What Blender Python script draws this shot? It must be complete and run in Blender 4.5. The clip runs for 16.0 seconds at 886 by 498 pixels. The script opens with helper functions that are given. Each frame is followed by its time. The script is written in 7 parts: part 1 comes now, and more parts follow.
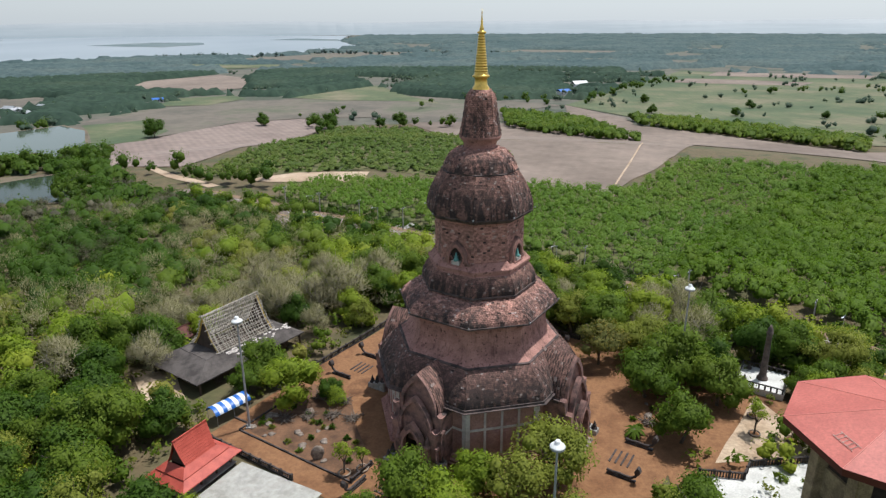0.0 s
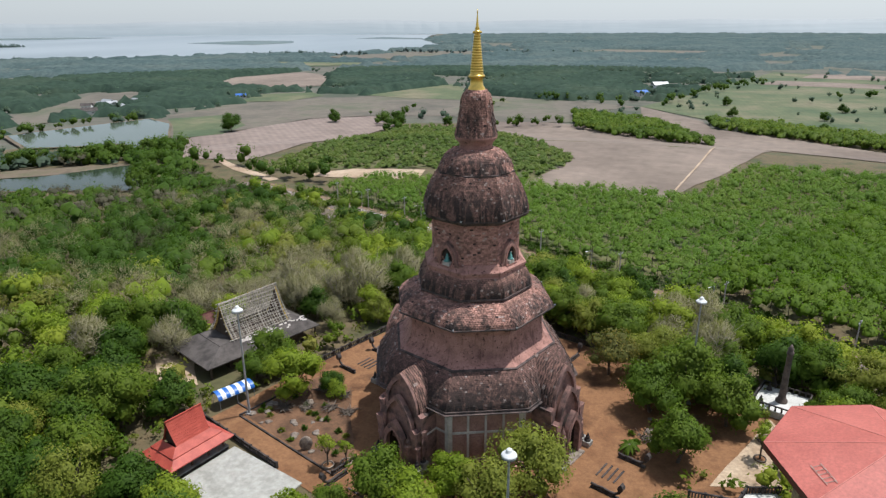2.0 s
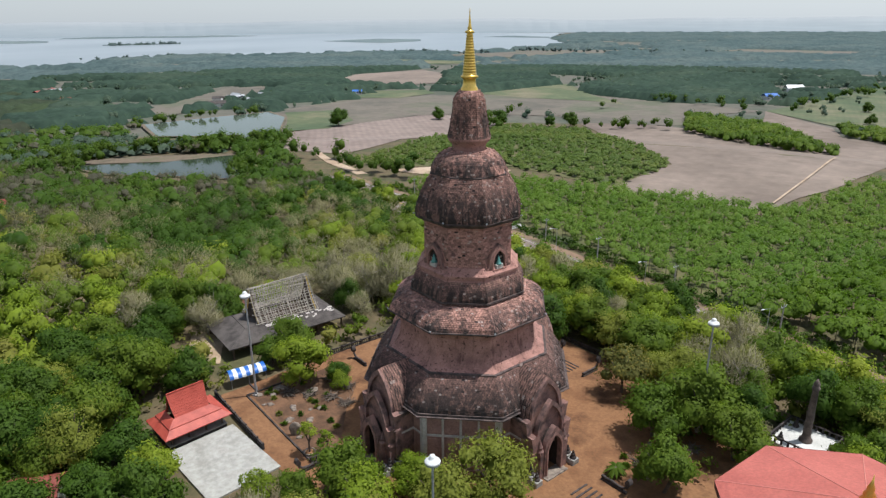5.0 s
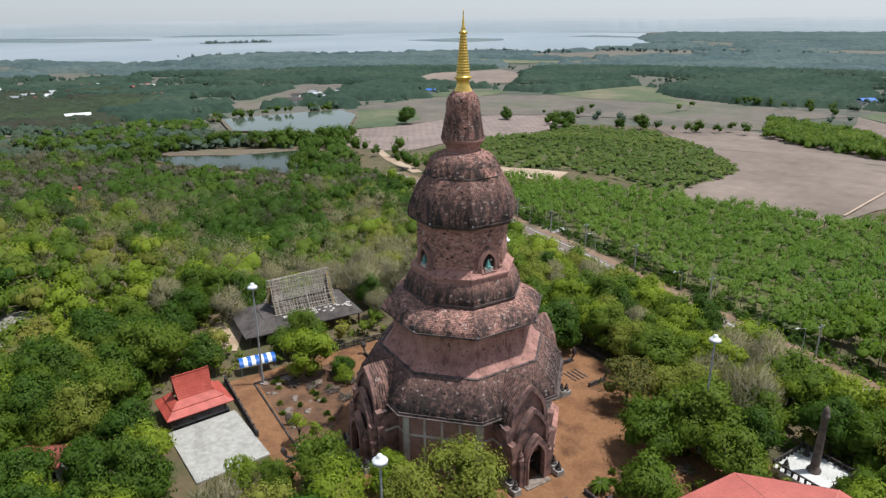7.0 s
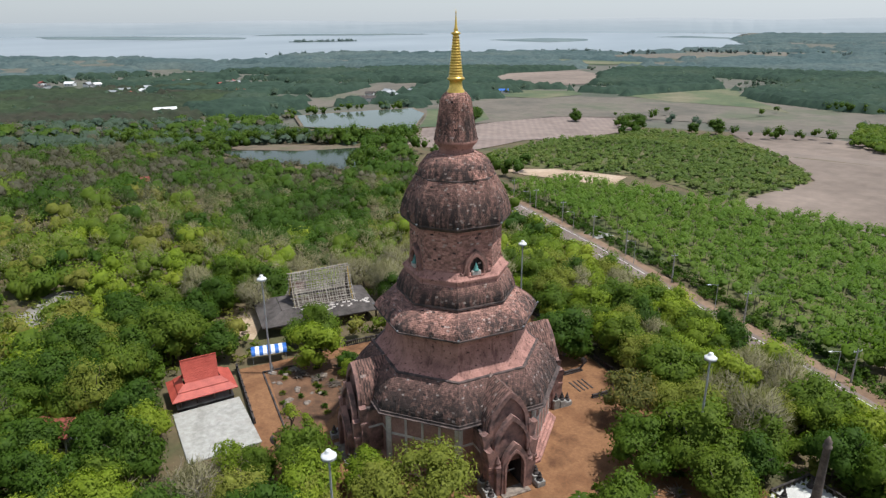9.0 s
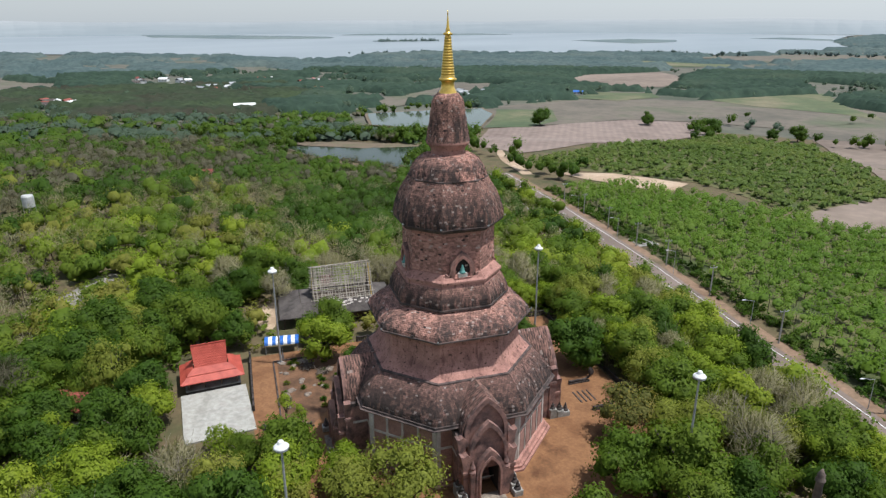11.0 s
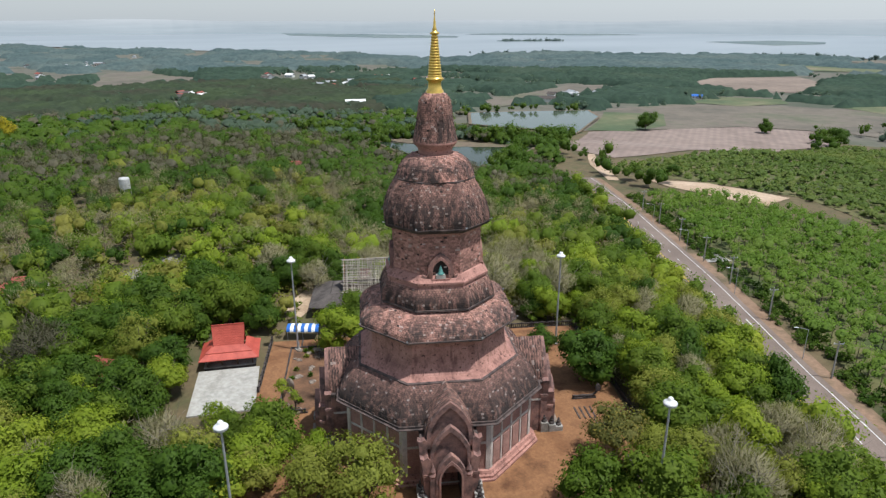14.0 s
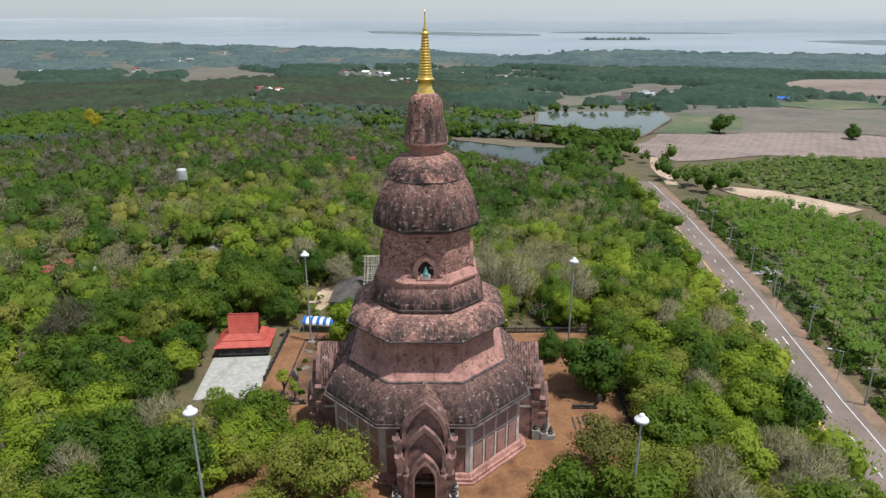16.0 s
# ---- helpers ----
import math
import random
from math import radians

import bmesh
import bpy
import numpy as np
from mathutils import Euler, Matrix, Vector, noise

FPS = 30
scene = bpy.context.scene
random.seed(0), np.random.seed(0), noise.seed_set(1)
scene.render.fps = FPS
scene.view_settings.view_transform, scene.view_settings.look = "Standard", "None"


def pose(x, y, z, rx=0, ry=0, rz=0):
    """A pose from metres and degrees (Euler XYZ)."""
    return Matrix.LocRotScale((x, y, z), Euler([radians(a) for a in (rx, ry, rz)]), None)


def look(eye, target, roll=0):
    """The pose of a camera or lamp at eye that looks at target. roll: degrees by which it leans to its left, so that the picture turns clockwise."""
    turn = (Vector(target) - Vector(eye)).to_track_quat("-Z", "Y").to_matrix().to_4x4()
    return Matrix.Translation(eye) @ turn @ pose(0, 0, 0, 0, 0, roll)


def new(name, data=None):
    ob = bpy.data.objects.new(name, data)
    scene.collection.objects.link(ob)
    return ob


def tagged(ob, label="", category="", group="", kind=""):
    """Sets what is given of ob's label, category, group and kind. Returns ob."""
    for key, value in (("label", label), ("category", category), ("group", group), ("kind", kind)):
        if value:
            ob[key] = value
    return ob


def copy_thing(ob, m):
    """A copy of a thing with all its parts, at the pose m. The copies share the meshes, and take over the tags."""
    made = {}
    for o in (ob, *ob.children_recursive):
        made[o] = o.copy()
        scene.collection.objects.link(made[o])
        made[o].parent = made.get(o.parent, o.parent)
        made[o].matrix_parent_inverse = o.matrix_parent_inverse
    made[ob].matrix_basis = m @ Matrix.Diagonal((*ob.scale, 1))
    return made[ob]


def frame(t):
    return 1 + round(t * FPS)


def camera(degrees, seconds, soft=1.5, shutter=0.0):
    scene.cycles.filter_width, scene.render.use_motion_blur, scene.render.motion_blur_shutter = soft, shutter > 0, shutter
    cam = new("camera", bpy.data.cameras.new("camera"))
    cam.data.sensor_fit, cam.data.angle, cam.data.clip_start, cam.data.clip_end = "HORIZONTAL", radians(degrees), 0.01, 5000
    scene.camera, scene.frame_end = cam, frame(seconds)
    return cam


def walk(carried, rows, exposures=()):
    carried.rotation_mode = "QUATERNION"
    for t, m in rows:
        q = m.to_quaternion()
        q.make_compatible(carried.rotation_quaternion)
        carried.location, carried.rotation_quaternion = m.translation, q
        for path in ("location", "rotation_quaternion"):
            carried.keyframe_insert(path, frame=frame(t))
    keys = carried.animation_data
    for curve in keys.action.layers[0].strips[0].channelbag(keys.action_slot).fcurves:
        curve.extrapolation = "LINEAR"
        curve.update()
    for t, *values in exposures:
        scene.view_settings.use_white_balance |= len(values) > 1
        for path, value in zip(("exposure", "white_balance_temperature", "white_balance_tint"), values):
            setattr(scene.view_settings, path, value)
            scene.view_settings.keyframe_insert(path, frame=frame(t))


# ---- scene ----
# camera and its flight round the pagoda; the origin is the middle of the pagoda's foot
cam = camera(68.53, 16.0, soft=1.35)
ROWS = [
    (0.0, -5.54, -95.22, 62.00, 0.00, -19.30, -0.30),
    (0.5, -2.39, -95.10, 62.01, 1.78, -19.32, -0.27),
    (1.0, 0.75, -94.88, 62.01, 3.58, -19.33, -0.27),
    (1.5, 3.88, -94.54, 62.01, 5.39, -19.34, -0.27),
    (2.0, 6.99, -94.11, 62.01, 7.20, -19.35, -0.29),
    (2.5, 10.09, -93.57, 62.01, 9.02, -19.36, -0.31),
    (3.0, 13.16, -92.94, 62.01, 10.84, -19.37, -0.34),
    (3.5, 16.22, -92.22, 62.02, 12.66, -19.38, -0.36),
    (4.0, 19.24, -91.41, 62.03, 14.47, -19.39, -0.39),
    (4.5, 22.24, -90.51, 62.04, 16.28, -19.40, -0.41),
    (5.0, 25.20, -89.52, 62.06, 18.09, -19.41, -0.42),
    (5.5, 28.13, -88.44, 62.08, 19.88, -19.41, -0.43),
    (6.0, 31.03, -87.28, 62.10, 21.68, -19.41, -0.43),
    (6.5, 33.89, -86.03, 62.12, 23.47, -19.42, -0.43),
    (7.0, 36.70, -84.70, 62.14, 25.25, -19.42, -0.42),
    (7.5, 39.48, -83.28, 62.16, 27.03, -19.42, -0.40),
    (8.0, 42.21, -81.77, 62.18, 28.81, -19.41, -0.37),
    (8.5, 44.88, -80.18, 62.20, 30.58, -19.41, -0.34),
    (9.0, 47.51, -78.50, 62.20, 32.36, -19.40, -0.31),
    (9.5, 50.09, -76.74, 62.21, 34.13, -19.40, -0.28),
    (10.0, 52.61, -74.89, 62.21, 35.91, -19.39, -0.24),
    (10.5, 55.07, -72.96, 62.20, 37.68, -19.38, -0.20),
    (11.0, 57.47, -70.95, 62.19, 39.46, -19.37, -0.16),
    (11.5, 59.81, -68.86, 62.17, 41.24, -19.36, -0.12),
    (12.0, 62.08, -66.69, 62.15, 43.02, -19.36, -0.09),
    (12.5, 64.28, -64.45, 62.14, 44.81, -19.36, -0.06),
    (13.0, 66.40, -62.14, 62.13, 46.59, -19.36, -0.04),
    (13.5, 68.46, -59.76, 62.12, 48.37, -19.36, -0.02),
    (14.0, 70.43, -57.33, 62.13, 50.15, -19.38, -0.01),
    (14.5, 72.32, -54.85, 62.15, 51.92, -19.40, -0.00),
    (15.0, 74.13, -52.32, 62.21, 53.68, -19.43, -0.00),
    (15.5, 75.85, -49.76, 62.29, 55.43, -19.48, -0.01),
    (16.0, 77.48, -47.17, 62.41, 57.16, -19.54, -0.02),
]
walk(cam, [(t, pose(x, y, z, 90 + pitch, 0, yaw) @ pose(0, 0, 0, 0, 0, roll)) for t, x, y, z, yaw, pitch, roll in ROWS],
     exposures=((0.0, 0.0, 6130, 10), (16.0, 0.0, 6130, 10)))

# ---- world, sun, exposure ----
SUN_AZ, SUN_EL = 30.0, 69.0
world = bpy.data.worlds.new("sky")
scene.world = world
world.use_nodes = True
wn = world.node_tree.nodes
sky = wn.new("ShaderNodeTexSky")
sky.sky_type = "NISHITA"
sky.sun_disc = False
sky.sun_elevation = radians(SUN_EL)
sky.sun_rotation = radians(90 - SUN_AZ)
sky.air_density, sky.dust_density, sky.ozone_density = 1.0, 1.0, 1.0
# bright haze, thicker towards the horizon, over a clear sky
veil = wn.new("ShaderNodeMix")
veil.data_type = "RGBA"
way = wn.new("ShaderNodeTexCoord")
part_z = wn.new("ShaderNodeSeparateXYZ")
thick = wn.new("ShaderNodeMapRange")
thick.inputs["From Min"].default_value, thick.inputs["From Max"].default_value = 0.0, 0.8
thick.inputs["To Min"].default_value, thick.inputs["To Max"].default_value = 0.72, 0.32
wl = world.node_tree.links
wl.new(way.outputs["Generated"], part_z.inputs[0])
wl.new(part_z.outputs[2], thick.inputs[0])
wl.new(thick.outputs[0], veil.inputs[0])
# the haze is brighter on the sun's side of the sky
side = wn.new("ShaderNodeVectorMath")
side.operation = "DOT_PRODUCT"
side.inputs[1].default_value = (math.cos(radians(SUN_AZ)), math.sin(radians(SUN_AZ)), 0.0)
wl.new(way.outputs["Generated"], side.inputs[0])
glow = wn.new("ShaderNodeMapRange")
glow.inputs["From Min"].default_value, glow.inputs["From Max"].default_value = -1.0, 1.0
glow.inputs["To Min"].default_value, glow.inputs["To Max"].default_value = 0.80, 1.10
wl.new(side.outputs["Value"], glow.inputs[0])
tint = wn.new("ShaderNodeVectorMath")
tint.operation = "SCALE"
tint.inputs[0].default_value = (6.6, 7.1, 7.4)
wl.new(glow.outputs[0], tint.inputs["Scale"])
wl.new(tint.outputs[0], veil.inputs[7])
wl.new(sky.outputs[0], veil.inputs[6])
wn["Background"].inputs["Strength"].default_value = 0.110
wl.new(veil.outputs[2], wn["Background"].inputs["Color"])
sun = new("sun", bpy.data.lights.new("sun", "SUN"))
sun.data.energy, sun.data.angle, sun.data.color = 5.0, radians(1.2), (1.0, 0.965, 0.91)
ca, sa = math.cos(radians(SUN_AZ)), math.sin(radians(SUN_AZ))
sun.matrix_world = look((300 * ca * math.cos(radians(SUN_EL)), 300 * sa * math.cos(radians(SUN_EL)), 300 * math.sin(radians(SUN_EL))), (0, 0, 0))

# ---- materials ----
def material(name, build):
    m = bpy.data.materials.new(name)
    m.use_nodes = True
    nt = m.node_tree
    bsdf = nt.nodes["Principled BSDF"]
    build(nt, bsdf)
    return m


def node(nt, kind, **props):
    n = nt.nodes.new(kind)
    for k, v in props.items():
        n.inputs[k].default_value = v
    return n


def noise_tex(nt, scale, detail=4.0, rough=0.6, coords="Object", stretch=(1, 1, 1)):
    tc = nt.nodes.new("ShaderNodeTexCoord")
    mp = nt.nodes.new("ShaderNodeMapping")
    mp.inputs["Scale"].default_value = stretch
    nt.links.new(tc.outputs[coords], mp.inputs["Vector"])
    n = node(nt, "ShaderNodeTexNoise", Scale=scale, Detail=detail, Roughness=rough)
    nt.links.new(mp.outputs[0], n.inputs["Vector"])
    return n.outputs[0]


def ramp(nt, fac, stops):
    r = nt.nodes.new("ShaderNodeValToRGB")
    el = r.color_ramp.elements
    while len(el) < len(stops):
        el.new(0.5)
    for e, (p, c) in zip(el, stops):
        e.position = p
        e.color = (*c, 1) if len(c) == 3 else c
    nt.links.new(fac, r.inputs[0])
    return r.outputs[0]


def mix(nt, fac, a, b, kind="MIX"):
    n = nt.nodes.new("ShaderNodeMix")
    n.data_type, n.blend_type = "RGBA", kind
    for i, v in ((0, fac), (6, a), (7, b)):
        if isinstance(v, (int, float)):
            n.inputs[i].default_value = v
        elif isinstance(v, tuple):
            n.inputs[i].default_value = (*v, 1)
        else:
            nt.links.new(v, n.inputs[i])
    return n.outputs[2]


def bump(nt, bsdf, height, strength=0.5, dist=0.1):
    b = node(nt, "ShaderNodeBump", Strength=strength, Distance=dist)
    nt.links.new(height, b.inputs["Height"])
    nt.links.new(b.outputs[0], bsdf.inputs["Normal"])


def two_tone(name, a, b, scale=1.0, fine=12.0, rough=0.9, relief=0.4, dist=0.05, metal=0.0, c=None, spread=0.12):
    """A surface of two colours in patches, with finer mottling and grain."""
    def build(nt, bsdf):
        big = noise_tex(nt, scale, 5)
        small = noise_tex(nt, fine, 4, 0.7)
        base = ramp(nt, big, [(0.5 - spread, a), (0.5 + spread, b)] if c is None else [(0.36, a), (0.5, b), (0.64, c)])
        shade = ramp(nt, small, [(0.25, (0.72, 0.72, 0.72)), (0.75, (1.22, 1.22, 1.22))])
        nt.links.new(mix(nt, 1.0, base, shade, "MULTIPLY"), bsdf.inputs["Base Color"])
        bsdf.inputs["Roughness"].default_value = rough
        bsdf.inputs["Metallic"].default_value = metal
        if relief:
            bump(nt, bsdf, small, relief, dist)
    return material(name, build)


def brick_material(name, red, dark, pale, lichen, top=0.3, drips=0.75):
    """Weathered laterite blocks: each its own tone, black lichen in patches, a few pale blocks."""
    def build(nt, bsdf):
        geo = nt.nodes.new("ShaderNodeNewGeometry")
        rnd = geo.outputs["Random Per Island"]
        own = ramp(nt, rnd, [(0.0, tuple(x * 0.55 for x in red)), (0.5, red), (0.93, tuple(x * 1.35 for x in red)), (1.0, pale)])
        big = noise_tex(nt, 0.33, 6, 0.62, stretch=(1, 1, 0.55))
        mid = noise_tex(nt, 1.6, 5, 0.7)
        cover = nt.nodes.new("ShaderNodeMath")
        cover.operation = "MULTIPLY_ADD"
        nt.links.new(mid, cover.inputs[0])
        cover.inputs[1].default_value = 0.55
        nt.links.new(big, cover.inputs[2])
        fac = ramp(nt, cover.outputs[0], [(lichen - 0.10, (0, 0, 0)), (lichen + 0.10, (0.98, 0.98, 0.98))])
        damp = nt.nodes.new("ShaderNodeUVMap")
        sep = nt.nodes.new("ShaderNodeSeparateXYZ")
        nt.links.new(damp.outputs[0], sep.inputs[0])
        low = ramp(nt, sep.outputs[1], [(0.0, (1.0, 1.0, 1.0)), (0.4, (0.92, 0.92, 0.92)), (1.0, (top, top, top))])
        fac = mix(nt, 1.0, fac, low, "MULTIPLY")
        runs = ramp(nt, noise_tex(nt, 1.5, 4, 0.6, "Object", (1, 1, 0.14)), [(0.40, (0.45, 0.45, 0.45)), (0.54, (1, 1, 1))])
        fac = mix(nt, drips, fac, runs, "MULTIPLY")
        col = mix(nt, fac, own, dark)
        fleck = ramp(nt, rnd, [(0.955, (0, 0, 0)), (0.985, (0.42, 0.42, 0.42))])
        col = mix(nt, fleck, col, pale)
        grain = noise_tex(nt, 9.0, 5, 0.75)
        col = mix(nt, 1.0, col, ramp(nt, grain, [(0.25, (0.7, 0.7, 0.7)), (0.75, (1.25, 1.25, 1.25))]), "MULTIPLY")
        nt.links.new(col, bsdf.inputs["Base Color"])
        bsdf.inputs["Roughness"].default_value = 0.92
        bump(nt, bsdf, grain, 0.6, 0.05)
    return material(name, build)


def leaf_material(name, a, b, c, patch=0.14):
    """Leaves: three greens, each crown with its own, each clump with its own tone, some light passing through."""
    def build(nt, bsdf):
        geo = nt.nodes.new("ShaderNodeNewGeometry")
        oi = nt.nodes.new("ShaderNodeObjectInfo")
        big = noise_tex(nt, patch * 0.35, 2, 0.5)
        own = nt.nodes.new("ShaderNodeAttribute")
        own.attribute_name = "tone"
        both = nt.nodes.new("ShaderNodeMath")
        both.operation = "MULTIPLY_ADD"
        nt.links.new(own.outputs["Fac"], both.inputs[0])
        both.inputs[1].default_value = 0.34
        nt.links.new(big, both.inputs[2])
        add = nt.nodes.new("ShaderNodeMath")
        add.operation = "MULTIPLY_ADD"
        nt.links.new(oi.outputs["Random"], add.inputs[0])
        add.inputs[1].default_value = 0.26
        nt.links.new(both.outputs[0], add.inputs[2])
        col = ramp(nt, add.outputs[0], [(0.48, a), (0.75, b), (1.0, c)])
        col = mix(nt, 1.0, col, ramp(nt, geo.outputs["Random Per Island"], [(0.0, (0.82, 0.83, 0.80)), (1.0, (1.18, 1.17, 1.12))]), "MULTIPLY")
        nt.links.new(col, bsdf.inputs["Base Color"])
        bsdf.inputs["Roughness"].default_value = 0.6
        bsdf.inputs["Specular IOR Level"].default_value = 0.12
        tr = nt.nodes.new("ShaderNodeBsdfTranslucent")
        nt.links.new(mix(nt, 1.0, col, (1.06, 1.22, 0.62), "MULTIPLY"), tr.inputs["Color"])
        ms = nt.nodes.new("ShaderNodeMixShader")
        ms.inputs[0].default_value = 0.37
        nt.links.new(bsdf.outputs[0], ms.inputs[1])
        nt.links.new(tr.outputs[0], ms.inputs[2])
        nt.links.new(ms.outputs[0], nt.nodes["Material Output"].inputs["Surface"])
    return material(name, build)


def plain(name, col, rough=0.6, metal=0.0):
    return two_tone(name, tuple(x * 0.88 for x in col), tuple(min(1, x * 1.08) for x in col), 1.5, 25.0, rough, 0.1, 0.01, metal)


def field_material(name, a, b, c, angle, spacing, furrow=0.05):
    """Ploughed or harvested soil with faint furrows in one direction."""
    def build(nt, bsdf):
        big = noise_tex(nt, 0.012, 6, 0.6)
        mid = noise_tex(nt, 0.12, 5, 0.65)
        tc = nt.nodes.new("ShaderNodeTexCoord")
        mp = nt.nodes.new("ShaderNodeMapping")
        mp.inputs["Rotation"].default_value = (0, 0, radians(angle))
        nt.links.new(tc.outputs["Object"], mp.inputs[0])
        wv = node(nt, "ShaderNodeTexWave", Scale=0.314 / spacing, Distortion=1.2, Detail=2.0)
        wv.inputs["Detail Scale"].default_value = 0.4
        nt.links.new(mp.outputs[0], wv.inputs[0])
        col = ramp(nt, big, [(0.36, a), (0.5, b), (0.64, c)])
        col = mix(nt, 1.0, col, ramp(nt, mid, [(0.3, (0.8, 0.8, 0.8)), (0.7, (1.15, 1.15, 1.15))]), "MULTIPLY")
        col = mix(nt, 1.0, col, ramp(nt, wv.outputs[1], [(0.2, (1 - furrow,) * 3), (0.8, (1 + furrow,) * 3)]), "MULTIPLY")
        nt.links.new(col, bsdf.inputs["Base Color"])
        bsdf.inputs["Roughness"].default_value = 0.95
    return material(name, build)


def stained_wall(nt, bsdf):
    """Red laterite wall: tone patches, dark pits, and thin dark runs of damp."""
    base = ramp(nt, noise_tex(nt, 0.45, 6, 0.65), [(0.34, (0.230, 0.116, 0.094)), (0.5, (0.355, 0.182, 0.146)), (0.66, (0.440, 0.234, 0.188))])
    pits = ramp(nt, noise_tex(nt, 2.6, 3, 0.5), [(0.30, (0.22, 0.20, 0.20)), (0.40, (1, 1, 1))])
    runs = ramp(nt, noise_tex(nt, 1.3, 4, 0.6, "Object", (1, 1, 0.12)), [(0.32, (0.42, 0.40, 0.40)), (0.44, (1, 1, 1))])
    grain = noise_tex(nt, 7.0, 5, 0.75)
    col = mix(nt, 1.0, base, pits, "MULTIPLY")
    col = mix(nt, 0.8, col, runs, "MULTIPLY")
    col = mix(nt, 1.0, col, ramp(nt, grain, [(0.25, (0.7, 0.7, 0.7)), (0.75, (1.28, 1.28, 1.28))]), "MULTIPLY")
    nt.links.new(col, bsdf.inputs["Base Color"])
    bsdf.inputs["Roughness"].default_value = 0.93
    bump(nt, bsdf, grain, 0.6, 0.06)


M_BRICK = brick_material("laterite_blocks", (0.410, 0.216, 0.166), (0.026, 0.021, 0.019), (0.46, 0.36, 0.31), 0.475, 0.45)
M_BRICK_LOW = brick_material("laterite_blocks_lower", (0.385, 0.204, 0.158), (0.026, 0.021, 0.019), (0.46, 0.37, 0.33), 0.43, 0.62, 0.5)
M_BRICK_TOP = brick_material("laterite_blocks_upper", (0.465, 0.242, 0.186), (0.040, 0.031, 0.028), (0.50, 0.38, 0.33), 0.69)
M_BRICK_WALL = brick_material("laterite_wall_blocks", (0.385, 0.198, 0.156), (0.075, 0.050, 0.042), (0.48, 0.37, 0.32), 0.88)
M_JOINT = two_tone("lichen_mortar", (0.022, 0.017, 0.016), (0.055, 0.036, 0.032), 0.8, 8.0)
M_PLASTER = material("red_laterite_wall", lambda nt, b: stained_wall(nt, b))
M_GABLE = two_tone("blackened_laterite", (0.105, 0.066, 0.058), (0.235, 0.132, 0.112), 0.7, 5.0, 0.93, 0.6, 0.05, c=(0.32, 0.176, 0.138))
M_PANEL = two_tone("pink_brick_panel", (0.27, 0.148, 0.12), (0.38, 0.22, 0.18), 0.5, 4.0)
M_STRIP = two_tone("pale_grey_stone", (0.44, 0.39, 0.35), (0.60, 0.55, 0.50), 0.8, 9.0)
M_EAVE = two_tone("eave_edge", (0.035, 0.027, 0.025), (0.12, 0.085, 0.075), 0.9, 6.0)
# near-black colour puts the shade of door, niche and tower openings into walls
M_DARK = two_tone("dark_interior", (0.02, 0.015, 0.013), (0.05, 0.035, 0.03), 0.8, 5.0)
M_GOLD = plain("gold_leaf", (0.85, 0.56, 0.13), 0.32, 0.75)
M_TEAL = plain("verdigris_bronze", (0.10, 0.27, 0.24), 0.55)
M_WHITE = plain("white_paint", (0.72, 0.72, 0.70), 0.5)
M_TANK = two_tone("weathered_grey_tank", (0.36, 0.36, 0.35), (0.52, 0.52, 0.50), 0.6, 5.0, 0.6)
M_GRAVEL = two_tone("grey_gravel", (0.17, 0.155, 0.13), (0.29, 0.265, 0.23), 0.15, 2.0, 0.97)
M_STEEL = plain("galvanised_steel", (0.38, 0.39, 0.40), 0.5, 0.3)
M_CONCRETE = two_tone("grey_concrete", (0.21, 0.20, 0.175), (0.36, 0.35, 0.325), 0.35, 3.0, c=(0.27, 0.255, 0.23))
M_POLE = two_tone("weathered_concrete_pole", (0.26, 0.25, 0.23), (0.38, 0.36, 0.33), 1.0, 8.0)
M_TERRACE = two_tone("white_terrace_tiles", (0.48, 0.47, 0.43), (0.62, 0.61, 0.57), 0.3, 4.0, 0.6)
M_EARTH = two_tone("red_earth", (0.108, 0.047, 0.019), (0.232, 0.114, 0.050), 0.13, 1.8, 0.97, 0.6, 0.06, c=(0.165, 0.075, 0.031))
M_SAND = two_tone("pale_sand", (0.33, 0.235, 0.15), (0.46, 0.35, 0.24), 0.25, 2.0, 0.95)
M_BLACK = two_tone("black_stained_stone", (0.022, 0.019, 0.018), (0.075, 0.06, 0.055), 1.0, 7.0)
M_STONE = two_tone("garden_stone", (0.135, 0.105, 0.085), (0.30, 0.245, 0.195), 1.2, 7.0, 0.9, 0.7, 0.08)
M_SLAB = two_tone("worn_concrete_slab", (0.30, 0.29, 0.255), (0.37, 0.36, 0.325), 0.22, 1.2, 0.95, 0.2, 0.02, c=(0.335, 0.32, 0.285))
M_REDROOF = two_tone("red_roof_tiles", (0.36, 0.055, 0.035), (0.47, 0.085, 0.055), 0.6, 10.0, 0.6, 0.2, 0.02)
M_PINKROOF = two_tone("faded_red_sheet_roof", (0.375, 0.090, 0.066), (0.445, 0.118, 0.088), 0.18, 3.0, 0.6, 0.12, 0.02)
M_RIDGE = plain("pale_red_ridge", (0.52, 0.18, 0.14), 0.6)
M_OLDRED = two_tone("dull_red_tiles", (0.20, 0.045, 0.032), (0.30, 0.075, 0.052), 0.7, 8.0, 0.7, 0.3, 0.03)
M_SHRINE = two_tone("weathered_maroon_tiles", (0.085, 0.028, 0.022), (0.150, 0.055, 0.042), 0.8, 8.0, 0.8)
M_BAMBOO = two_tone("pale_bamboo_poles", (0.28, 0.25, 0.205), (0.46, 0.41, 0.34), 0.9, 9.0)
M_MAROON = plain("maroon_fascia", (0.10, 0.018, 0.018), 0.5)
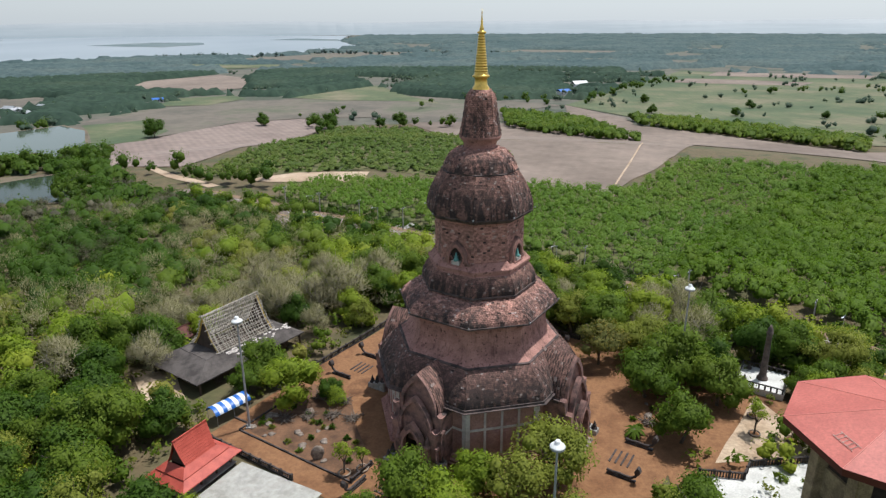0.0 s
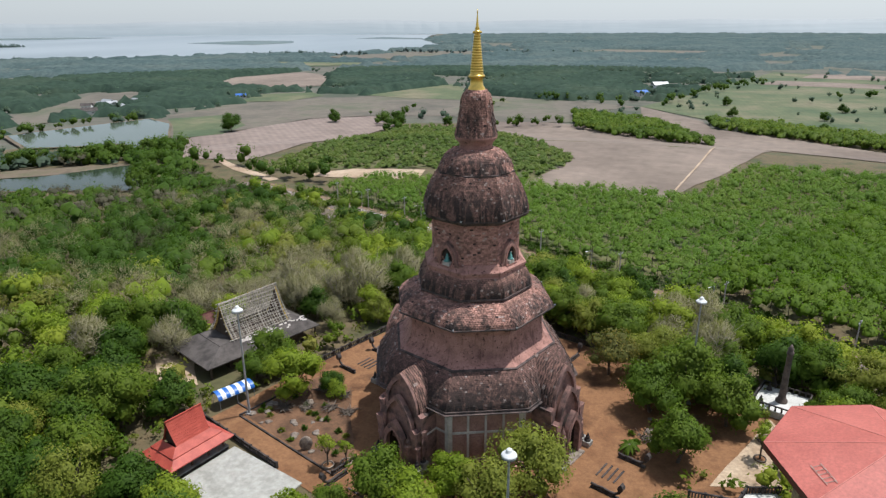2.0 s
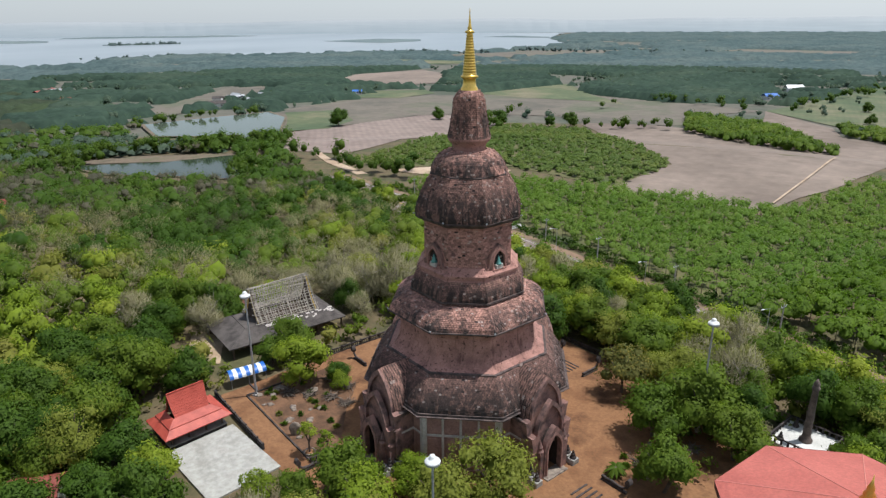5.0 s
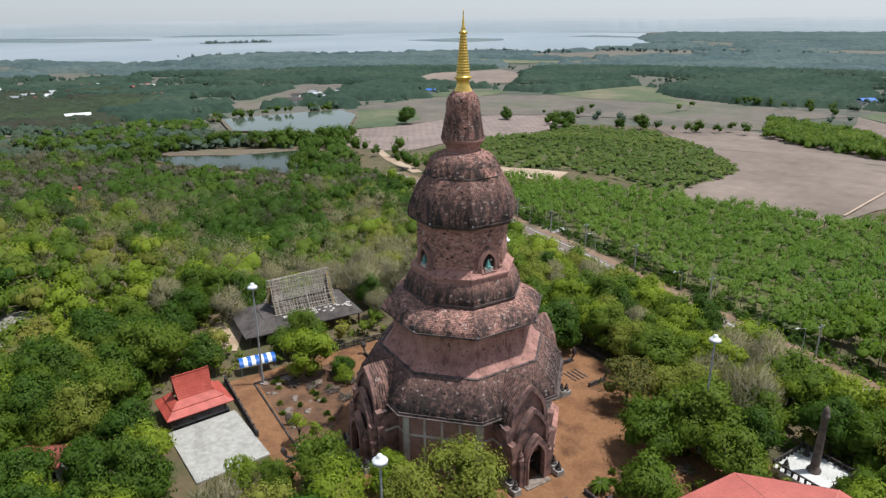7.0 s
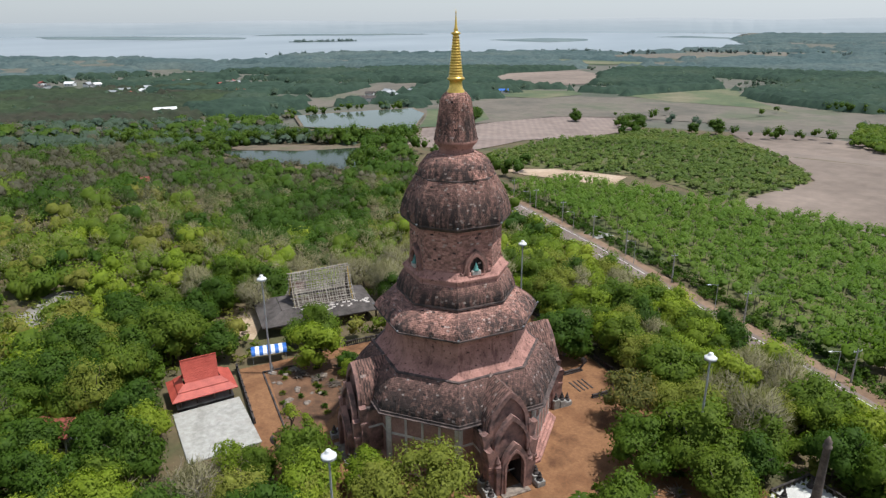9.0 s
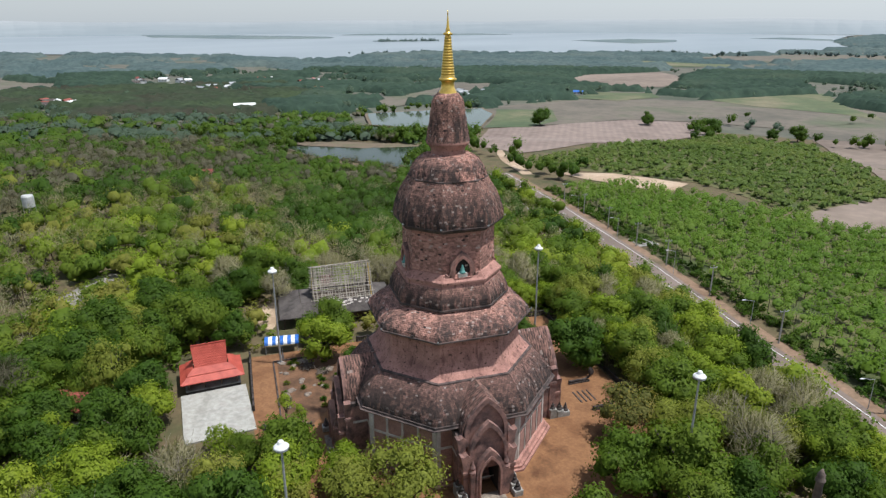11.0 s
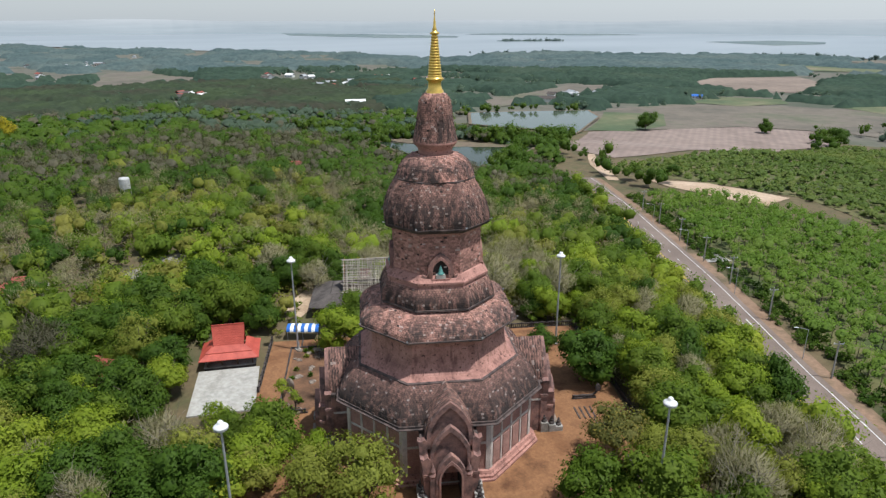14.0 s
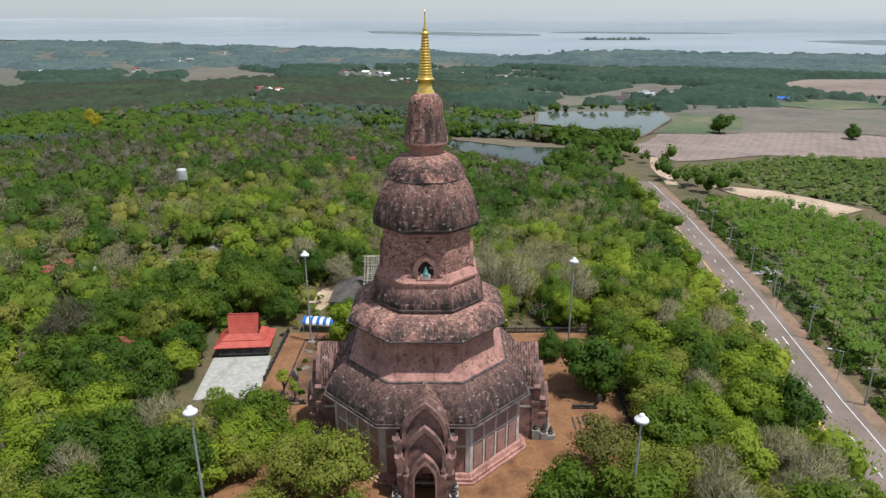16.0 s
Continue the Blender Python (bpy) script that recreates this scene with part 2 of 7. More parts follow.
M_OCHRE = two_tone("ochre_plaster", (0.20, 0.15, 0.085), (0.36, 0.28, 0.16), 0.5, 4.0)
M_GREYROOF = two_tone("brown_grey_shingles", (0.046, 0.038, 0.034), (0.100, 0.085, 0.076), 0.5, 6.0)
M_WOOD = two_tone("grey_bamboo_poles", (0.19, 0.165, 0.135), (0.34, 0.30, 0.25), 0.9, 9.0)
M_BROWNWOOD = two_tone("dark_timber", (0.05, 0.032, 0.022), (0.10, 0.065, 0.045), 0.7, 9.0)
M_COLUMN = two_tone("weathered_brown_stone", (0.075, 0.055, 0.046), (0.165, 0.125, 0.105), 0.9, 7.0, 0.9)
M_BLUE = plain("blue_tarpaulin", (0.02, 0.13, 0.46), 0.45)
M_TARPWHITE = plain("white_tarpaulin", (0.78, 0.80, 0.82), 0.45)
M_ASPHALT = two_tone("sunbleached_asphalt", (0.145, 0.109, 0.088), (0.20, 0.154, 0.127), 0.08, 3.0, 0.9, 0.3, 0.02)
M_YELLOW = plain("yellow_road_paint", (0.55, 0.36, 0.06), 0.7)
M_BARK = two_tone("tree_bark", (0.07, 0.052, 0.04), (0.17, 0.135, 0.105), 0.8, 7.0)
def water_build(nt, b):
    b.inputs["Base Color"].default_value = (0.078, 0.098, 0.074, 1)
    b.inputs["Specular IOR Level"].default_value = 0.18
    b.inputs["Roughness"].default_value = 0.07
    bump(nt, b, noise_tex(nt, 0.6, 4), 0.05, 0.1)


def dark_water_build(nt, b):
    b.inputs["Base Color"].default_value = (0.030, 0.044, 0.030, 1)
    b.inputs["Specular IOR Level"].default_value = 0.14
    b.inputs["Roughness"].default_value = 0.08
    bump(nt, b, noise_tex(nt, 0.6, 4), 0.05, 0.1)


def lake_build(nt, b):
    nt.links.new(ramp(nt, noise_tex(nt, 0.002, 5, 0.6, "Object", (1, 0.35, 1)), [(0.35, (0.20, 0.235, 0.25)), (0.65, (0.29, 0.32, 0.335))]), b.inputs["Base Color"])
    b.inputs["Roughness"].default_value = 0.3


# emission, no lamp: far haze painted as a fade with height and faint bands
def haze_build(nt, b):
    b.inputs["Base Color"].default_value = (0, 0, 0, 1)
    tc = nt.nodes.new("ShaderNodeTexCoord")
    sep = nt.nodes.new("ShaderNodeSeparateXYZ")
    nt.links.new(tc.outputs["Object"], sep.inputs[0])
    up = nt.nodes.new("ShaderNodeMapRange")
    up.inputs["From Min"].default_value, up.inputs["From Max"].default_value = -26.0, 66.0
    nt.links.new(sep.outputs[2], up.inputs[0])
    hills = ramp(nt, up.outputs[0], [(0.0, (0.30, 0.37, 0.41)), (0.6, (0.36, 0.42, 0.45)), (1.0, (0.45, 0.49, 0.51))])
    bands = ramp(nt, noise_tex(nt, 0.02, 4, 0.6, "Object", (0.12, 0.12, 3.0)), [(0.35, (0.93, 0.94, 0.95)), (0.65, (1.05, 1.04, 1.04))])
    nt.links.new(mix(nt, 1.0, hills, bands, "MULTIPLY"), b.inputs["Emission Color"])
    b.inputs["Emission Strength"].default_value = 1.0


M_WATER = material("still_water", water_build)
M_WATER_DARK = material("dark_green_water", dark_water_build)
M_LAKE = material("lake_water", lake_build)
M_HAZE = material("distant_haze", haze_build)
M_GROUND = two_tone("dry_forest_floor", (0.060, 0.066, 0.024), (0.120, 0.088, 0.045), 0.05, 0.5, 0.97, 0.3, 0.3, c=(0.085, 0.080, 0.032))
M_PLAIN = two_tone("grey_olive_plain", (0.062, 0.074, 0.048), (0.118, 0.108, 0.084), 0.012, 0.1, 0.97, 0.0, c=(0.082, 0.092, 0.060))
M_UNDER = two_tone("grass_under_trees", (0.055, 0.075, 0.020), (0.125, 0.115, 0.045), 0.05, 0.6, 0.97, 0.2, 0.2, c=(0.080, 0.092, 0.028))
M_BROWNFIELD = field_material("harvested_field", (0.150, 0.114, 0.088), (0.196, 0.151, 0.118), (0.238, 0.184, 0.145), 20, 6.0, 0.015)
M_PLOUGH = field_material("ploughed_field", (0.175, 0.130, 0.108), (0.235, 0.180, 0.150), (0.20, 0.150, 0.125), -28, 5.0, 0.05)
M_DRYFIELD = field_material("dry_stubble_field", (0.098, 0.088, 0.066), (0.142, 0.120, 0.092), (0.092, 0.100, 0.058), 40, 5.0, 0.03)
M_GREENFIELD = field_material("pasture", (0.055, 0.085, 0.036), (0.098, 0.114, 0.052), (0.170, 0.150, 0.088), 10, 5.0, 0.03)
M_BED = two_tone("dark_bed_soil", (0.080, 0.042, 0.022), (0.170, 0.088, 0.046), 0.3, 2.5, 0.97, 0.6, 0.06)
# blue-grey shore colour with the distance haze mixed in
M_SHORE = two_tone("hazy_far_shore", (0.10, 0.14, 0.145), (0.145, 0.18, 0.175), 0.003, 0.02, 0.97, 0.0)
M_VERGE = two_tone("dusty_red_verge", (0.11, 0.085, 0.045), (0.24, 0.155, 0.10), 0.1, 1.2, 0.97, c=(0.17, 0.105, 0.062))
M_TRACK = two_tone("sandy_track", (0.34, 0.24, 0.155), (0.46, 0.35, 0.25), 0.06, 0.8, 0.97)
L_BRIGHT = leaf_material("fresh_green_leaves", (0.132, 0.192, 0.015), (0.188, 0.25, 0.022), (0.252, 0.288, 0.032))
L_MID = leaf_material("green_leaves", (0.068, 0.118, 0.012), (0.097, 0.15, 0.016), (0.134, 0.178, 0.022))
L_DARK = leaf_material("dark_green_leaves", (0.04, 0.082, 0.01), (0.058, 0.108, 0.013), (0.082, 0.13, 0.017))
L_OLIVE = leaf_material("olive_leaves", (0.128, 0.146, 0.024), (0.17, 0.184, 0.032), (0.215, 0.208, 0.044))
L_BARE = leaf_material("bare_twigs", (0.2, 0.185, 0.112), (0.25, 0.228, 0.142), (0.3, 0.268, 0.175))
L_RUBBER = leaf_material("plantation_leaves", (0.074, 0.134, 0.010), (0.098, 0.164, 0.014), (0.124, 0.184, 0.020), 0.04)
# bluish greying of the next two leaf colours stands in for distance haze
L_FAR = leaf_material("far_wood_leaves", (0.055, 0.088, 0.062), (0.068, 0.104, 0.072), (0.084, 0.118, 0.08), 0.012)
L_DISTANT = leaf_material("haze_tinted_leaves", (0.108, 0.15, 0.158), (0.122, 0.164, 0.17), (0.14, 0.178, 0.18), 0.004)
L_BROWN = leaf_material("dry_brown_twigs", (0.08, 0.078, 0.052), (0.108, 0.102, 0.068), (0.14, 0.13, 0.088))
L_YOUNG = leaf_material("young_plantation_leaves", (0.086, 0.158, 0.02), (0.115, 0.19, 0.027), (0.148, 0.21, 0.038), 0.04)
L_GOLDEN = leaf_material("yellow_blossom", (0.30, 0.26, 0.020), (0.40, 0.33, 0.025), (0.48, 0.39, 0.035))
L_WISPY = leaf_material("feathery_yellow_green_leaves", (0.155, 0.182, 0.028), (0.205, 0.226, 0.038), (0.262, 0.26, 0.056))
L_SCRUB = leaf_material("dull_scrub_leaves", (0.084, 0.128, 0.030), (0.108, 0.156, 0.038), (0.148, 0.178, 0.050), 0.03)
L_FLOWER = leaf_material("olive_leaves_with_yellow_flowers", (0.105, 0.125, 0.036), (0.17, 0.16, 0.044), (0.33, 0.24, 0.034))
def canopy_material(name, a, b, c, patch):
    """The top of a far wood: tones by the stand, by the tree and in fine mottling."""
    def build(nt, bsdf):
        col = ramp(nt, noise_tex(nt, patch, 5, 0.62), [(0.36, a), (0.5, b), (0.64, c)])
        tree = ramp(nt, noise_tex(nt, 0.11, 3, 0.6), [(0.3, (0.74, 0.76, 0.78)), (0.7, (1.24, 1.22, 1.18))])
        nt.links.new(mix(nt, 1.0, col, tree, "MULTIPLY"), bsdf.inputs["Base Color"])
        bsdf.inputs["Roughness"].default_value = 0.9
        bsdf.inputs["Specular IOR Level"].default_value = 0.05
    return material(name, build)


# haze painted into the plain and distant canopies, bluer for the farther one
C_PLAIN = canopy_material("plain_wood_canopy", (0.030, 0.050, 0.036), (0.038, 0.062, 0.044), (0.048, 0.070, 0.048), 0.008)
C_DISTANT = canopy_material("haze_tinted_canopy", (0.062, 0.092, 0.092), (0.076, 0.106, 0.104), (0.094, 0.120, 0.112), 0.006)
C_PLATEAU = canopy_material("dry_plateau_canopy", (0.046, 0.044, 0.032), (0.038, 0.052, 0.031), (0.047, 0.066, 0.034), 0.008)
M_BANK = two_tone("damp_clay_bank", (0.085, 0.072, 0.045), (0.155, 0.115, 0.078), 0.08, 0.8, 0.97, c=(0.11, 0.10, 0.055))

# ---- building blocks ----
def link(name, bm, mat, smooth=False):
    me = bpy.data.meshes.new(name)
    bm.to_mesh(me)
    bm.free()
    for m in (mat if isinstance(mat, (list, tuple)) else [mat]):
        me.materials.append(m)
    if smooth:
        for p in me.polygons:
            p.use_smooth = True
    return new(name, me)


def part(name, bm, mat, parent, label="", smooth=False):
    """One mesh object under a thing or under a part."""
    ob = link(name, bm, mat, smooth)
    ob.parent = parent
    return tagged(ob, label)


def share(name, ob, parent, m):
    """Another part on the same mesh."""
    o = new(name, ob.data)
    o.parent, o.matrix_basis = parent, m
    return o


def thing(name, label, category, m=None, group="", kind=""):
    ob = new(name)
    if m is not None:
        ob.matrix_basis = m
    return tagged(ob, label, category, group, kind)


def add_box(bm, x0, y0, z0, x1, y1, z1, m=None, taper=0.0):
    vs = []
    for z, k in ((z0, 0.0), (z1, taper)):
        for x, y in ((x0 + k, y0 + k), (x1 - k, y0 + k), (x1 - k, y1 - k), (x0 + k, y1 - k)):
            v = Vector((x, y, z))
            vs.append(bm.verts.new(m @ v if m is not None else v))
    for f in ((3, 2, 1, 0), (4, 5, 6, 7), (0, 1, 5, 4), (1, 2, 6, 5), (2, 3, 7, 6), (3, 0, 4, 7)):
        bm.faces.new([vs[i] for i in f])
    return bm


def box(x0, y0, z0, x1, y1, z1, bevel=0.0, m=None, taper=0.0):
    bm = add_box(bmesh.new(), x0, y0, z0, x1, y1, z1, m, taper)
    if bevel:
        bmesh.ops.bevel(bm, geom=bm.edges[:], offset=bevel, segments=2, affect="EDGES")
    return bm


def add_lathe(bm, profile, n=16, cx=0.0, cy=0.0, cap=True):
    rings = []
    for r, z in profile:
        rings.append([bm.verts.new((cx + r * math.cos(2 * math.pi * i / n), cy + r * math.sin(2 * math.pi * i / n), z)) for i in range(n)])
    for a, b in zip(rings, rings[1:]):
        for i in range(n):
            j = (i + 1) % n
            bm.faces.new((a[i], a[j], b[j], b[i]))
    if cap:
        bm.faces.new(rings[0][::-1])
        bm.faces.new(rings[-1])
    return bm


def lathe(profile, n=16, cx=0.0, cy=0.0):
    return add_lathe(bmesh.new(), profile, n, cx, cy)


def add_rod(bm, a, b, r0, r1=None, n=6):
    a, b = Vector(a), Vector(b)
    r1 = r0 if r1 is None else r1
    q = (b - a).to_track_quat("Z", "Y")
    rings = []
    for p, r in ((a, r0), (b, r1)):
        rings.append([bm.verts.new(p + q @ Vector((r * math.cos(2 * math.pi * i / n), r * math.sin(2 * math.pi * i / n), 0))) for i in range(n)])
    for i in range(n):
        j = (i + 1) % n
        bm.faces.new((rings[0][i], rings[0][j], rings[1][j], rings[1][i]))
    bm.faces.new(rings[0][::-1])
    bm.faces.new(rings[1])
    return bm


def rod(a, b, r0, r1=None, n=6):
    return add_rod(bmesh.new(), a, b, r0, r1, n)


def add_slab(bm, outline, y0, y1):
    """An outline in x and z, filled and given the thickness from y0 to y1."""
    f0 = [bm.verts.new((x, y0, z)) for x, z in outline]
    f1 = [bm.verts.new((x, y1, z)) for x, z in outline]
    bm.faces.new(f0)
    bm.faces.new(f1[::-1])
    n = len(outline)
    for i in range(n):
        j = (i + 1) % n
        bm.faces.new((f0[j], f0[i], f1[i], f1[j]))
    bmesh.ops.recalc_face_normals(bm, faces=bm.faces[:])
    return bm


def add_band(bm, outer, inner, y0, y1):
    """The strip between two open outlines in x and z of equal length, thick from y0 to y1."""
    n = len(outer)
    v = [[bm.verts.new((x, y, z)) for x, z in line] for y in (y0, y1) for line in (outer, inner)]
    o0, i0, o1, i1 = v
    for k in range(n - 1):
        bm.faces.new((o0[k], o0[k + 1], i0[k + 1], i0[k]))
        bm.faces.new((o1[k + 1], o1[k], i1[k], i1[k + 1]))
        bm.faces.new((o0[k + 1], o0[k], o1[k], o1[k + 1]))
        bm.faces.new((i0[k], i0[k + 1], i1[k + 1], i1[k]))
    bm.faces.new((o0[0], i0[0], i1[0], o1[0]))
    bm.faces.new((i0[-1], o0[-1], o1[-1], i1[-1]))
    bmesh.ops.recalc_face_normals(bm, faces=bm.faces[:])
    return bm


def add_blob(bm, c, r, squash=1.0, seed=0, rough=0.25):
    """A rough boulder."""
    rnd = random.Random(seed)
    off = Vector((rnd.uniform(0, 50), rnd.uniform(0, 50), rnd.uniform(0, 50)))
    res = bmesh.ops.create_icosphere(bm, subdivisions=2, radius=1)
    for v in res["verts"]:
        k = 1 + rough * noise.noise(v.co * 1.4 + off) * 2
        v.co = Vector(c) + Vector((v.co.x * r * k, v.co.y * r * k, v.co.z * r * squash * k))
    return bm


# ---- the lie of the land ----
U = (math.cos(radians(-33)), math.sin(radians(-33)))
V = (-U[1], U[0])


def uv(u, v):
    """A place in the courtyard's own directions, along and across the south-east porch."""
    return u * U[0] + v * V[0], u * U[1] + v * V[1]


def height(x, y):
    x, y = np.asarray(x, float), np.asarray(y, float)
    d = np.hypot(x, y)
    a = np.degrees(np.arctan2(y, x))
    d1 = d - 20 * np.exp(-(((a + 10 + 180) % 360 - 180) / 38) ** 2)
    e = np.interp(d1, [0, 45, 70, 100, 150, 200, 290, 335, 385, 450, 550, 700, 1100, 5000], [0, 0, -4.2, -5, -8, -10.9, -11.3, -11.8, -18.4, -19.5, -20.5, -22, -23.2, -26])
    w = np.interp(d, [0, 45, 170, 350, 550, 800, 1500, 5000], [0, 0, 1.5, -4, -12, -20, -23.6, -26])
    k = np.clip((np.abs((a - 190 + 180) % 360 - 180) - 18) / 28, 0, 1)
    k = k * k * (3 - 2 * k)
    return w * (1 - k) + e * k


def hz(x, y):
    return float(height(x, y))


def inside(poly, x, y):
    x, y = np.asarray(x, float), np.asarray(y, float)
    c = np.zeros(x.shape, bool)
    for (x0, y0), (x1, y1) in zip(poly, poly[1:] + poly[:1]):
        hit = ((y0 > y) != (y1 > y)) & (x < (x1 - x0) * (y - y0) / (y1 - y0 + 1e-9) + x0)
        c ^= hit
    return c


def wavy(poly, step, amp):
    """The outline in shorter steps, with a natural unevenness."""
    out = []
    for (x0, y0), (x1, y1) in zip(poly, poly[1:] + poly[:1]):
        n = max(1, int(math.hypot(x1 - x0, y1 - y0) / step))
        for i in range(n):
            x, y = x0 + (x1 - x0) * i / n, y0 + (y1 - y0) * i / n
            k = noise.noise_vector(Vector((x, y, 0)) / (step * 3.0))
            out.append((x + k.x * amp, y + k.y * amp))
    return out


def drape(poly, lift, cell, level=None):
    """A sheet over the land inside an outline."""
    bm = bmesh.new()
    bm.faces.new([bm.verts.new((x, y, 0)) for x, y in poly])
    bmesh.ops.recalc_face_normals(bm, faces=bm.faces[:])
    if bm.faces[:][0].normal.z < 0:
        bmesh.ops.reverse_faces(bm, faces=bm.faces[:])
    if level is None:
        xs, ys = [p[0] for p in poly], [p[1] for p in poly]
        for lo, hi, no in ((min(xs), max(xs), (1, 0, 0)), (min(ys), max(ys), (0, 1, 0))):
            for i in range(1, int((hi - lo) / cell) + 1):
                co = tuple(n * (lo + i * cell) for n in no)
                bmesh.ops.bisect_plane(bm, geom=bm.verts[:] + bm.edges[:] + bm.faces[:], plane_co=co, plane_no=no)
    bmesh.ops.triangulate(bm, faces=bm.faces[:])
    for v in bm.verts:
        v.co.z = (hz(v.co.x, v.co.y) if level is None else level) + lift
    return bm


def patch(name, poly, mat, label, category, lift=0.12, cell=25.0, step=14.0, amp=3.0, level=None):
    ob = link(name, drape(wavy(poly, step, amp) if amp else poly, lift, cell, level), mat)
    return tagged(ob, label, category, kind="structure")


def ribbon(s_points, o0, o1, lift, line):
    """A strip along the road from offset o0 to o1; line(s, o) gives the place."""
    bm = bmesh.new()
    rows = []
    for s in s_points:
        row = []
        for o in (o0, o1):
            x, y = line(s, o)
            cx, cy = line(s, 66)
            row.append(bm.verts.new((x, y, hz(cx, cy) + lift)))
        rows.append(row)
    for a, b in zip(rows, rows[1:]):
        bm.faces.new((a[0], b[0], b[1], a[1]))
    bmesh.ops.recalc_face_normals(bm, faces=bm.faces[:])
    if bm.faces[:][0].normal.z < 0:
        bmesh.ops.reverse_faces(bm, faces=bm.faces[:])
    return bm


# ---- ground, fields, water ----
bm = bmesh.new()
radii = [0, 20, 40, 48, 56, 64, 72, 80, 90, 100, 120, 140, 170, 200, 240, 260, 280, 295, 310, 322, 335, 347, 360, 372, 385, 397, 410, 425, 440, 460, 500, 540, 640, 760, 900, 1100, 1400, 1800, 2400, 3200, 4000, 4900]
SEG = 288
prev = None
for r in radii:
    if r == 0:
        ring = [bm.verts.new((0, 0, hz(0, 0) - 0.05))]
    else:
        ring = []
        for i in range(SEG):
            a = 2 * math.pi * i / SEG
            x, y = r * math.cos(a), r * math.sin(a)
            ring.append(bm.verts.new((x, y, hz(x, y) - 0.05)))
    if prev is not None:
        for i in range(SEG):
            j = (i + 1) % SEG
            if len(prev) == 1:
                bm.faces.new((prev[0], ring[i], ring[j]))
            else:
                bm.faces.new((prev[i], ring[i], ring[j], prev[j]))
    prev = ring
land = link("ground", bm, (M_GROUND, M_PLAIN), True)
for f in land.data.polygons:
    f.material_index = 1 if math.hypot(f.center.x, f.center.y) > 470 else 0
tagged(land, "dry brown and green land sloping from the hill to a plain", "ground", kind="structure")

BROWN = [(-35, 460), (10, 475), (93, 429), (161, 331), (130, 275), (70, 188), (35, 199), (6, 203), (36, 272), (10, 350)]
PLOUGH = [(-243, 350), (-188, 252), (-146, 248), (-97, 436), (-121, 497), (-181, 470)]
YOUNG = [(-134, 222), (-90, 429), (-25, 425), (4, 350), (36, 268), (9, 211), (-40, 240), (-86, 232)]
SANDP = [(-105, 216), (-81, 233), (-42, 234), (-43, 213), (-62, 211), (-88, 212)]
POND_A = [(-378, 350), (-345, 410), (-321, 447), (-288, 421), (-248, 346), (-233, 306), (-246, 306), (-272, 330), (-300, 315), (-327, 305)]
POND_B = [(-272, 174), (-230, 200), (-196, 236), (-188, 222), (-164, 176), (-200, 172), (-235, 166)]
FAR_STRIP_A = [(47, 427), (51, 526), (108, 462), (134, 350), (115, 360)]
FAR_STRIP_B = [(155, 441), (163, 480), (225, 425), (290, 353), (265, 317)]
GRASS_R = [(120, 590), (420, 1100), (760, 800), (460, 320), (292, 345), (170, 482)]
BIG_FIELDS = [
    ("harvested_field", BROWN, M_BROWNFIELD, "bare brown harvested field with pale tracks"),
    ("ploughed_field", PLOUGH, M_PLOUGH, "pale pinkish ploughed field with furrows"),
    ("stubble_field", [(-323, 452), (-245, 352), (-182, 472), (-122, 499), (-60, 500), (20, 655), (-60, 710), (-220, 650), (-310, 570)], M_DRYFIELD, "dry grey-brown stubble field"),
    ("stubble_field", [(-60, 500), (-33, 462), (47, 470), (51, 530), (120, 590), (60, 635), (20, 655)], M_DRYFIELD, "dry grey-brown stubble field"),
    ("fallow_field", [(108, 462), (134, 350), (161, 331), (310, 240), (460, 210), (460, 320), (265, 317), (155, 441), (160, 484), (120, 590)], M_BROWNFIELD, "bare fallow field beyond the plantation"),
    ("pasture", GRASS_R, M_GREENFIELD, "yellow-green pasture with single trees"),
    ("pasture", [(-312, 458), (-270, 492), (-228, 425), (-222, 378), (-246, 356)], M_GREENFIELD, "green pasture beside the pond"),
    ("harvested_field", [(-435, 800), (-463, 930), (-385, 1055), (-315, 970), (-266, 815), (-330, 745)], M_BROWNFIELD, "bare pinkish field beyond the ponds"),
    ("pasture", [(-307, 602), (-310, 686), (-254, 715), (-229, 669), (-254, 610)], M_GREENFIELD, "green meadow beside farm sheds"),
    ("pasture", [(-185, 680), (-98, 835), (-78, 770), (-47, 700), (-6, 609), (-44, 636), (-125, 647)], M_GREENFIELD, "pale green pasture beside a plantation"),
    ("stubble_field", [(-858, 132), (-1152, 230), (-1159, 291), (-1033, 292), (-942, 325), (-859, 229), (-822, 145)], M_DRYFIELD, "dry field on the wooded plateau"),
    ("stubble_field", [(-455, 418), (-485, 523), (-524, 663), (-496, 705), (-445, 685), (-418, 482), (-403, 411)], M_DRYFIELD, "dry strip of field between woods"),
    ("stubble_field", [(320, 860), (470, 800), (520, 850), (370, 930)], M_BROWNFIELD, "pale bare strip among pastures"),
    ("stubble_field", [(420, 980), (640, 900), (690, 960), (470, 1060)], M_BROWNFIELD, "pale bare strip among pastures"),
    ("pasture", [(-640, 1250), (-560, 1360), (-330, 1330), (-300, 1270), (-420, 1210)], M_GREENFIELD, "pale pasture near the lake"),
    ("stubble_field", [(-520, 1560), (-330, 1480), (-120, 1640), (-60, 1900), (-280, 1900)], M_DRYFIELD, "far dry stubble field"),
    ("stubble_field", [(80, 1720), (420, 1640), (560, 1900), (240, 2050)], M_DRYFIELD, "far dry stubble field"),
]
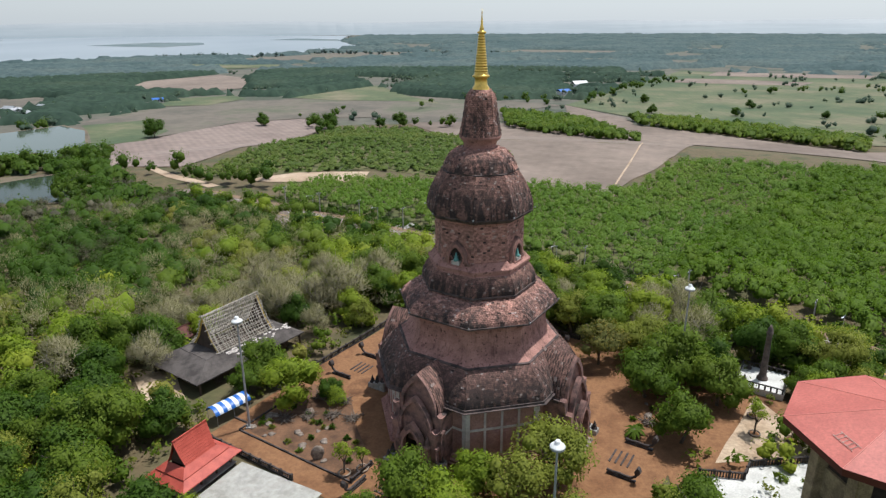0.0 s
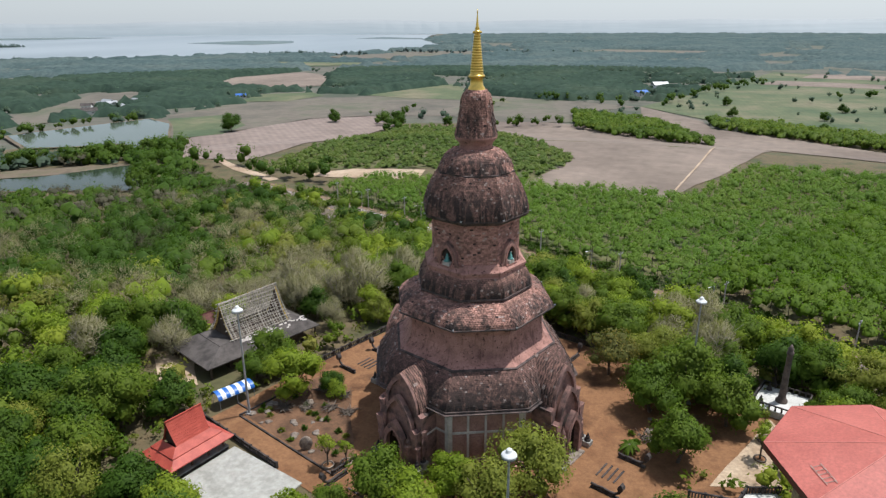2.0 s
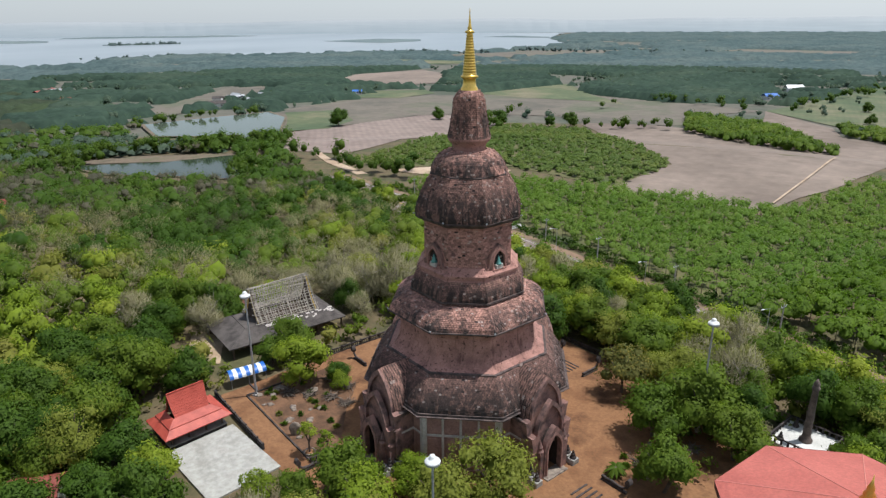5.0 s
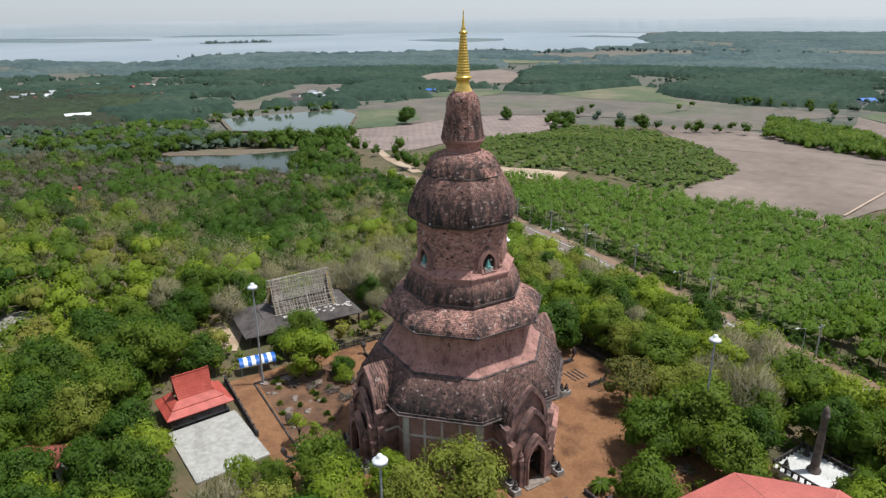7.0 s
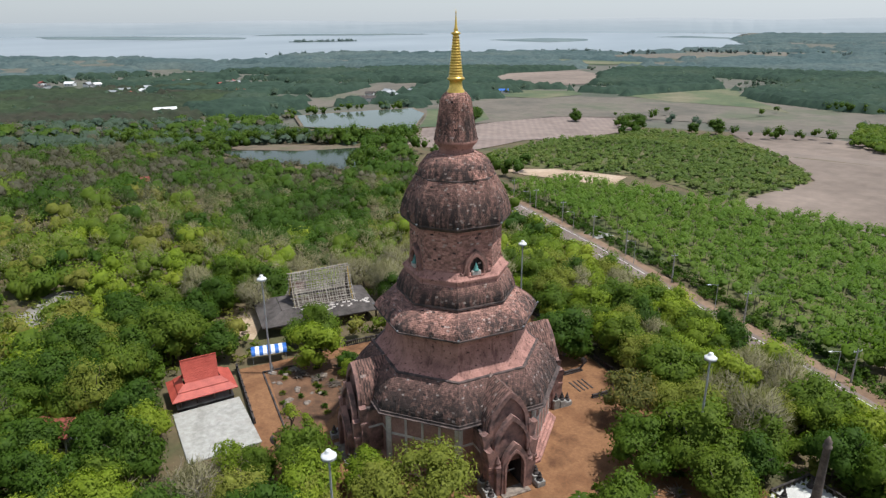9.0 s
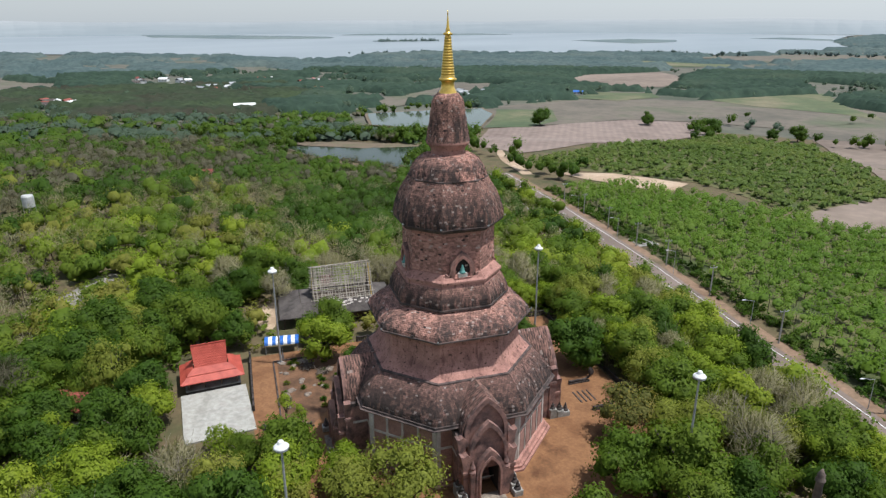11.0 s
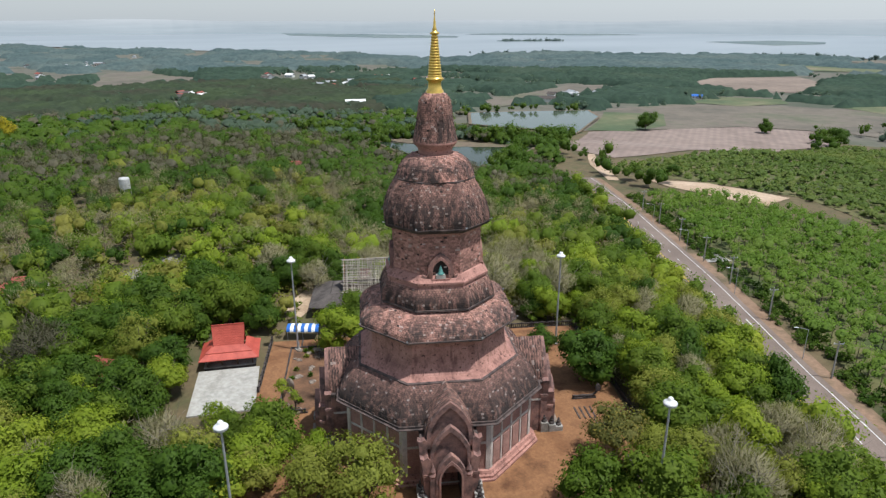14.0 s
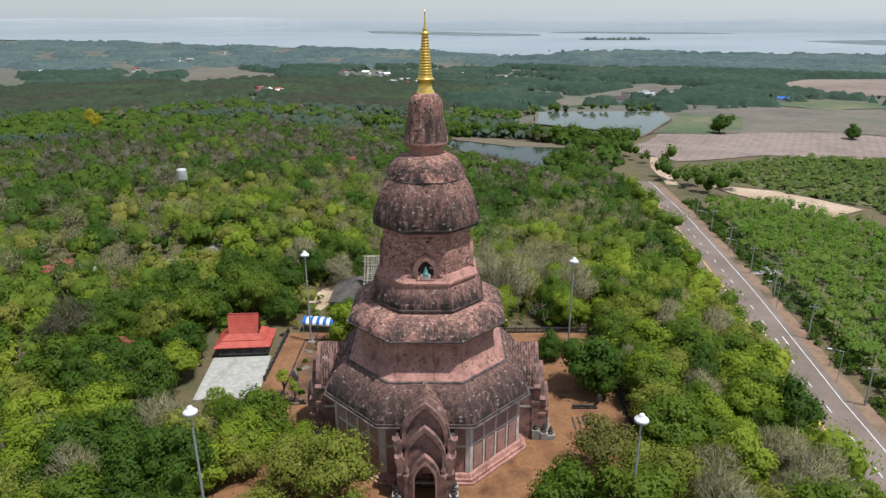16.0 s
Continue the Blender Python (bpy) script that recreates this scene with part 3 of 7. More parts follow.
for i, (name, poly, mat, label) in enumerate(BIG_FIELDS):
    far = max(abs(p[1]) + abs(p[0]) for p in poly) > 750
    patch(name, poly, mat, label, "field", lift=0.30 + 0.03 * i, cell=60 if far else 14, step=30 if far else 14, amp=9 if far else 3)
patch("sandy_clearing", SANDP, M_TRACK, "pale sandy clearing in the plantation", "clearing", 0.3, 20, 8, 2.5)
patch("field_track", [(74, 199), (74.9, 198.7), (122.7, 318), (121.8, 318.4)], M_TRACK, "pale footpath across a bare field", "track", 0.9, 20, 10, 0.5)
patch("sandy_track", [(-115, 201), (-111, 205), (-139, 228), (-161, 250), (-164, 247), (-143, 224)], M_TRACK, "pale sandy track beside the pond", "track", 0.2, 8, 12, 1.5)
for name, poly, lev in (("pond", POND_A, -18.0), ("pond", POND_B, -10.5)):
    mx, my = sum(p[0] for p in poly) / len(poly), sum(p[1] for p in poly) / len(poly)
    rim = [(mx + (x - mx) * 1.05, my + (y - my) * 1.05) for x, y in poly]
    patch("pond_bank", rim, M_BANK, "bare clay bank of a pond", "bank", lev - 0.12, 20, 12, 3, level=0)
    patch(name, poly, M_WATER if poly is POND_A else M_WATER_DARK, "still pale grey-green pond" if poly is POND_A else "dark green pond between clay banks", "pond", lev, 20, 12, 2, level=0)
LAKE = [(-4600, -600), (-3146, 39), (-2771, 349), (-2204, 515), (-1847, 735), (-1600, 800), (-1430, 910), (-1290, 865), (-1100, 935), (-1160, 1050), (-1250, 1200), (-1150, 1370), (-930, 1420), (-850, 1600),
        (-770, 1730), (-590, 1690), (-460, 1720), (-390, 1970), (-300, 2337), (-476, 3076), (-560, 3850), (-590, 4350), (-2000, 4350), (-3600, 3100), (-4550, 1200)]
patch("lake", LAKE, M_LAKE, "wide pale grey lake under haze", "lake", -22.2, 100, 70, 26, level=0)
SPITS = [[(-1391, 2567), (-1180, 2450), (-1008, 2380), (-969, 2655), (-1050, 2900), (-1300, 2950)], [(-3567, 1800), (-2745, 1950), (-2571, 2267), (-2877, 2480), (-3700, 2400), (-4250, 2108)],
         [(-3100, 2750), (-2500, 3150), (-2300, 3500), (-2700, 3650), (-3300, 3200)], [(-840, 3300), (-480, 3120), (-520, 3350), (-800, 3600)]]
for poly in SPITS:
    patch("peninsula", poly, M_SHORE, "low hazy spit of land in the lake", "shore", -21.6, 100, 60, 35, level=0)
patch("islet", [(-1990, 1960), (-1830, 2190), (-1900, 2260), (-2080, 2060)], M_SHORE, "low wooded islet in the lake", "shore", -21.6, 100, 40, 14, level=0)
BANK = [(-345, 150), (-289, 173), (-193, 223), (-196, 235), (-213, 233), (-311, 186), (-349, 160)]
patch("dam", BANK, M_BANK, "long bare clay dam behind the pond", "bank", 0.5, 12, 12, 2)

# hills that close the view: a self-lit ring with haze in its colour
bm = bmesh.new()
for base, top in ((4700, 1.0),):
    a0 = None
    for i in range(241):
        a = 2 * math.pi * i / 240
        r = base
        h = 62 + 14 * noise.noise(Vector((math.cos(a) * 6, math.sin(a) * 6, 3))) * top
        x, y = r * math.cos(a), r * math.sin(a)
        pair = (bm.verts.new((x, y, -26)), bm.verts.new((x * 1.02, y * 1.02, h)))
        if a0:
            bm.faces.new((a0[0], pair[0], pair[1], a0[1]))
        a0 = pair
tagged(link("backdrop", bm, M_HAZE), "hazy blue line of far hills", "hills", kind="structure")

# ---- road ----
RD, RN = (0.752, -0.660), (0.660, 0.752)


def road_at(s, o):
    bend = 0.0 if s > -150 else -((s + 150) / 60.0) ** 2 * 3.2
    return s * RD[0] + (o + bend) * RN[0], s * RD[1] + (o + bend) * RN[1]


STEPS = [160 - 8 * i for i in range(49)]
road = tagged(link("road", ribbon(STEPS, 57.0, 74.6, 0.25, road_at), M_ASPHALT), "brownish-grey asphalt country road with painted lanes", "road", kind="structure")
tagged(link("road_shoulder", ribbon(STEPS, 55.5, 77.5, 0.16, road_at), M_VERGE), "reddish sandy verge beside the road", "verge", kind="structure")
part("edge_line", ribbon(STEPS, 73.0, 73.17, 0.262, road_at), M_WHITE, road, "worn white edge line")
part("edge_line", ribbon(STEPS, 58.4, 58.57, 0.262, road_at), M_WHITE, road, "worn white edge line")
part("median_line", ribbon(STEPS, 65.75, 66.15, 0.262, road_at), M_YELLOW, road, "yellow median line")
for o in (69.4, 62.3):
    for i in range(34):
        s = 110 - 9.2 * i
        part("lane_dash", ribbon([s, s - 2.6], o - 0.09, o + 0.09, 0.262, road_at), M_WHITE, road)
for s, o in ((-46, 71.2), (-50, 67.8)):
    bm = ribbon([s, s - 4], o - 0.12, o + 0.12, 0.262, road_at)
    part("arrow_mark", bm, M_WHITE, road, "white turn arrow")
tagged(link("concrete_apron", drape([road_at(-92, 75), road_at(-101, 75), road_at(-103, 84), road_at(-95, 86)], 0.35, 50), M_CONCRETE), "pale concrete apron beside the road", "apron", kind="structure")


def utility_pole():
    p = thing("utility_pole", "grey square concrete utility pole beside the road", "utility pole", group="poles along the road")
    part("post", box(-0.16, -0.16, -0.3, 0.16, 0.16, 8.6, 0.03, taper=0.05), M_POLE, p)
    part("crossarm", box(-1.0, -0.06, 7.9, 1.0, 0.06, 8.05, 0.01), M_STEEL, p)
    for x in (-0.9, 0.0, 0.9):
        part("insulator", lathe([(0.05, 8.05), (0.09, 8.12), (0.05, 8.2), (0.08, 8.26), (0.03, 8.33)], 8, x), M_WHITE, p)
    return p


def street_light():
    p = thing("street_lamp", "grey steel street lamp with a long arm", "street lamp", group="lamps along the road")
    part("post", rod((0, 0, -0.3), (0, 0, 7.2), 0.09, 0.06, 8), M_STEEL, p)
    part("arm", rod((0, 0, 7.1), (-2.2, 0, 7.55), 0.045, 0.04, 6), M_STEEL, p)
    part("lamp_head", box(-3.0, -0.15, 7.48, -2.1, 0.15, 7.62, 0.05), M_WHITE, p, "white lamp head")
    return p


turn = math.degrees(math.atan2(RN[1], RN[0]))
pole, lite = utility_pole(), street_light()
for i, s in enumerate((-22.7, -50.0, -73.1, -92.7, -115, -138, -160, 6, 34, 62)):
    x, y = road_at(s, 76.5)
    m = pose(x, y, hz(x, y), 0, 0, turn)
    if i == 0:
        pole.matrix_basis = m
    else:
        copy_thing(pole, m)
for i, s in enumerate((-30.7, -66.0, -103.5, -140, 4, 40)):
    x, y = road_at(s, 74.9)
    m = pose(x, y, hz(x, y), 0, 0, turn)
    if i == 0:
        lite.matrix_basis = m
    else:
        copy_thing(lite, m)

# ---- the pagoda ----
pagoda = thing("pagoda", "eight-sided dark red laterite pagoda with tiered roofs and golden spire", "pagoda")
OCT = [radians(-33 + 90 * k + s) for k in range(4) for s in (-24, 24)]


def corners(r, z, n=None):
    angles = OCT if n is None else [2 * math.pi * i / n + radians(-33) for i in range(n)]
    return [Vector((r * math.cos(a), r * math.sin(a), z)) for a in angles]


def loft(profile, n=None, cap=False):
    bm = bmesh.new()
    rings = [[bm.verts.new(p) for p in corners(r, z, n)] for r, z in profile]
    k = len(rings[0])
    for a, b in zip(rings, rings[1:]):
        for i in range(k):
            j = (i + 1) % k
            bm.faces.new((a[i], a[j], b[j], b[i]))
    if cap:
        bm.faces.new(rings[0][::-1])
        bm.faces.new(rings[-1])
    return bm


def smooth_profile(points, step):
    """Points about a step apart along a soft curve through the given ones."""
    pts = [Vector((r, z, 0)) for r, z in points]
    fine = []
    for i in range(len(pts) - 1):
        p0, p1, p2, p3 = pts[max(0, i - 1)], pts[i], pts[i + 1], pts[min(len(pts) - 1, i + 2)]
        for k in range(12):
            t = k / 12
            fine.append(0.5 * ((2 * p1) + (p2 - p0) * t + (2 * p0 - 5 * p1 + 4 * p2 - p3) * t * t + (3 * p1 - p0 - 3 * p2 + p3) * t ** 3))
    fine.append(pts[-1])
    length = sum((b - a).length for a, b in zip(fine, fine[1:]))
    n = max(2, round(length / step))
    out, acc, want = [fine[0]], 0.0, length / n
    for a, b in zip(fine, fine[1:]):
        seg = (b - a).length
        while acc + seg >= want - 1e-6 and len(out) < n:
            out.append(a + (b - a) * ((want - acc) / seg))
            a, seg, acc = out[-1], (b - out[-1]).length, 0.0
        acc += seg
    out.append(fine[-1])
    return [(p.x, p.y) for p in out]


def courses(name, points, mat, parent, course=0.29, block=0.42, n=None, seed=1, proud=0.05, label="", gap=0.03):
    """A roof or dome of laid blocks: a closed core and, on it, every block with its own edges."""
    rnd = random.Random(seed)
    prof = smooth_profile(points, course)
    core = part(name, loft([(r - 0.03, z) for r, z in prof], n), M_JOINT, parent, label)
    verts, faces, uvs = [], [], []
    total = len(prof) - 1
    for c in range(total):
        lo, hi = corners(*prof[c], n), corners(*prof[c + 1], n)
        k = len(lo)
        for i in range(k):
            j = (i + 1) % k
            a, b, d, e = lo[i], lo[j], hi[i], hi[j]
            w = (b - a).length
            num = max(1, round(w / block))
            nrm = (b - a).cross(d - a).normalized()
            shift = 0.5 if c % 2 and num > 1 else 0.0
            cuts = sorted({0.0, 1.0, *[(m + shift) / num for m in range(num + 1) if 0 < m + shift < num]})
            for s, t in zip(cuts, cuts[1:]):
                g = gap / w
                up = proud * rnd.uniform(0.1, 1.5) + (0.09 if rnd.random() < 0.05 else 0)
                if rnd.random() < 0.012:
                    continue
                quad = []
                for f, h in ((s + g, 2 * gap), (t - g, 2 * gap), (t - g, 1 - 2 * gap), (s + g, 1 - 2 * gap)):
                    quad.append((a + (b - a) * f) * (1 - h) + (d + (e - d) * f) * h)
                o = len(verts)
                verts += [q - nrm * 0.04 for q in quad] + [q + nrm * up + (d - a) * rnd.uniform(-0.02, 0.02) for q in quad]
                faces += [(o + 4, o + 5, o + 6, o + 7), (o, o + 1, o + 5, o + 4), (o + 1, o + 2, o + 6, o + 5), (o + 2, o + 3, o + 7, o + 6), (o + 3, o, o + 4, o + 7)]
                uvs.append(c / total)
    me = bpy.data.meshes.new("masonry")
    me.from_pydata([tuple(v) for v in verts], [], faces)
    layer = me.uv_layers.new(name="course")
    layer.data.foreach_set("uv", np.repeat(np.array([(0.5, u) for u in uvs]), 20, axis=0).ravel())
    me.materials.append(mat)
    ob = new("masonry", me)
    ob.parent = core
    tagged(ob, "weathered laterite blocks in level courses", kind="stuff")
    return core


# foot and lower wall
part("plinth", loft([(16.6, -0.2), (16.6, 0.35), (16.2, 0.4), (16.2, 0.75), (15.8, 0.8), (15.6, 1.25), (15.2, 1.35)]), M_PLASTER, pagoda, "stepped laterite plinth")
part("lower_wall", loft([(15.15, 1.3), (15.15, 9.7)]), M_PANEL, pagoda, "pink brick lower wall")
for i in range(8):
    a, b = corners(15.2, 0)[i], corners(15.2, 0)[(i + 1) % 8]
    d = (b - a).normalized()
    out = Vector((d.y, -d.x, 0))
    m = Matrix.Translation(a) @ Matrix(((d.x, -out.x, 0), (d.y, -out.y, 0), (0, 0, 1))).to_4x4()
    w = (b - a).length
    porch_side = i % 2 == 0
    xs = [0.3, w - 0.3] if porch_side else [0.3 + (w - 0.6) * k / 4 for k in range(5)]
    for k, x in enumerate(xs):
        h = 0.3 if k in (0, len(xs) - 1) else 0.17
        part("pilaster", box(x - h, -0.10, 1.35, x + h, 0.1, 9.3, 0.03, m), M_STRIP, pagoda, "pale grey stone pilaster" if k == 0 and i == 0 else "")
    part("string_course", box(0.62, -0.075, 5.6, w - 0.62, 0.1, 5.95, 0.02, m), M_STRIP, pagoda)
    part("wall_cornice", box(-0.05, -0.13, 9.1, w + 0.05, 0.1, 9.6, 0.03, m), M_PLASTER, pagoda)
    if not porch_side:
        for x0, x1 in zip(xs, xs[1:]):
            part("wall_panel", box(x0 + 0.5, -0.05, 1.7, x1 - 0.5, 0.05, 5.2, 0.03, m), M_PANEL, pagoda)
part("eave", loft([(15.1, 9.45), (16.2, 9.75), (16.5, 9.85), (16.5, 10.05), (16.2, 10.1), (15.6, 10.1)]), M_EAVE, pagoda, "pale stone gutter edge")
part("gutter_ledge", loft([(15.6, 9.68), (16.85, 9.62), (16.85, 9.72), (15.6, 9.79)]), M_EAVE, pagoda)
courses("main_roof", [(16.3, 10.1), (16.05, 11.0), (15.3, 12.2), (14.3, 13.4), (12.95, 14.55)], M_BRICK_LOW, pagoda, 0.28, 0.42, seed=3, label="convex lower roof of blackened blocks")
part("roof_rim", loft([(12.6, 14.4), (13.05, 14.5), (13.05, 14.72), (12.7, 14.8)]), M_EAVE, pagoda)
part("concave_wall", loft(smooth_profile([(12.75, 14.7), (11.75, 15.4), (11.0, 16.7), (10.75, 18.4), (10.85, 19.4), (11.5, 20.3), (12.0, 20.6)], 0.5)), M_PLASTER, pagoda, "smooth red concave wall under the middle roof")
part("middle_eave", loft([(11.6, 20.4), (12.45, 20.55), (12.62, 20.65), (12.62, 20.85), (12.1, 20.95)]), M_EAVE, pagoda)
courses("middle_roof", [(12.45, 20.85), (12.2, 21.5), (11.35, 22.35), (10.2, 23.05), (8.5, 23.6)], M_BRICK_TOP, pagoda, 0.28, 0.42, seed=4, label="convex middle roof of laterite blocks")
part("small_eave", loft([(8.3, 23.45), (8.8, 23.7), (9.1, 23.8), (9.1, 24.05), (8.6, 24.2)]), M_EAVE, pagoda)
courses("small_roof", [(8.95, 24.1), (8.9, 24.9), (8.5, 25.9), (7.95, 26.8)], M_BRICK, pagoda, 0.28, 0.42, seed=5, label="narrow upper roof of dark blocks")
part("upper_band", loft([(7.9, 26.7), (7.75, 26.95), (7.75, 27.3), (8.0, 27.4), (8.0, 27.7), (7.6, 27.95), (7.1, 28.55), (6.8, 28.65)]), M_PLASTER, pagoda)
courses("drum", [(6.84, 28.5), (6.8, 31.0), (6.78, 34.35)], M_BRICK_WALL, pagoda, 0.27, 0.46, seed=9, proud=0.018, gap=0.012, label="mottled red upright drum of laid blocks")
part("drum_cornice", loft([(6.75, 34.2), (6.95, 34.35), (6.95, 34.55), (7.25, 34.8)]), M_PLASTER, pagoda)
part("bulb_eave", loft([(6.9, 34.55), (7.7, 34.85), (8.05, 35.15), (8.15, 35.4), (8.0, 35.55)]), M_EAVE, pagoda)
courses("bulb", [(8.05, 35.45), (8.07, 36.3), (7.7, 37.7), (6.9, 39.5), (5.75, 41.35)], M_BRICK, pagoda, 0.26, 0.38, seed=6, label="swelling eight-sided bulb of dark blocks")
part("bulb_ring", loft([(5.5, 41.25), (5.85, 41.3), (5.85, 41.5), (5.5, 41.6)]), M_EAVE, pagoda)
courses("bulb_cap", [(5.6, 41.55), (5.2, 42.6), (4.65, 43.5), (3.75, 44.2), (2.6, 44.6)], M_BRICK_TOP, pagoda, 0.26, 0.36, n=16, seed=7)
part("neck", lathe([(2.5, 44.4), (2.35, 44.8), (2.5, 45.4), (3.0, 45.9), (3.12, 46.3), (2.9, 46.5)], 24), M_PLASTER, pagoda, smooth=True)
courses("upper_cone", [(3.1, 46.35), (2.87, 47.4), (2.5, 49.4), (2.25, 51.2), (1.95, 52.2), (1.3, 52.8)], M_BRICK_TOP, pagoda, 0.26, 0.34, n=20, seed=8, label="tapering cone of laterite blocks")
spire = [(1.5, 52.5), (1.2, 52.75), (1.22, 53.0), (0.95, 53.4), (0.85, 54.2), (0.95, 54.4), (1.22, 54.55), (1.2, 54.75), (0.98, 54.85)]
for i in range(15):
    z, r = 54.9 + i * 0.36, 0.95 - 0.036 * i
    spire += [(r, z), (r + 0.03, z + 0.1), (r + 0.02, z + 0.2), (r - 0.07, z + 0.26), (r - 0.06, z + 0.34)]
spire += [(0.36, 60.3), (0.62, 60.4), (0.64, 60.6), (0.36, 60.7), (0.26, 60.9), (0.34, 61.0), (0.22, 61.2), (0.17, 61.6), (0.14, 62.0), (0.08, 62.6), (0.05, 62.9), (0.09, 63.0), (0.02, 63.5)]
part("spire", lathe(spire, 24), M_GOLD, pagoda, "ringed golden spire", True)


def ogee(half, z0, spring, apex, n=9, flare=0.0):
    """An open pointed-arch outline from the left foot over the apex to the right foot."""
    left = [(-half - flare, z0), (-half, (z0 + spring) / 2)]
    for i in range(n + 1):
        t = i / n
        w = 0.9 * (1 - t ** 2.5) + 0.1 * (1 - t) - 0.07 * t * math.sin(math.pi * t) ** 2
        left.append((-half * w if i < n else 0.0, spring + (apex - spring) * t))
    return left + [(-x, z) for x, z in left[-2::-1]]


# the porch meshes are made once; x across, y outwards
def gable(parent, name, half, spring, apex, y0, depth, width, foot):
    outer, inner = ogee(half + width, foot, spring, apex + width * 1.6), ogee(half, foot, spring, apex)
    fr = part(name, add_band(bmesh.new(), outer, inner, y0, y0 + depth), M_GABLE, parent, "thick pointed gable frame")
    rim_o, rim_i = ogee(half + width + 0.12, foot, spring, apex + width * 1.6 + 0.25), ogee(half + width - 0.12, foot, spring, apex + width * 1.6 - 0.15)
    return fr, (rim_o, rim_i)


def seated_figure(s):
    return lathe([(0.55 * s, 0), (0.6 * s, 0.15 * s), (0.5 * s, 0.35 * s), (0.34 * s, 0.5 * s), (0.38 * s, 0.85 * s), (0.2 * s, 1.05 * s), (0.2 * s, 1.35 * s), (0.08 * s, 1.5 * s), (0.02 * s, 1.7 * s)], 12)


def porch_mesh(parent_m):
    porch = part("porch", bmesh.new(), M_GABLE, pagoda, "red laterite porch of three nested pointed gables")
    porch.matrix_basis = parent_m
    # side walls and vaulted roof back to the main roof
    for x0, x1 in ((-3.9, -3.3), (3.3, 3.9)):
        part("side_wall", box(x0, 13.0, -0.1, x1, 16.9, 8.6, 0.05), M_GABLE, porch)
        part("side_wall", box(x0 * 0.86, 16.7, -0.1, x1 * 0.86, 18.0, 7.0, 0.05), M_GABLE, porch)
        part("side_cornice", box(x0 - 0.12, 13.0, 8.5, x1 + 0.12, 17.2, 9.0, 0.05), M_EAVE, porch)
        part("wall_band", box(x0 - 0.05, 13.0, 5.6, x1 + 0.05, 16.8, 5.95, 0.02), M_STRIP, porch)
    outer, inner = ogee(3.3, 9.0, 9.1, 14.9), ogee(3.0, 9.0, 9.1, 14.5)
    vault = part("vault_roof", add_band(bmesh.new(), outer, inner, 11.4, 16.7), M_JOINT, porch, "pointed barrel roof of dark blocks")
    # blocks of the vault
    vv, ff = [], []
    rnd = random.Random(11)
    fine = ogee(3.3, 9.0, 9.1, 14.9, 18)
    for (xa, za), (xb, zb) in zip(fine, fine[1:]):
        y = 11.4 + rnd.uniform(-0.2, 0)
        nx, nz = (za - zb), (xb - xa)
        ln = math.hypot(nx, nz) or 1
        nx, nz = nx / ln, nz / ln
        nx, nz = (-nx, -nz) if nx * (xa + xb) + nz * 6 < 0 else (nx, nz)
        while y < 16.6:
            y1 = min(y + 0.42, 16.7)
            up = rnd.uniform(0.02, 0.09)
            o = len(vv)
            quad = [(xa, y + 0.03, za), (xb, y + 0.03, zb), (xb, y1, zb), (xa, y1, za)]
            vv += quad + [(x + nx * up, yy, z + nz * up) for x, yy, z in quad]
            ff += [(o + 4, o + 5, o + 6, o + 7), (o, o + 1, o + 5, o + 4), (o + 1, o + 2, o + 6, o + 5), (o + 2, o + 3, o + 7, o + 6), (o + 3, o, o + 4, o + 7)]
            y = y1
    me = bpy.data.meshes.new("vault_masonry")
    me.from_pydata(vv, [], ff)
    me.uv_layers.new(name="course")
    me.materials.append(M_BRICK)
    o = new("vault_masonry", me)
    o.parent = vault
    tagged(o, "dark laterite blocks of the vault", kind="stuff")
    for name, half, spring, apex, y0, depth, width, foot, ty in (("rear_gable", 2.55, 9.6, 14.0, 16.4, 0.75, 0.55, 7.8, 16.7), ("middle_gable", 2.3, 6.9, 10.9, 17.3, 0.8, 0.5, 5.6, 17.6)):
        fr, _ = gable(porch, name, half, spring, apex, y0, depth, width, foot)
        part("tympanum", add_slab(bmesh.new(), [(x, z) for x, z in ogee(half + 0.05, foot - 1.5, spring, apex + 0.1)], ty - 0.25, ty), M_GABLE, fr)
        for s in (-1, 1):
            x = s * (half + width + 0.45)
            pts = [(x - s * 0.5, foot - 1.1), (x + s * 0.42, foot - 1.1), (x + s * 0.6, foot + 0.3), (x + s * 0.85, foot + 1.5), (x + s * 0.35, foot + 1.25), (x - s * 0.1, foot + 1.6), (x - s * 0.5, foot + 1.2)]
            part("shoulder_ornament", add_slab(bmesh.new(), pts, y0 - 0.1, y0 + depth + 0.15), M_GABLE, fr, "upswept carved shoulder ornament")
            part("pier", box(x - 0.55, y0 - 0.3, -0.1, x + 0.45, y0 + depth + 0.1, foot - 1.0, 0.06), M_GABLE, fr)
            part("capital", box(x - 0.68, y0 - 0.35, foot - 1.6, x + 0.58, y0 + depth + 0.22, foot - 1.05, 0.06), M_GABLE, fr)
    # front doorway
    outer, inner = ogee(2.05, -0.1, 4.3, 7.9, flare=0.1), ogee(1.45, -0.1, 4.1, 6.6)
    fr = part("door_gable", add_band(bmesh.new(), outer, inner, 18.2, 19.0), M_GABLE, porch, "pointed doorway arch")
    o2, i2 = ogee(1.65, -0.1, 4.2, 7.0), ogee(1.40, -0.1, 4.05, 6.5)
    part("arch_moulding", add_band(bmesh.new(), o2, i2, 18.9, 19.12), M_PANEL, fr)
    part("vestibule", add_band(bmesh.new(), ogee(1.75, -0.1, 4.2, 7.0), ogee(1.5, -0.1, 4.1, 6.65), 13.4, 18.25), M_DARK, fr)
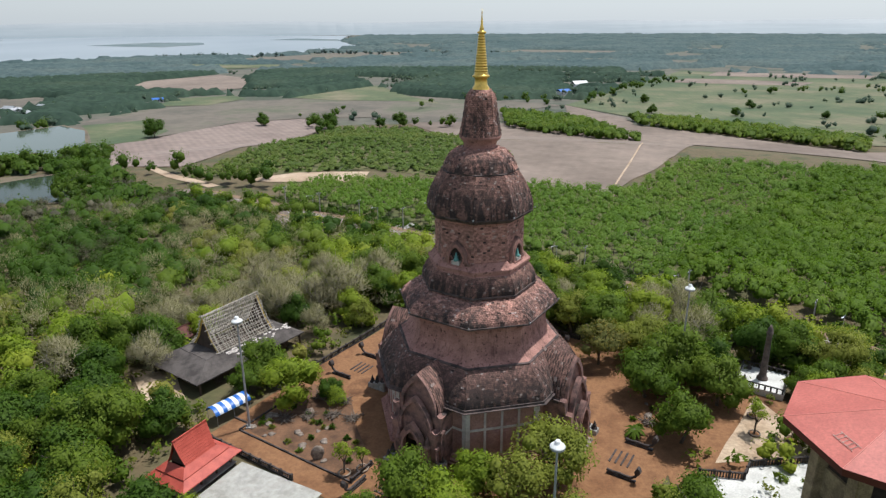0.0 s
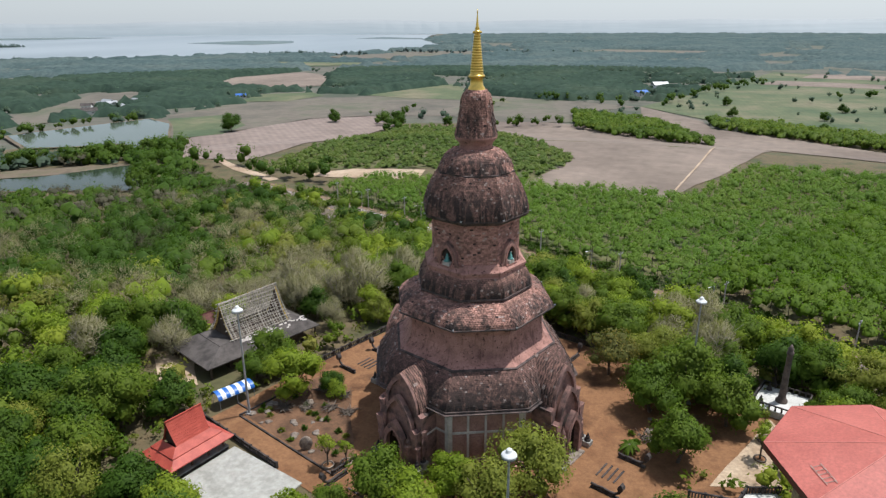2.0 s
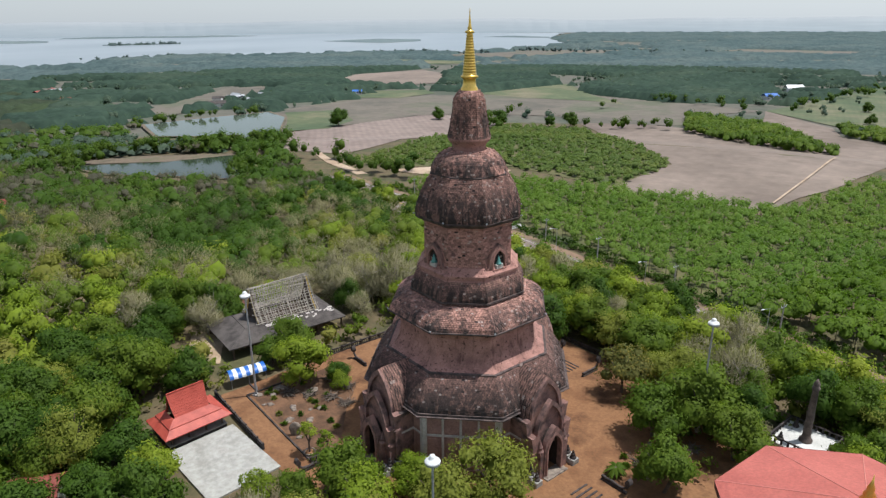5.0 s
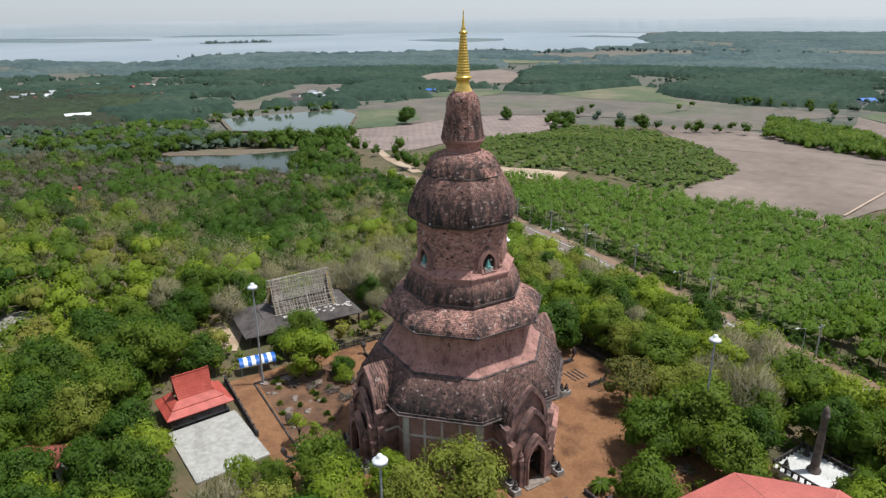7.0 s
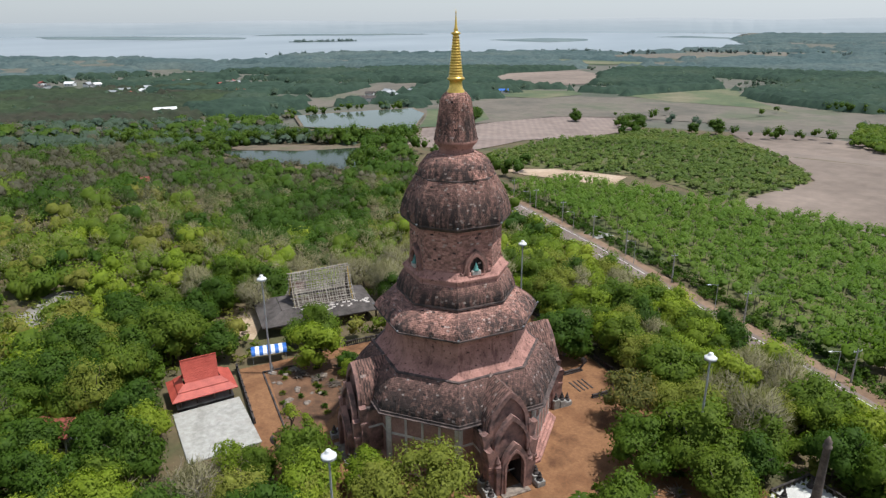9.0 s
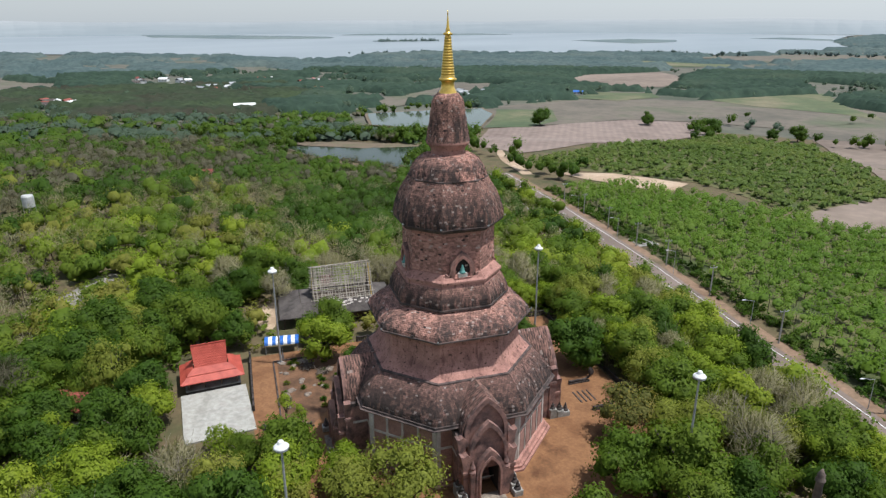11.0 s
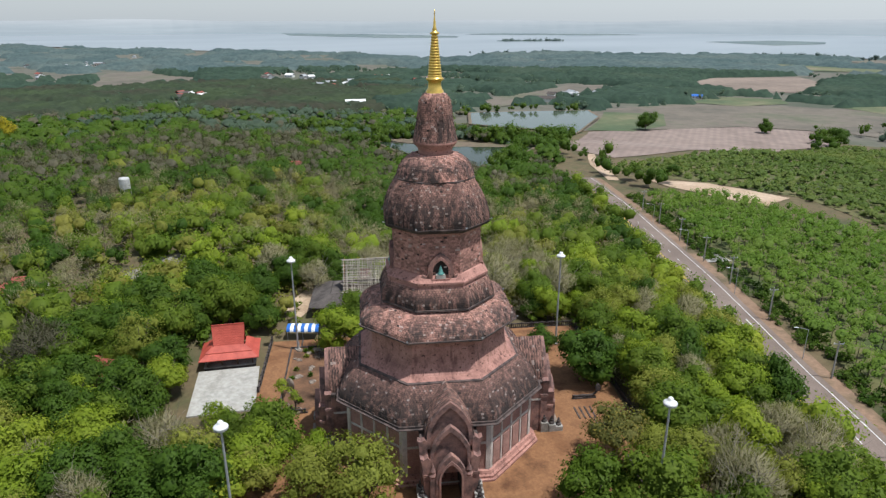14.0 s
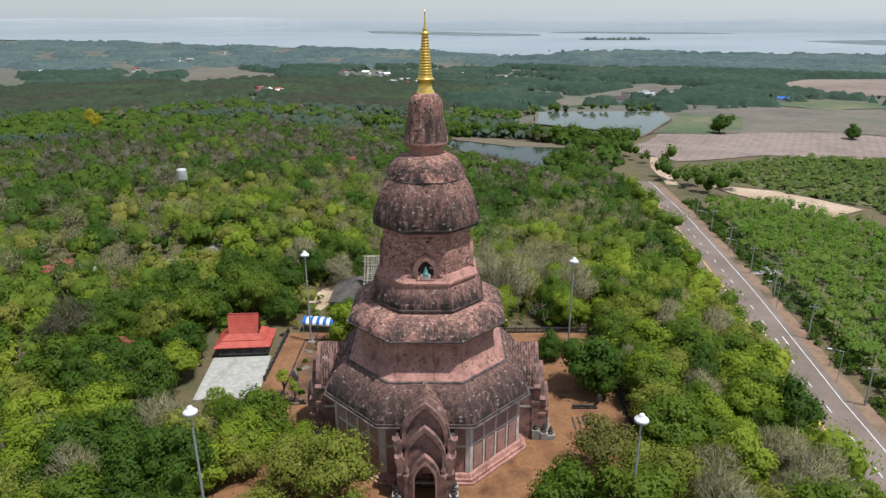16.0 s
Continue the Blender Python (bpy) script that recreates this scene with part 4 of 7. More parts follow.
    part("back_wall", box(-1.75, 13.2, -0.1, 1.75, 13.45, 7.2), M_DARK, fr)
    part("door_rail", box(-1.4, 16.5, 1.6, 1.4, 16.6, 1.75), M_STRIP, fr)
    part("front_step", box(-2.2, 18.0, -0.1, 2.2, 19.9, 0.22, 0.04), M_STONE, fr)
    for s in (-1, 1):
        part("door_pier", box(s * 2.45 - 0.45, 17.9, -0.1, s * 2.45 + 0.45, 18.9, 4.4, 0.07), M_GABLE, fr)
        part("pier_finial", add_lathe(bmesh.new(), [(0.5, 4.3), (0.58, 4.55), (0.36, 4.9), (0.42, 5.2), (0.2, 5.7), (0.04, 6.3)], 10, s * 2.45, 18.4), M_GABLE, fr)
        for y, h in ((16.9, 1.7), (18.2, 1.25), (19.3, 0.9)):
            ped = part("pedestal", box(s * 3.9 - 0.65, y - 0.6, -0.1, s * 3.9 + 0.65, y + 0.6, h, 0.05), M_CONCRETE, porch, "pale stone pedestal")
            bm = seated_figure(0.85)
            bmesh.ops.translate(bm, verts=bm.verts[:], vec=(s * 3.9, y, h))
            part("guardian_figure", bm, M_BLACK, ped, "dark weathered stone guardian figure")
    return porch


def copy_under(src, parent, m):
    o = src.copy()
    scene.collection.objects.link(o)
    o.parent, o.matrix_basis = parent, m
    for ch in src.children:
        copy_under(ch, o, ch.matrix_basis.copy())
    return o


first = porch_mesh(pose(0, 0, 0, 0, 0, -33 - 90))
for k in range(1, 4):
    copy_under(first, pagoda, pose(0, 0, 0, 0, 0, -33 - 90 + 90 * k))

# niches of the drum
def niche(m):
    n = part("niche", add_band(bmesh.new(), ogee(1.75, 28.1, 29.5, 31.9, flare=0.25), ogee(1.2, 28.1, 29.4, 31.0), 6.0, 6.75), M_GABLE, pagoda, "pointed niche holding a seated figure")
    n.matrix_basis = m
    part("niche_moulding", add_band(bmesh.new(), ogee(1.42, 28.1, 29.45, 31.4), ogee(1.1, 28.1, 29.4, 30.9), 6.5, 6.85), M_PLASTER, n)
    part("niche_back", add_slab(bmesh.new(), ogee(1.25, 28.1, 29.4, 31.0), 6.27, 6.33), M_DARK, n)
    part("niche_sill", box(-1.3, 6.0, 27.95, 1.3, 7.0, 28.2, 0.04), M_PLASTER, n)
    bm = seated_figure(0.8)
    bmesh.ops.translate(bm, verts=bm.verts[:], vec=(0, 6.6, 28.75))
    part("figure", bm, M_TEAL, n, "small verdigris-green seated figure", True)
    part("figure_base", box(-0.65, 6.3, 28.18, 0.65, 6.95, 28.8, 0.04), M_STRIP, n)
    for s in (-1, 1):
        part("niche_ornament", add_slab(bmesh.new(), [(s * 1.6, 28.0), (s * 2.2, 28.0), (s * 2.45, 28.75), (s * 2.0, 28.55), (s * 1.75, 29.2)], 6.1, 6.75), M_GABLE, n)
    return n


first = niche(pose(0, 0, 0, 0, 0, -33 - 90))
for k in range(1, 4):
    copy_under(first, pagoda, pose(0, 0, 0, 0, 0, -33 - 90 + 90 * k))


def floodlight():
    f = thing("floodlight", "small grey floodlight on a bracket at the roof edge", "floodlight", group="floodlights on the pagoda")
    part("bracket", rod((-0.5, 0, 0), (0.25, 0, 0.1), 0.04), M_STEEL, f)
    part("housing", box(0.15, -0.13, 0.02, 0.3, 0.13, 0.22, 0.03), M_STEEL, f, "grey metal housing")
    return f


fl = floodlight()
first_used = False
for r, z, ks in ((12.45, 20.95, range(8)), (8.15, 35.55, range(8))):
    for k in ks:
        m = pose(r * math.cos(OCT[k]), r * math.sin(OCT[k]), z, 0, 0, math.degrees(OCT[k]))
        if first_used:
            copy_thing(fl, m)
        else:
            fl.matrix_basis, first_used = m, True

# ---- the courtyard ----
yard = [uv(-32.5, -30), uv(31, -30), uv(33, 32), uv(-32.5, 33)]
tagged(link("courtyard", drape(wavy(yard, 4, 0.8), 0.06, 6), M_EARTH), "bare red earth courtyard round the pagoda", "courtyard", kind="structure")


def wall_run(name, a, b, label, category, h=1.0, gap=2.2, mat=None):
    """A low stone balustrade with posts, slats and a coping."""
    mat = mat or M_BLACK
    a, b = Vector((*a, 0)), Vector((*b, 0))
    d = (b - a)
    L = d.length
    ang = math.degrees(math.atan2(d.y, d.x))
    w = thing(name, label, category, pose(a.x, a.y, hz(a.x, a.y) + 0.03, 0, 0, ang))
    part("base_rail", box(0, -0.16, 0, L, 0.16, 0.22, 0.02), mat, w)
    part("coping", box(-0.05, -0.14, h - 0.2, L + 0.05, 0.14, h, 0.03), mat, w)
    n = max(1, round(L / gap))
    post = slat = None
    for i in range(n + 1):
        x = L * i / n
        if post is None:
            post = part("post", box(-0.16, -0.19, 0, 0.16, 0.19, h + 0.14, 0.03), mat, w)
        else:
            share("post", post, w, Matrix.Translation((x, 0, 0)))
        if i < n:
            for k in range(1, 5):
                xx = x + (L / n) * k / 5
                if slat is None:
                    slat = part("slat", box(-0.09, -0.07, 0.2, 0.09, 0.07, h - 0.18), mat, w)
                    slat.matrix_basis = Matrix.Translation((xx, 0, 0))
                else:
                    share("slat", slat, w, Matrix.Translation((xx, 0, 0)))
    return w


wall_run("balustrade", uv(-32.5, -30.2), uv(-13, -30.2), "black-stained stone balustrade at the courtyard edge", "balustrade")
wall_run("balustrade", uv(-32.6, -9), uv(-32.6, 33), "black-stained stone balustrade at the courtyard edge", "balustrade", 1.1)
wall_run("balustrade", uv(-32, 33.2), uv(14, 33.2), "black-stained stone balustrade at the courtyard edge", "balustrade", 1.1)
for a, b in ((uv(-29, -26), uv(-5.5, -26)), (uv(-5.5, -26), uv(-5.5, -21)), (uv(-29, -26), uv(-29, -18)), (uv(-32.5, -24), uv(-29, -24))):
    d = Vector((b[0] - a[0], b[1] - a[1], 0))
    k = link("kerb", box(0, -0.14, -0.05, d.length, 0.14, 0.22, 0.03), M_BLACK)
    k.matrix_basis = pose(a[0], a[1], 0.07, 0, 0, math.degrees(math.atan2(d.y, d.x)))
    tagged(k, "dark low kerb round a planted bed", "kerb", kind="structure")
wall_run("balustrade", uv(-5.5, -26), uv(-5.5, -21.5), "short black balustrade beside a planted bed", "balustrade", 0.8)


def naga_rail():
    n = thing("naga_balustrade", "dark stone serpent balustrade with a raised hood", "balustrade", group="serpent rails of the courtyard")
    part("base", box(0, -0.25, -0.05, 4.2, 0.25, 0.25, 0.03), M_BLACK, n)
    bm = bmesh.new()
    pts = [(0.0, 0.62), (0.9, 0.5), (1.8, 0.62), (2.7, 0.5), (3.6, 0.6), (4.1, 0.95), (4.35, 1.5), (4.3, 1.9)]
    for (x0, z0), (x1, z1) in zip(pts, pts[1:]):
        add_rod(bm, (x0, 0, z0), (x1, 0, z1), 0.2, 0.2, 8)
    part("serpent_body", bm, M_BLACK, n)
    part("hood", add_slab(bmesh.new(), [(4.1, 1.5), (4.6, 1.5), (4.85, 1.95), (4.7, 2.4), (4.4, 2.65), (4.15, 2.3), (4.0, 1.9)], -0.38, 0.38), M_BLACK, n)
    for x in (0.6, 1.9, 3.2):
        part("block", box(x - 0.2, -0.18, 0.2, x + 0.2, 0.18, 0.5, 0.02), M_BLACK, n)
    return n


ng, used = naga_rail(), False
for k in range(4):
    for s in (-1, 1):
        ang = radians(-33 + 90 * k)
        x, y = 24.3 * math.cos(ang) - s * 4.3 * math.sin(ang), 24.3 * math.sin(ang) + s * 4.3 * math.cos(ang)
        m = pose(x, y, 0.08, 0, 0, -33 + 90 * k)
        if used:
            copy_thing(ng, m)
        else:
            ng.matrix_basis, used = m, True
for k in range(4):
    ang = radians(-33 + 90 * k)
    st = thing("stone_steps", "four low dark stone steps let into the earth", "steps", pose(23.6 * math.cos(ang), 23.6 * math.sin(ang), 0.06, 0, 0, -33 + 90 * k), group="steps of the courtyard")
    for i in range(4):
        part("step", box(i * 0.9, -1.7, -0.05, i * 0.9 + 0.28, 1.7, 0.1, 0.02), M_BLACK, st)


def mast_lamp():
    p = thing("lamp_mast", "tall grey steel mast with a white domed lamp", "lamp mast", group="lamp masts at the courtyard corners")
    part("footing", box(-0.5, -0.5, -0.2, 0.5, 0.5, 0.35, 0.05), M_CONCRETE, p)
    part("mast", rod((0, 0, 0.3), (0, 0, 18.9), 0.20, 0.12, 12), M_STEEL, p)
    hd = part("lamp_head", lathe([(0.2, 18.8), (0.78, 18.95), (0.86, 19.06), (0.78, 19.16), (0.46, 19.38), (0.35, 19.43), (0.33, 19.68), (0.25, 19.8), (0.04, 19.85)], 24), M_WHITE, p, "white dome with a cap", True)
    part("lamp_ring", lathe([(0.72, 18.8), (0.83, 18.82), (0.83, 18.95), (0.7, 18.95)], 24), M_STEEL, hd)
    part("cable_box", box(-0.15, 0.1, 1.0, 0.15, 0.3, 1.6, 0.02), M_STEEL, p)
    return p


ml = mast_lamp()
for i, (x, y) in enumerate(((-37.0, -5.3), (6.6, -36.6), (36.3, 6.5), (-5.9, 36.2))):
    m = pose(x, y, hz(x, y), 0, 0, 0)
    if i:
        copy_thing(ml, m)
    else:
        ml.matrix_basis = m

# concrete slab and red pavilion
PA = 62
pv = pose(-41.4, -17.2, 0, 0, 0, PA)
slab = box(-5.6, -18.5, -0.3, 5.4, -3.6, 0.22, 0.04)
ob = link("concrete_slab", slab, M_SLAB)
ob.matrix_basis = pv
tagged(ob, "cracked light grey concrete slab before the pavilion", "slab", kind="structure")
pav = thing("pavilion", "open pavilion with a tiered red tiled roof", "pavilion", pv)
part("platform", box(-4.6, -3.2, -0.3, 4.6, 3.2, 0.55, 0.05), M_BLACK, pav, "dark stone platform")
part("platform_edge", box(-4.7, -3.3, 0.5, 4.7, 3.3, 0.62, 0.03), M_CONCRETE, pav)
part("back_wall", box(-4.2, 2.6, 0.6, 4.2, 2.8, 2.5), M_DARK, pav)
for x in (-4.1, -1.4, 1.4, 4.1):
    for y in (-2.7, 2.7):
        part("column", box(x - 0.13, y - 0.13, 0.6, x + 0.13, y + 0.13, 2.9, 0.02), M_BROWNWOOD, pav)


def hip(bm, x0, y0, z0, x1, y1, z1, t=0.14):
    """A roof skirt between two rectangles, with thickness."""
    rings = []
    for x, y, z in ((x0, y0, z0), (x1, y1, z1), (x1, y1, z1 - t), (x0, y0, z0 - t)):
        rings.append([bm.verts.new((sx * x, sy * y, z)) for sx, sy in ((-1, -1), (1, -1), (1, 1), (-1, 1))])
    for a, b in zip(rings, rings[1:] + rings[:1]):
        for i in range(4):
            j = (i + 1) % 4
            bm.faces.new((a[i], a[j], b[j], b[i]))
    bmesh.ops.recalc_face_normals(bm, faces=bm.faces[:])
    return bm


def gable_roof(bm, half, ridge_half, w, z0, z1, t=0.15, sag=0.25):
    """Two steep slopes with a slight sag, from the ridge to the eaves."""
    for s in (-1, 1):
        top, low = [], []
        for k in range(6):
            f = k / 5
            y = s * w * f
            z = z1 + (z0 - z1) * f - sag * math.sin(f * math.pi)
            hx = ridge_half + (half - ridge_half) * f
            top.append([bm.verts.new((x, y, z)) for x in (-hx, hx)])
            low.append([bm.verts.new((x, y, z - t)) for x in (-hx, hx)])
        for a, b, c, d in zip(top, top[1:], low, low[1:]):
            bm.faces.new((a[0], a[1], b[1], b[0]))
            bm.faces.new((c[1], c[0], d[0], d[1]))
            bm.faces.new((a[0], b[0], d[0], c[0]))
            bm.faces.new((b[1], a[1], c[1], d[1]))
        bm.faces.new((top[-1][0], top[-1][1], low[-1][1], low[-1][0]))
    bmesh.ops.recalc_face_normals(bm, faces=bm.faces[:])
    return bm


lower = part("lower_roof", hip(bmesh.new(), 5.4, 3.9, 2.35, 3.9, 2.45, 3.35), M_REDROOF, pav, "red tiled lower roof")
mid = part("middle_roof", hip(bmesh.new(), 4.25, 2.75, 3.3, 3.0, 1.7, 4.2), M_REDROOF, pav)
upper = part("upper_roof", gable_roof(bmesh.new(), 2.75, 3.0, 1.75, 4.1, 7.7), M_REDROOF, pav, "steep red gabled roof")
for s in (-1, 1):
    part("gable_wall", add_slab(bmesh.new(), [(-1.5, 4.0), (1.5, 4.0), (0.0, 7.3)], -0.06, 0.06), M_BROWNWOOD, upper).matrix_basis = pose(s * 2.5, 0, 0, 0, 0, 90)
part("ridge", box(-3.0, -0.1, 7.6, 3.0, 0.1, 7.85, 0.03), M_REDROOF, upper)
for i in range(1, 9):
    f = i / 9
    for s in (-1, 1):
        part("tile_course", box(-2.76, -0.02, 0, 2.76, 0.02, 0.06), M_REDROOF, upper).matrix_basis = pose(0, s * 1.75 * f, 7.7 - 3.6 * f - 0.25 * math.sin(f * math.pi) - 0.02)

# striped awning
tp = thing("striped_awning", "blue and white striped tarpaulin awning on poles", "awning", pose(-41.3, -1.6, 0, 0, 0, 50))
N = 9
for i in range(N):
    x0, x1 = -3.3 + 6.6 * i / N, -3.3 + 6.6 * (i + 1) / N
    outline = [(math.cos(a) * 1.5, 1.9 + math.sin(a) * 1.0) for a in [math.pi * k / 10 for k in range(11)]]
    inner = [(x * 0.98, z - 0.03) for x, z in outline]
    bm = add_band(bmesh.new(), outline, inner, x0, x1)
    bmesh.ops.rotate(bm, verts=bm.verts[:], matrix=Matrix.Rotation(radians(-90), 3, "Z"))
    part("stripe", bm, M_BLUE if i % 2 == 0 else M_TARPWHITE, tp, "blue stripe" if i == 0 else ("white stripe" if i == 1 else ""))
for x in (-3.1, 0, 3.1):
    for y in (-1.4, 1.4):
        part("leg", rod((x, y, -0.1), (x, y, 1.95), 0.04), M_STEEL, tp)

# timber hall whose roof is being rebuilt
hall = thing("timber_hall", "old timber hall with a bare lattice roof above grey shingle skirts", "hall", pose(-46.4, 19.0, hz(-46, 19), 0, 0, 55))
part("skirt_roof", hip(bmesh.new(), 12.6, 7.4, 3.0, 8.0, 4.0, 4.8, 0.2), M_GREYROOF, hall, "weathered grey shingle skirt roof").matrix_basis = pose(-1.3, 0, 0)
part("end_roof", box(-9.2, -3.9, 4.62, -6.0, 3.9, 4.8, 0.03), M_GREYROOF, hall)
part("hall_wall", box(-8.5, -5.5, -0.3, 8.5, 5.5, 3.2), M_BROWNWOOD, hall)
for x in (-13, -6.5, 0, 5, 10.5):
    for y in (-6.8, 6.8):
        part("column", box(x - 0.16, y - 0.16, -0.3, x + 0.16, y + 0.16, 3.2, 0.02), M_BROWNWOOD, hall)
lat = part("rafter_frame", rod((-6.6, 0, 11.3), (6.6, 0, 11.75), 0.14, 0.14, 8), M_BAMBOO, hall, "open roof lattice of grey bamboo poles")
rnd = random.Random(5)


def roof_z(f):
    """Height of the sagging lattice, from the ridge at 0 to the eaves at 1."""
    return 11.5 - 6.9 * f - 1.0 * math.sin(math.pi * f)


for s in (-1, 1):
    for i in range(25):
        x, lean = -6.4 + 12.8 * i / 24 + rnd.uniform(-0.14, 0.14), rnd.uniform(-0.25, 0.25)
        bm, low = bmesh.new(), rnd.uniform(0.98, 1.05)
        for k in range(5):
            f0, f1 = low * k / 5, low * (k + 1) / 5
            add_rod(bm, (x + lean * f0, s * 4.2 * f0, roof_z(f0)), (x + lean * f1, s * 4.2 * f1, roof_z(f1)), 0.075, 0.07, 5)
        part("rafter", bm, M_BAMBOO, lat)
    for k in range(16):
        f = (k + 0.5) / 16
        z0, z1 = roof_z(f) + 0.1 + rnd.uniform(-0.2, 0.2), roof_z(f) + 0.1 + rnd.uniform(-0.2, 0.2)
        part("batten", rod((-6.7 + rnd.uniform(-0.4, 0.2), s * 4.2 * f, z0), (6.7 + rnd.uniform(-0.2, 0.4), s * 4.2 * f, z1), 0.07, 0.055, 5), M_BAMBOO, lat)
part("gable_end", add_slab(bmesh.new(), [(-3.4, 4.4), (3.4, 4.4), (0, 10.6)], -0.08, 0.08), M_BROWNWOOD, hall).matrix_basis = pose(-6.1, 0, 0, 0, 0, 90)
part("gable_end", add_slab(bmesh.new(), [(-3.4, 4.4), (3.4, 4.4), (0, 10.6)], -0.08, 0.08), M_BROWNWOOD, hall).matrix_basis = pose(6.1, 0, 0, 0, 0, 90)
for i in range(9):
    part("ridge_finial", rod((-6 + 1.5 * i, 0, 11.4), (-6 + 1.5 * i, 0, 12.1), 0.07, 0.02, 5), M_YELLOW, hall)
bm = bmesh.new()
for i in range(46):
    f = rnd.uniform(0.05, 0.5)
    x, y, z = rnd.uniform(-5.5, 9.5), -4.0 - 3.4 * f, 4.8 - 1.8 * f
    add_box(bm, -rnd.uniform(0.15, 0.5), -0.14, 0, rnd.uniform(0.15, 0.5), 0.14, 0.06, pose(x, y, z + 0.03, 28, 0, rnd.uniform(-20, 20)))
tagged(part("debris", bm, M_STRIP, hall), "pale broken shingles strewn on the skirt roof", kind="stuff")
for s in (-1, 1):
    part("barge_board", add_band(bmesh.new(), [(-3.9, 4.6), (-2.0, 6.9), (0, 11.2), (2.0, 6.9), (3.9, 4.6)], [(-3.5, 4.6), (-1.7, 6.8), (0, 10.5), (1.7, 6.8), (3.5, 4.6)], -0.07, 0.07), M_YELLOW, hall, "faded golden barge board").matrix_basis = pose(s * 6.3, 0, 0, 0, 0, 90)

# small shrine behind the hall
shr = thing("shrine", "small open shrine with a dull maroon gabled roof", "shrine", pose(-59, 26, hz(-59, 26), 0, 0, 55))
part("floor", box(-2.2, -1.7, -0.4, 2.2, 1.7, 0.3, 0.04), M_CONCRETE, shr)
for x in (-1.9, 1.9):
    for y in (-1.4, 1.4):
        part("post", box(x - 0.12, y - 0.12, 0.25, x + 0.12, y + 0.12, 3.4, 0.02), M_BROWNWOOD, shr)
part("roof", gable_roof(bmesh.new(), 2.5, 2.3, 2.0, 3.1, 5.0, 0.15, 0.2), M_SHRINE, shr, "dull maroon tiled roof")
part("ridge", box(-2.4, -0.1, 4.95, 2.4, 0.1, 5.15, 0.03), M_SHRINE, shr)
for s in (-1, 1):
    part("gable_wall", add_slab(bmesh.new(), [(-1.5, 3.2), (1.5, 3.2), (0, 4.7)], -0.05, 0.05), M_BROWNWOOD, shr).matrix_basis = pose(s * 2.1, 0, 0, 0, 0, 90)

# cycad beside the serpent rail
cyc = thing("cycad", "squat cycad with a rosette of arching green fronds", "palm", pose(24.5, -8.0, 0.06))
part("trunk", lathe([(0.34, -0.1), (0.38, 0.3), (0.32, 0.9), (0.22, 1.2)], 10), M_BARK, cyc)
for i in range(22):
    bm, rr = bmesh.new(), random.Random(300 + i)
    a, L, rise = 2 * math.pi * i / 22 + rr.uniform(-0.12, 0.12), rr.uniform(1.5, 2.1), rr.uniform(0.5, 1.5)
    last = None
    for k in range(7):
        f = k / 6
        w = 0.24 * math.sin(math.pi * (0.08 + 0.9 * f))
        c = Vector((math.cos(a) * L * f, math.sin(a) * L * f, 1.15 + rise * f - 1.5 * f * f))
        side = Vector((-math.sin(a), math.cos(a), 0)) * w
        now = [bm.verts.new(c - side - Vector((0, 0, w * 0.5))), bm.verts.new(c), bm.verts.new(c + side - Vector((0, 0, w * 0.5)))]
        if last:
            bm.faces.new((last[0], last[1], now[1], now[0]))
            bm.faces.new((last[1], last[2], now[2], now[1]))
        last = now
    part("frond", bm, L_MID, cyc)

# tower with the wide red roof
tw = thing("tower_pavilion", "ochre tower under a wide faded red eight-sided roof", "tower", pose(46.5, -32.8, 0, 0, 0, 0))
HEX = [radians(31 + 45 * k) for k in range(8)]


def hexring(r, z):
    return [Vector((r * math.cos(a), r * math.sin(a), z)) for a in HEX]


bm = bmesh.new()
tip = bm.verts.new((0, 0, 21.2))
rim = [bm.verts.new(p) for p in hexring(12.6, 18.1)]
for i in range(8):
    bm.faces.new((tip, rim[i], rim[(i + 1) % 8]))
roof = part("roof", bm, M_PINKROOF, tw, "faded red sheet metal roof")
bm = bmesh.new()
a = [bm.verts.new(p) for p in hexring(12.62, 18.12)]
b = [bm.verts.new(p) for p in hexring(12.5, 17.2)]
c2 = [bm.verts.new(p) for p in hexring(7.2, 17.1)]
for i in range(8):
    j = (i + 1) % 8
    bm.faces.new((a[i], b[i], b[j], a[j]))
    bm.faces.new((b[i], c2[i], c2[j], b[j]))
part("fascia", bm, M_MAROON, tw, "dark maroon fascia")
for p in hexring(12.55, 18.12):
    part("hip_ridge", rod(p + Vector((0, 0, -0.02)), (0, 0, 21.2), 0.07, 0.06, 6), M_RIDGE, roof, "paler ridge capping")
part("roof_finial", lathe([(0.55, 21.0), (0.7, 21.3), (0.45, 21.6), (0.55, 21.9), (0.3, 22.3), (0.35, 22.6), (0.12, 23.2), (0.02, 24.0)], 14), M_GOLD, tw, "small golden finial", True)
bm = bmesh.new()
lo, hi = [bm.verts.new(p) for p in hexring(7.4, -0.3)], [bm.verts.new(p) for p in hexring(7.4, 17.2)]
for i in range(8):
    bm.faces.new((lo[i], lo[(i + 1) % 8], hi[(i + 1) % 8], hi[i]))
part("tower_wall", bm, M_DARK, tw)
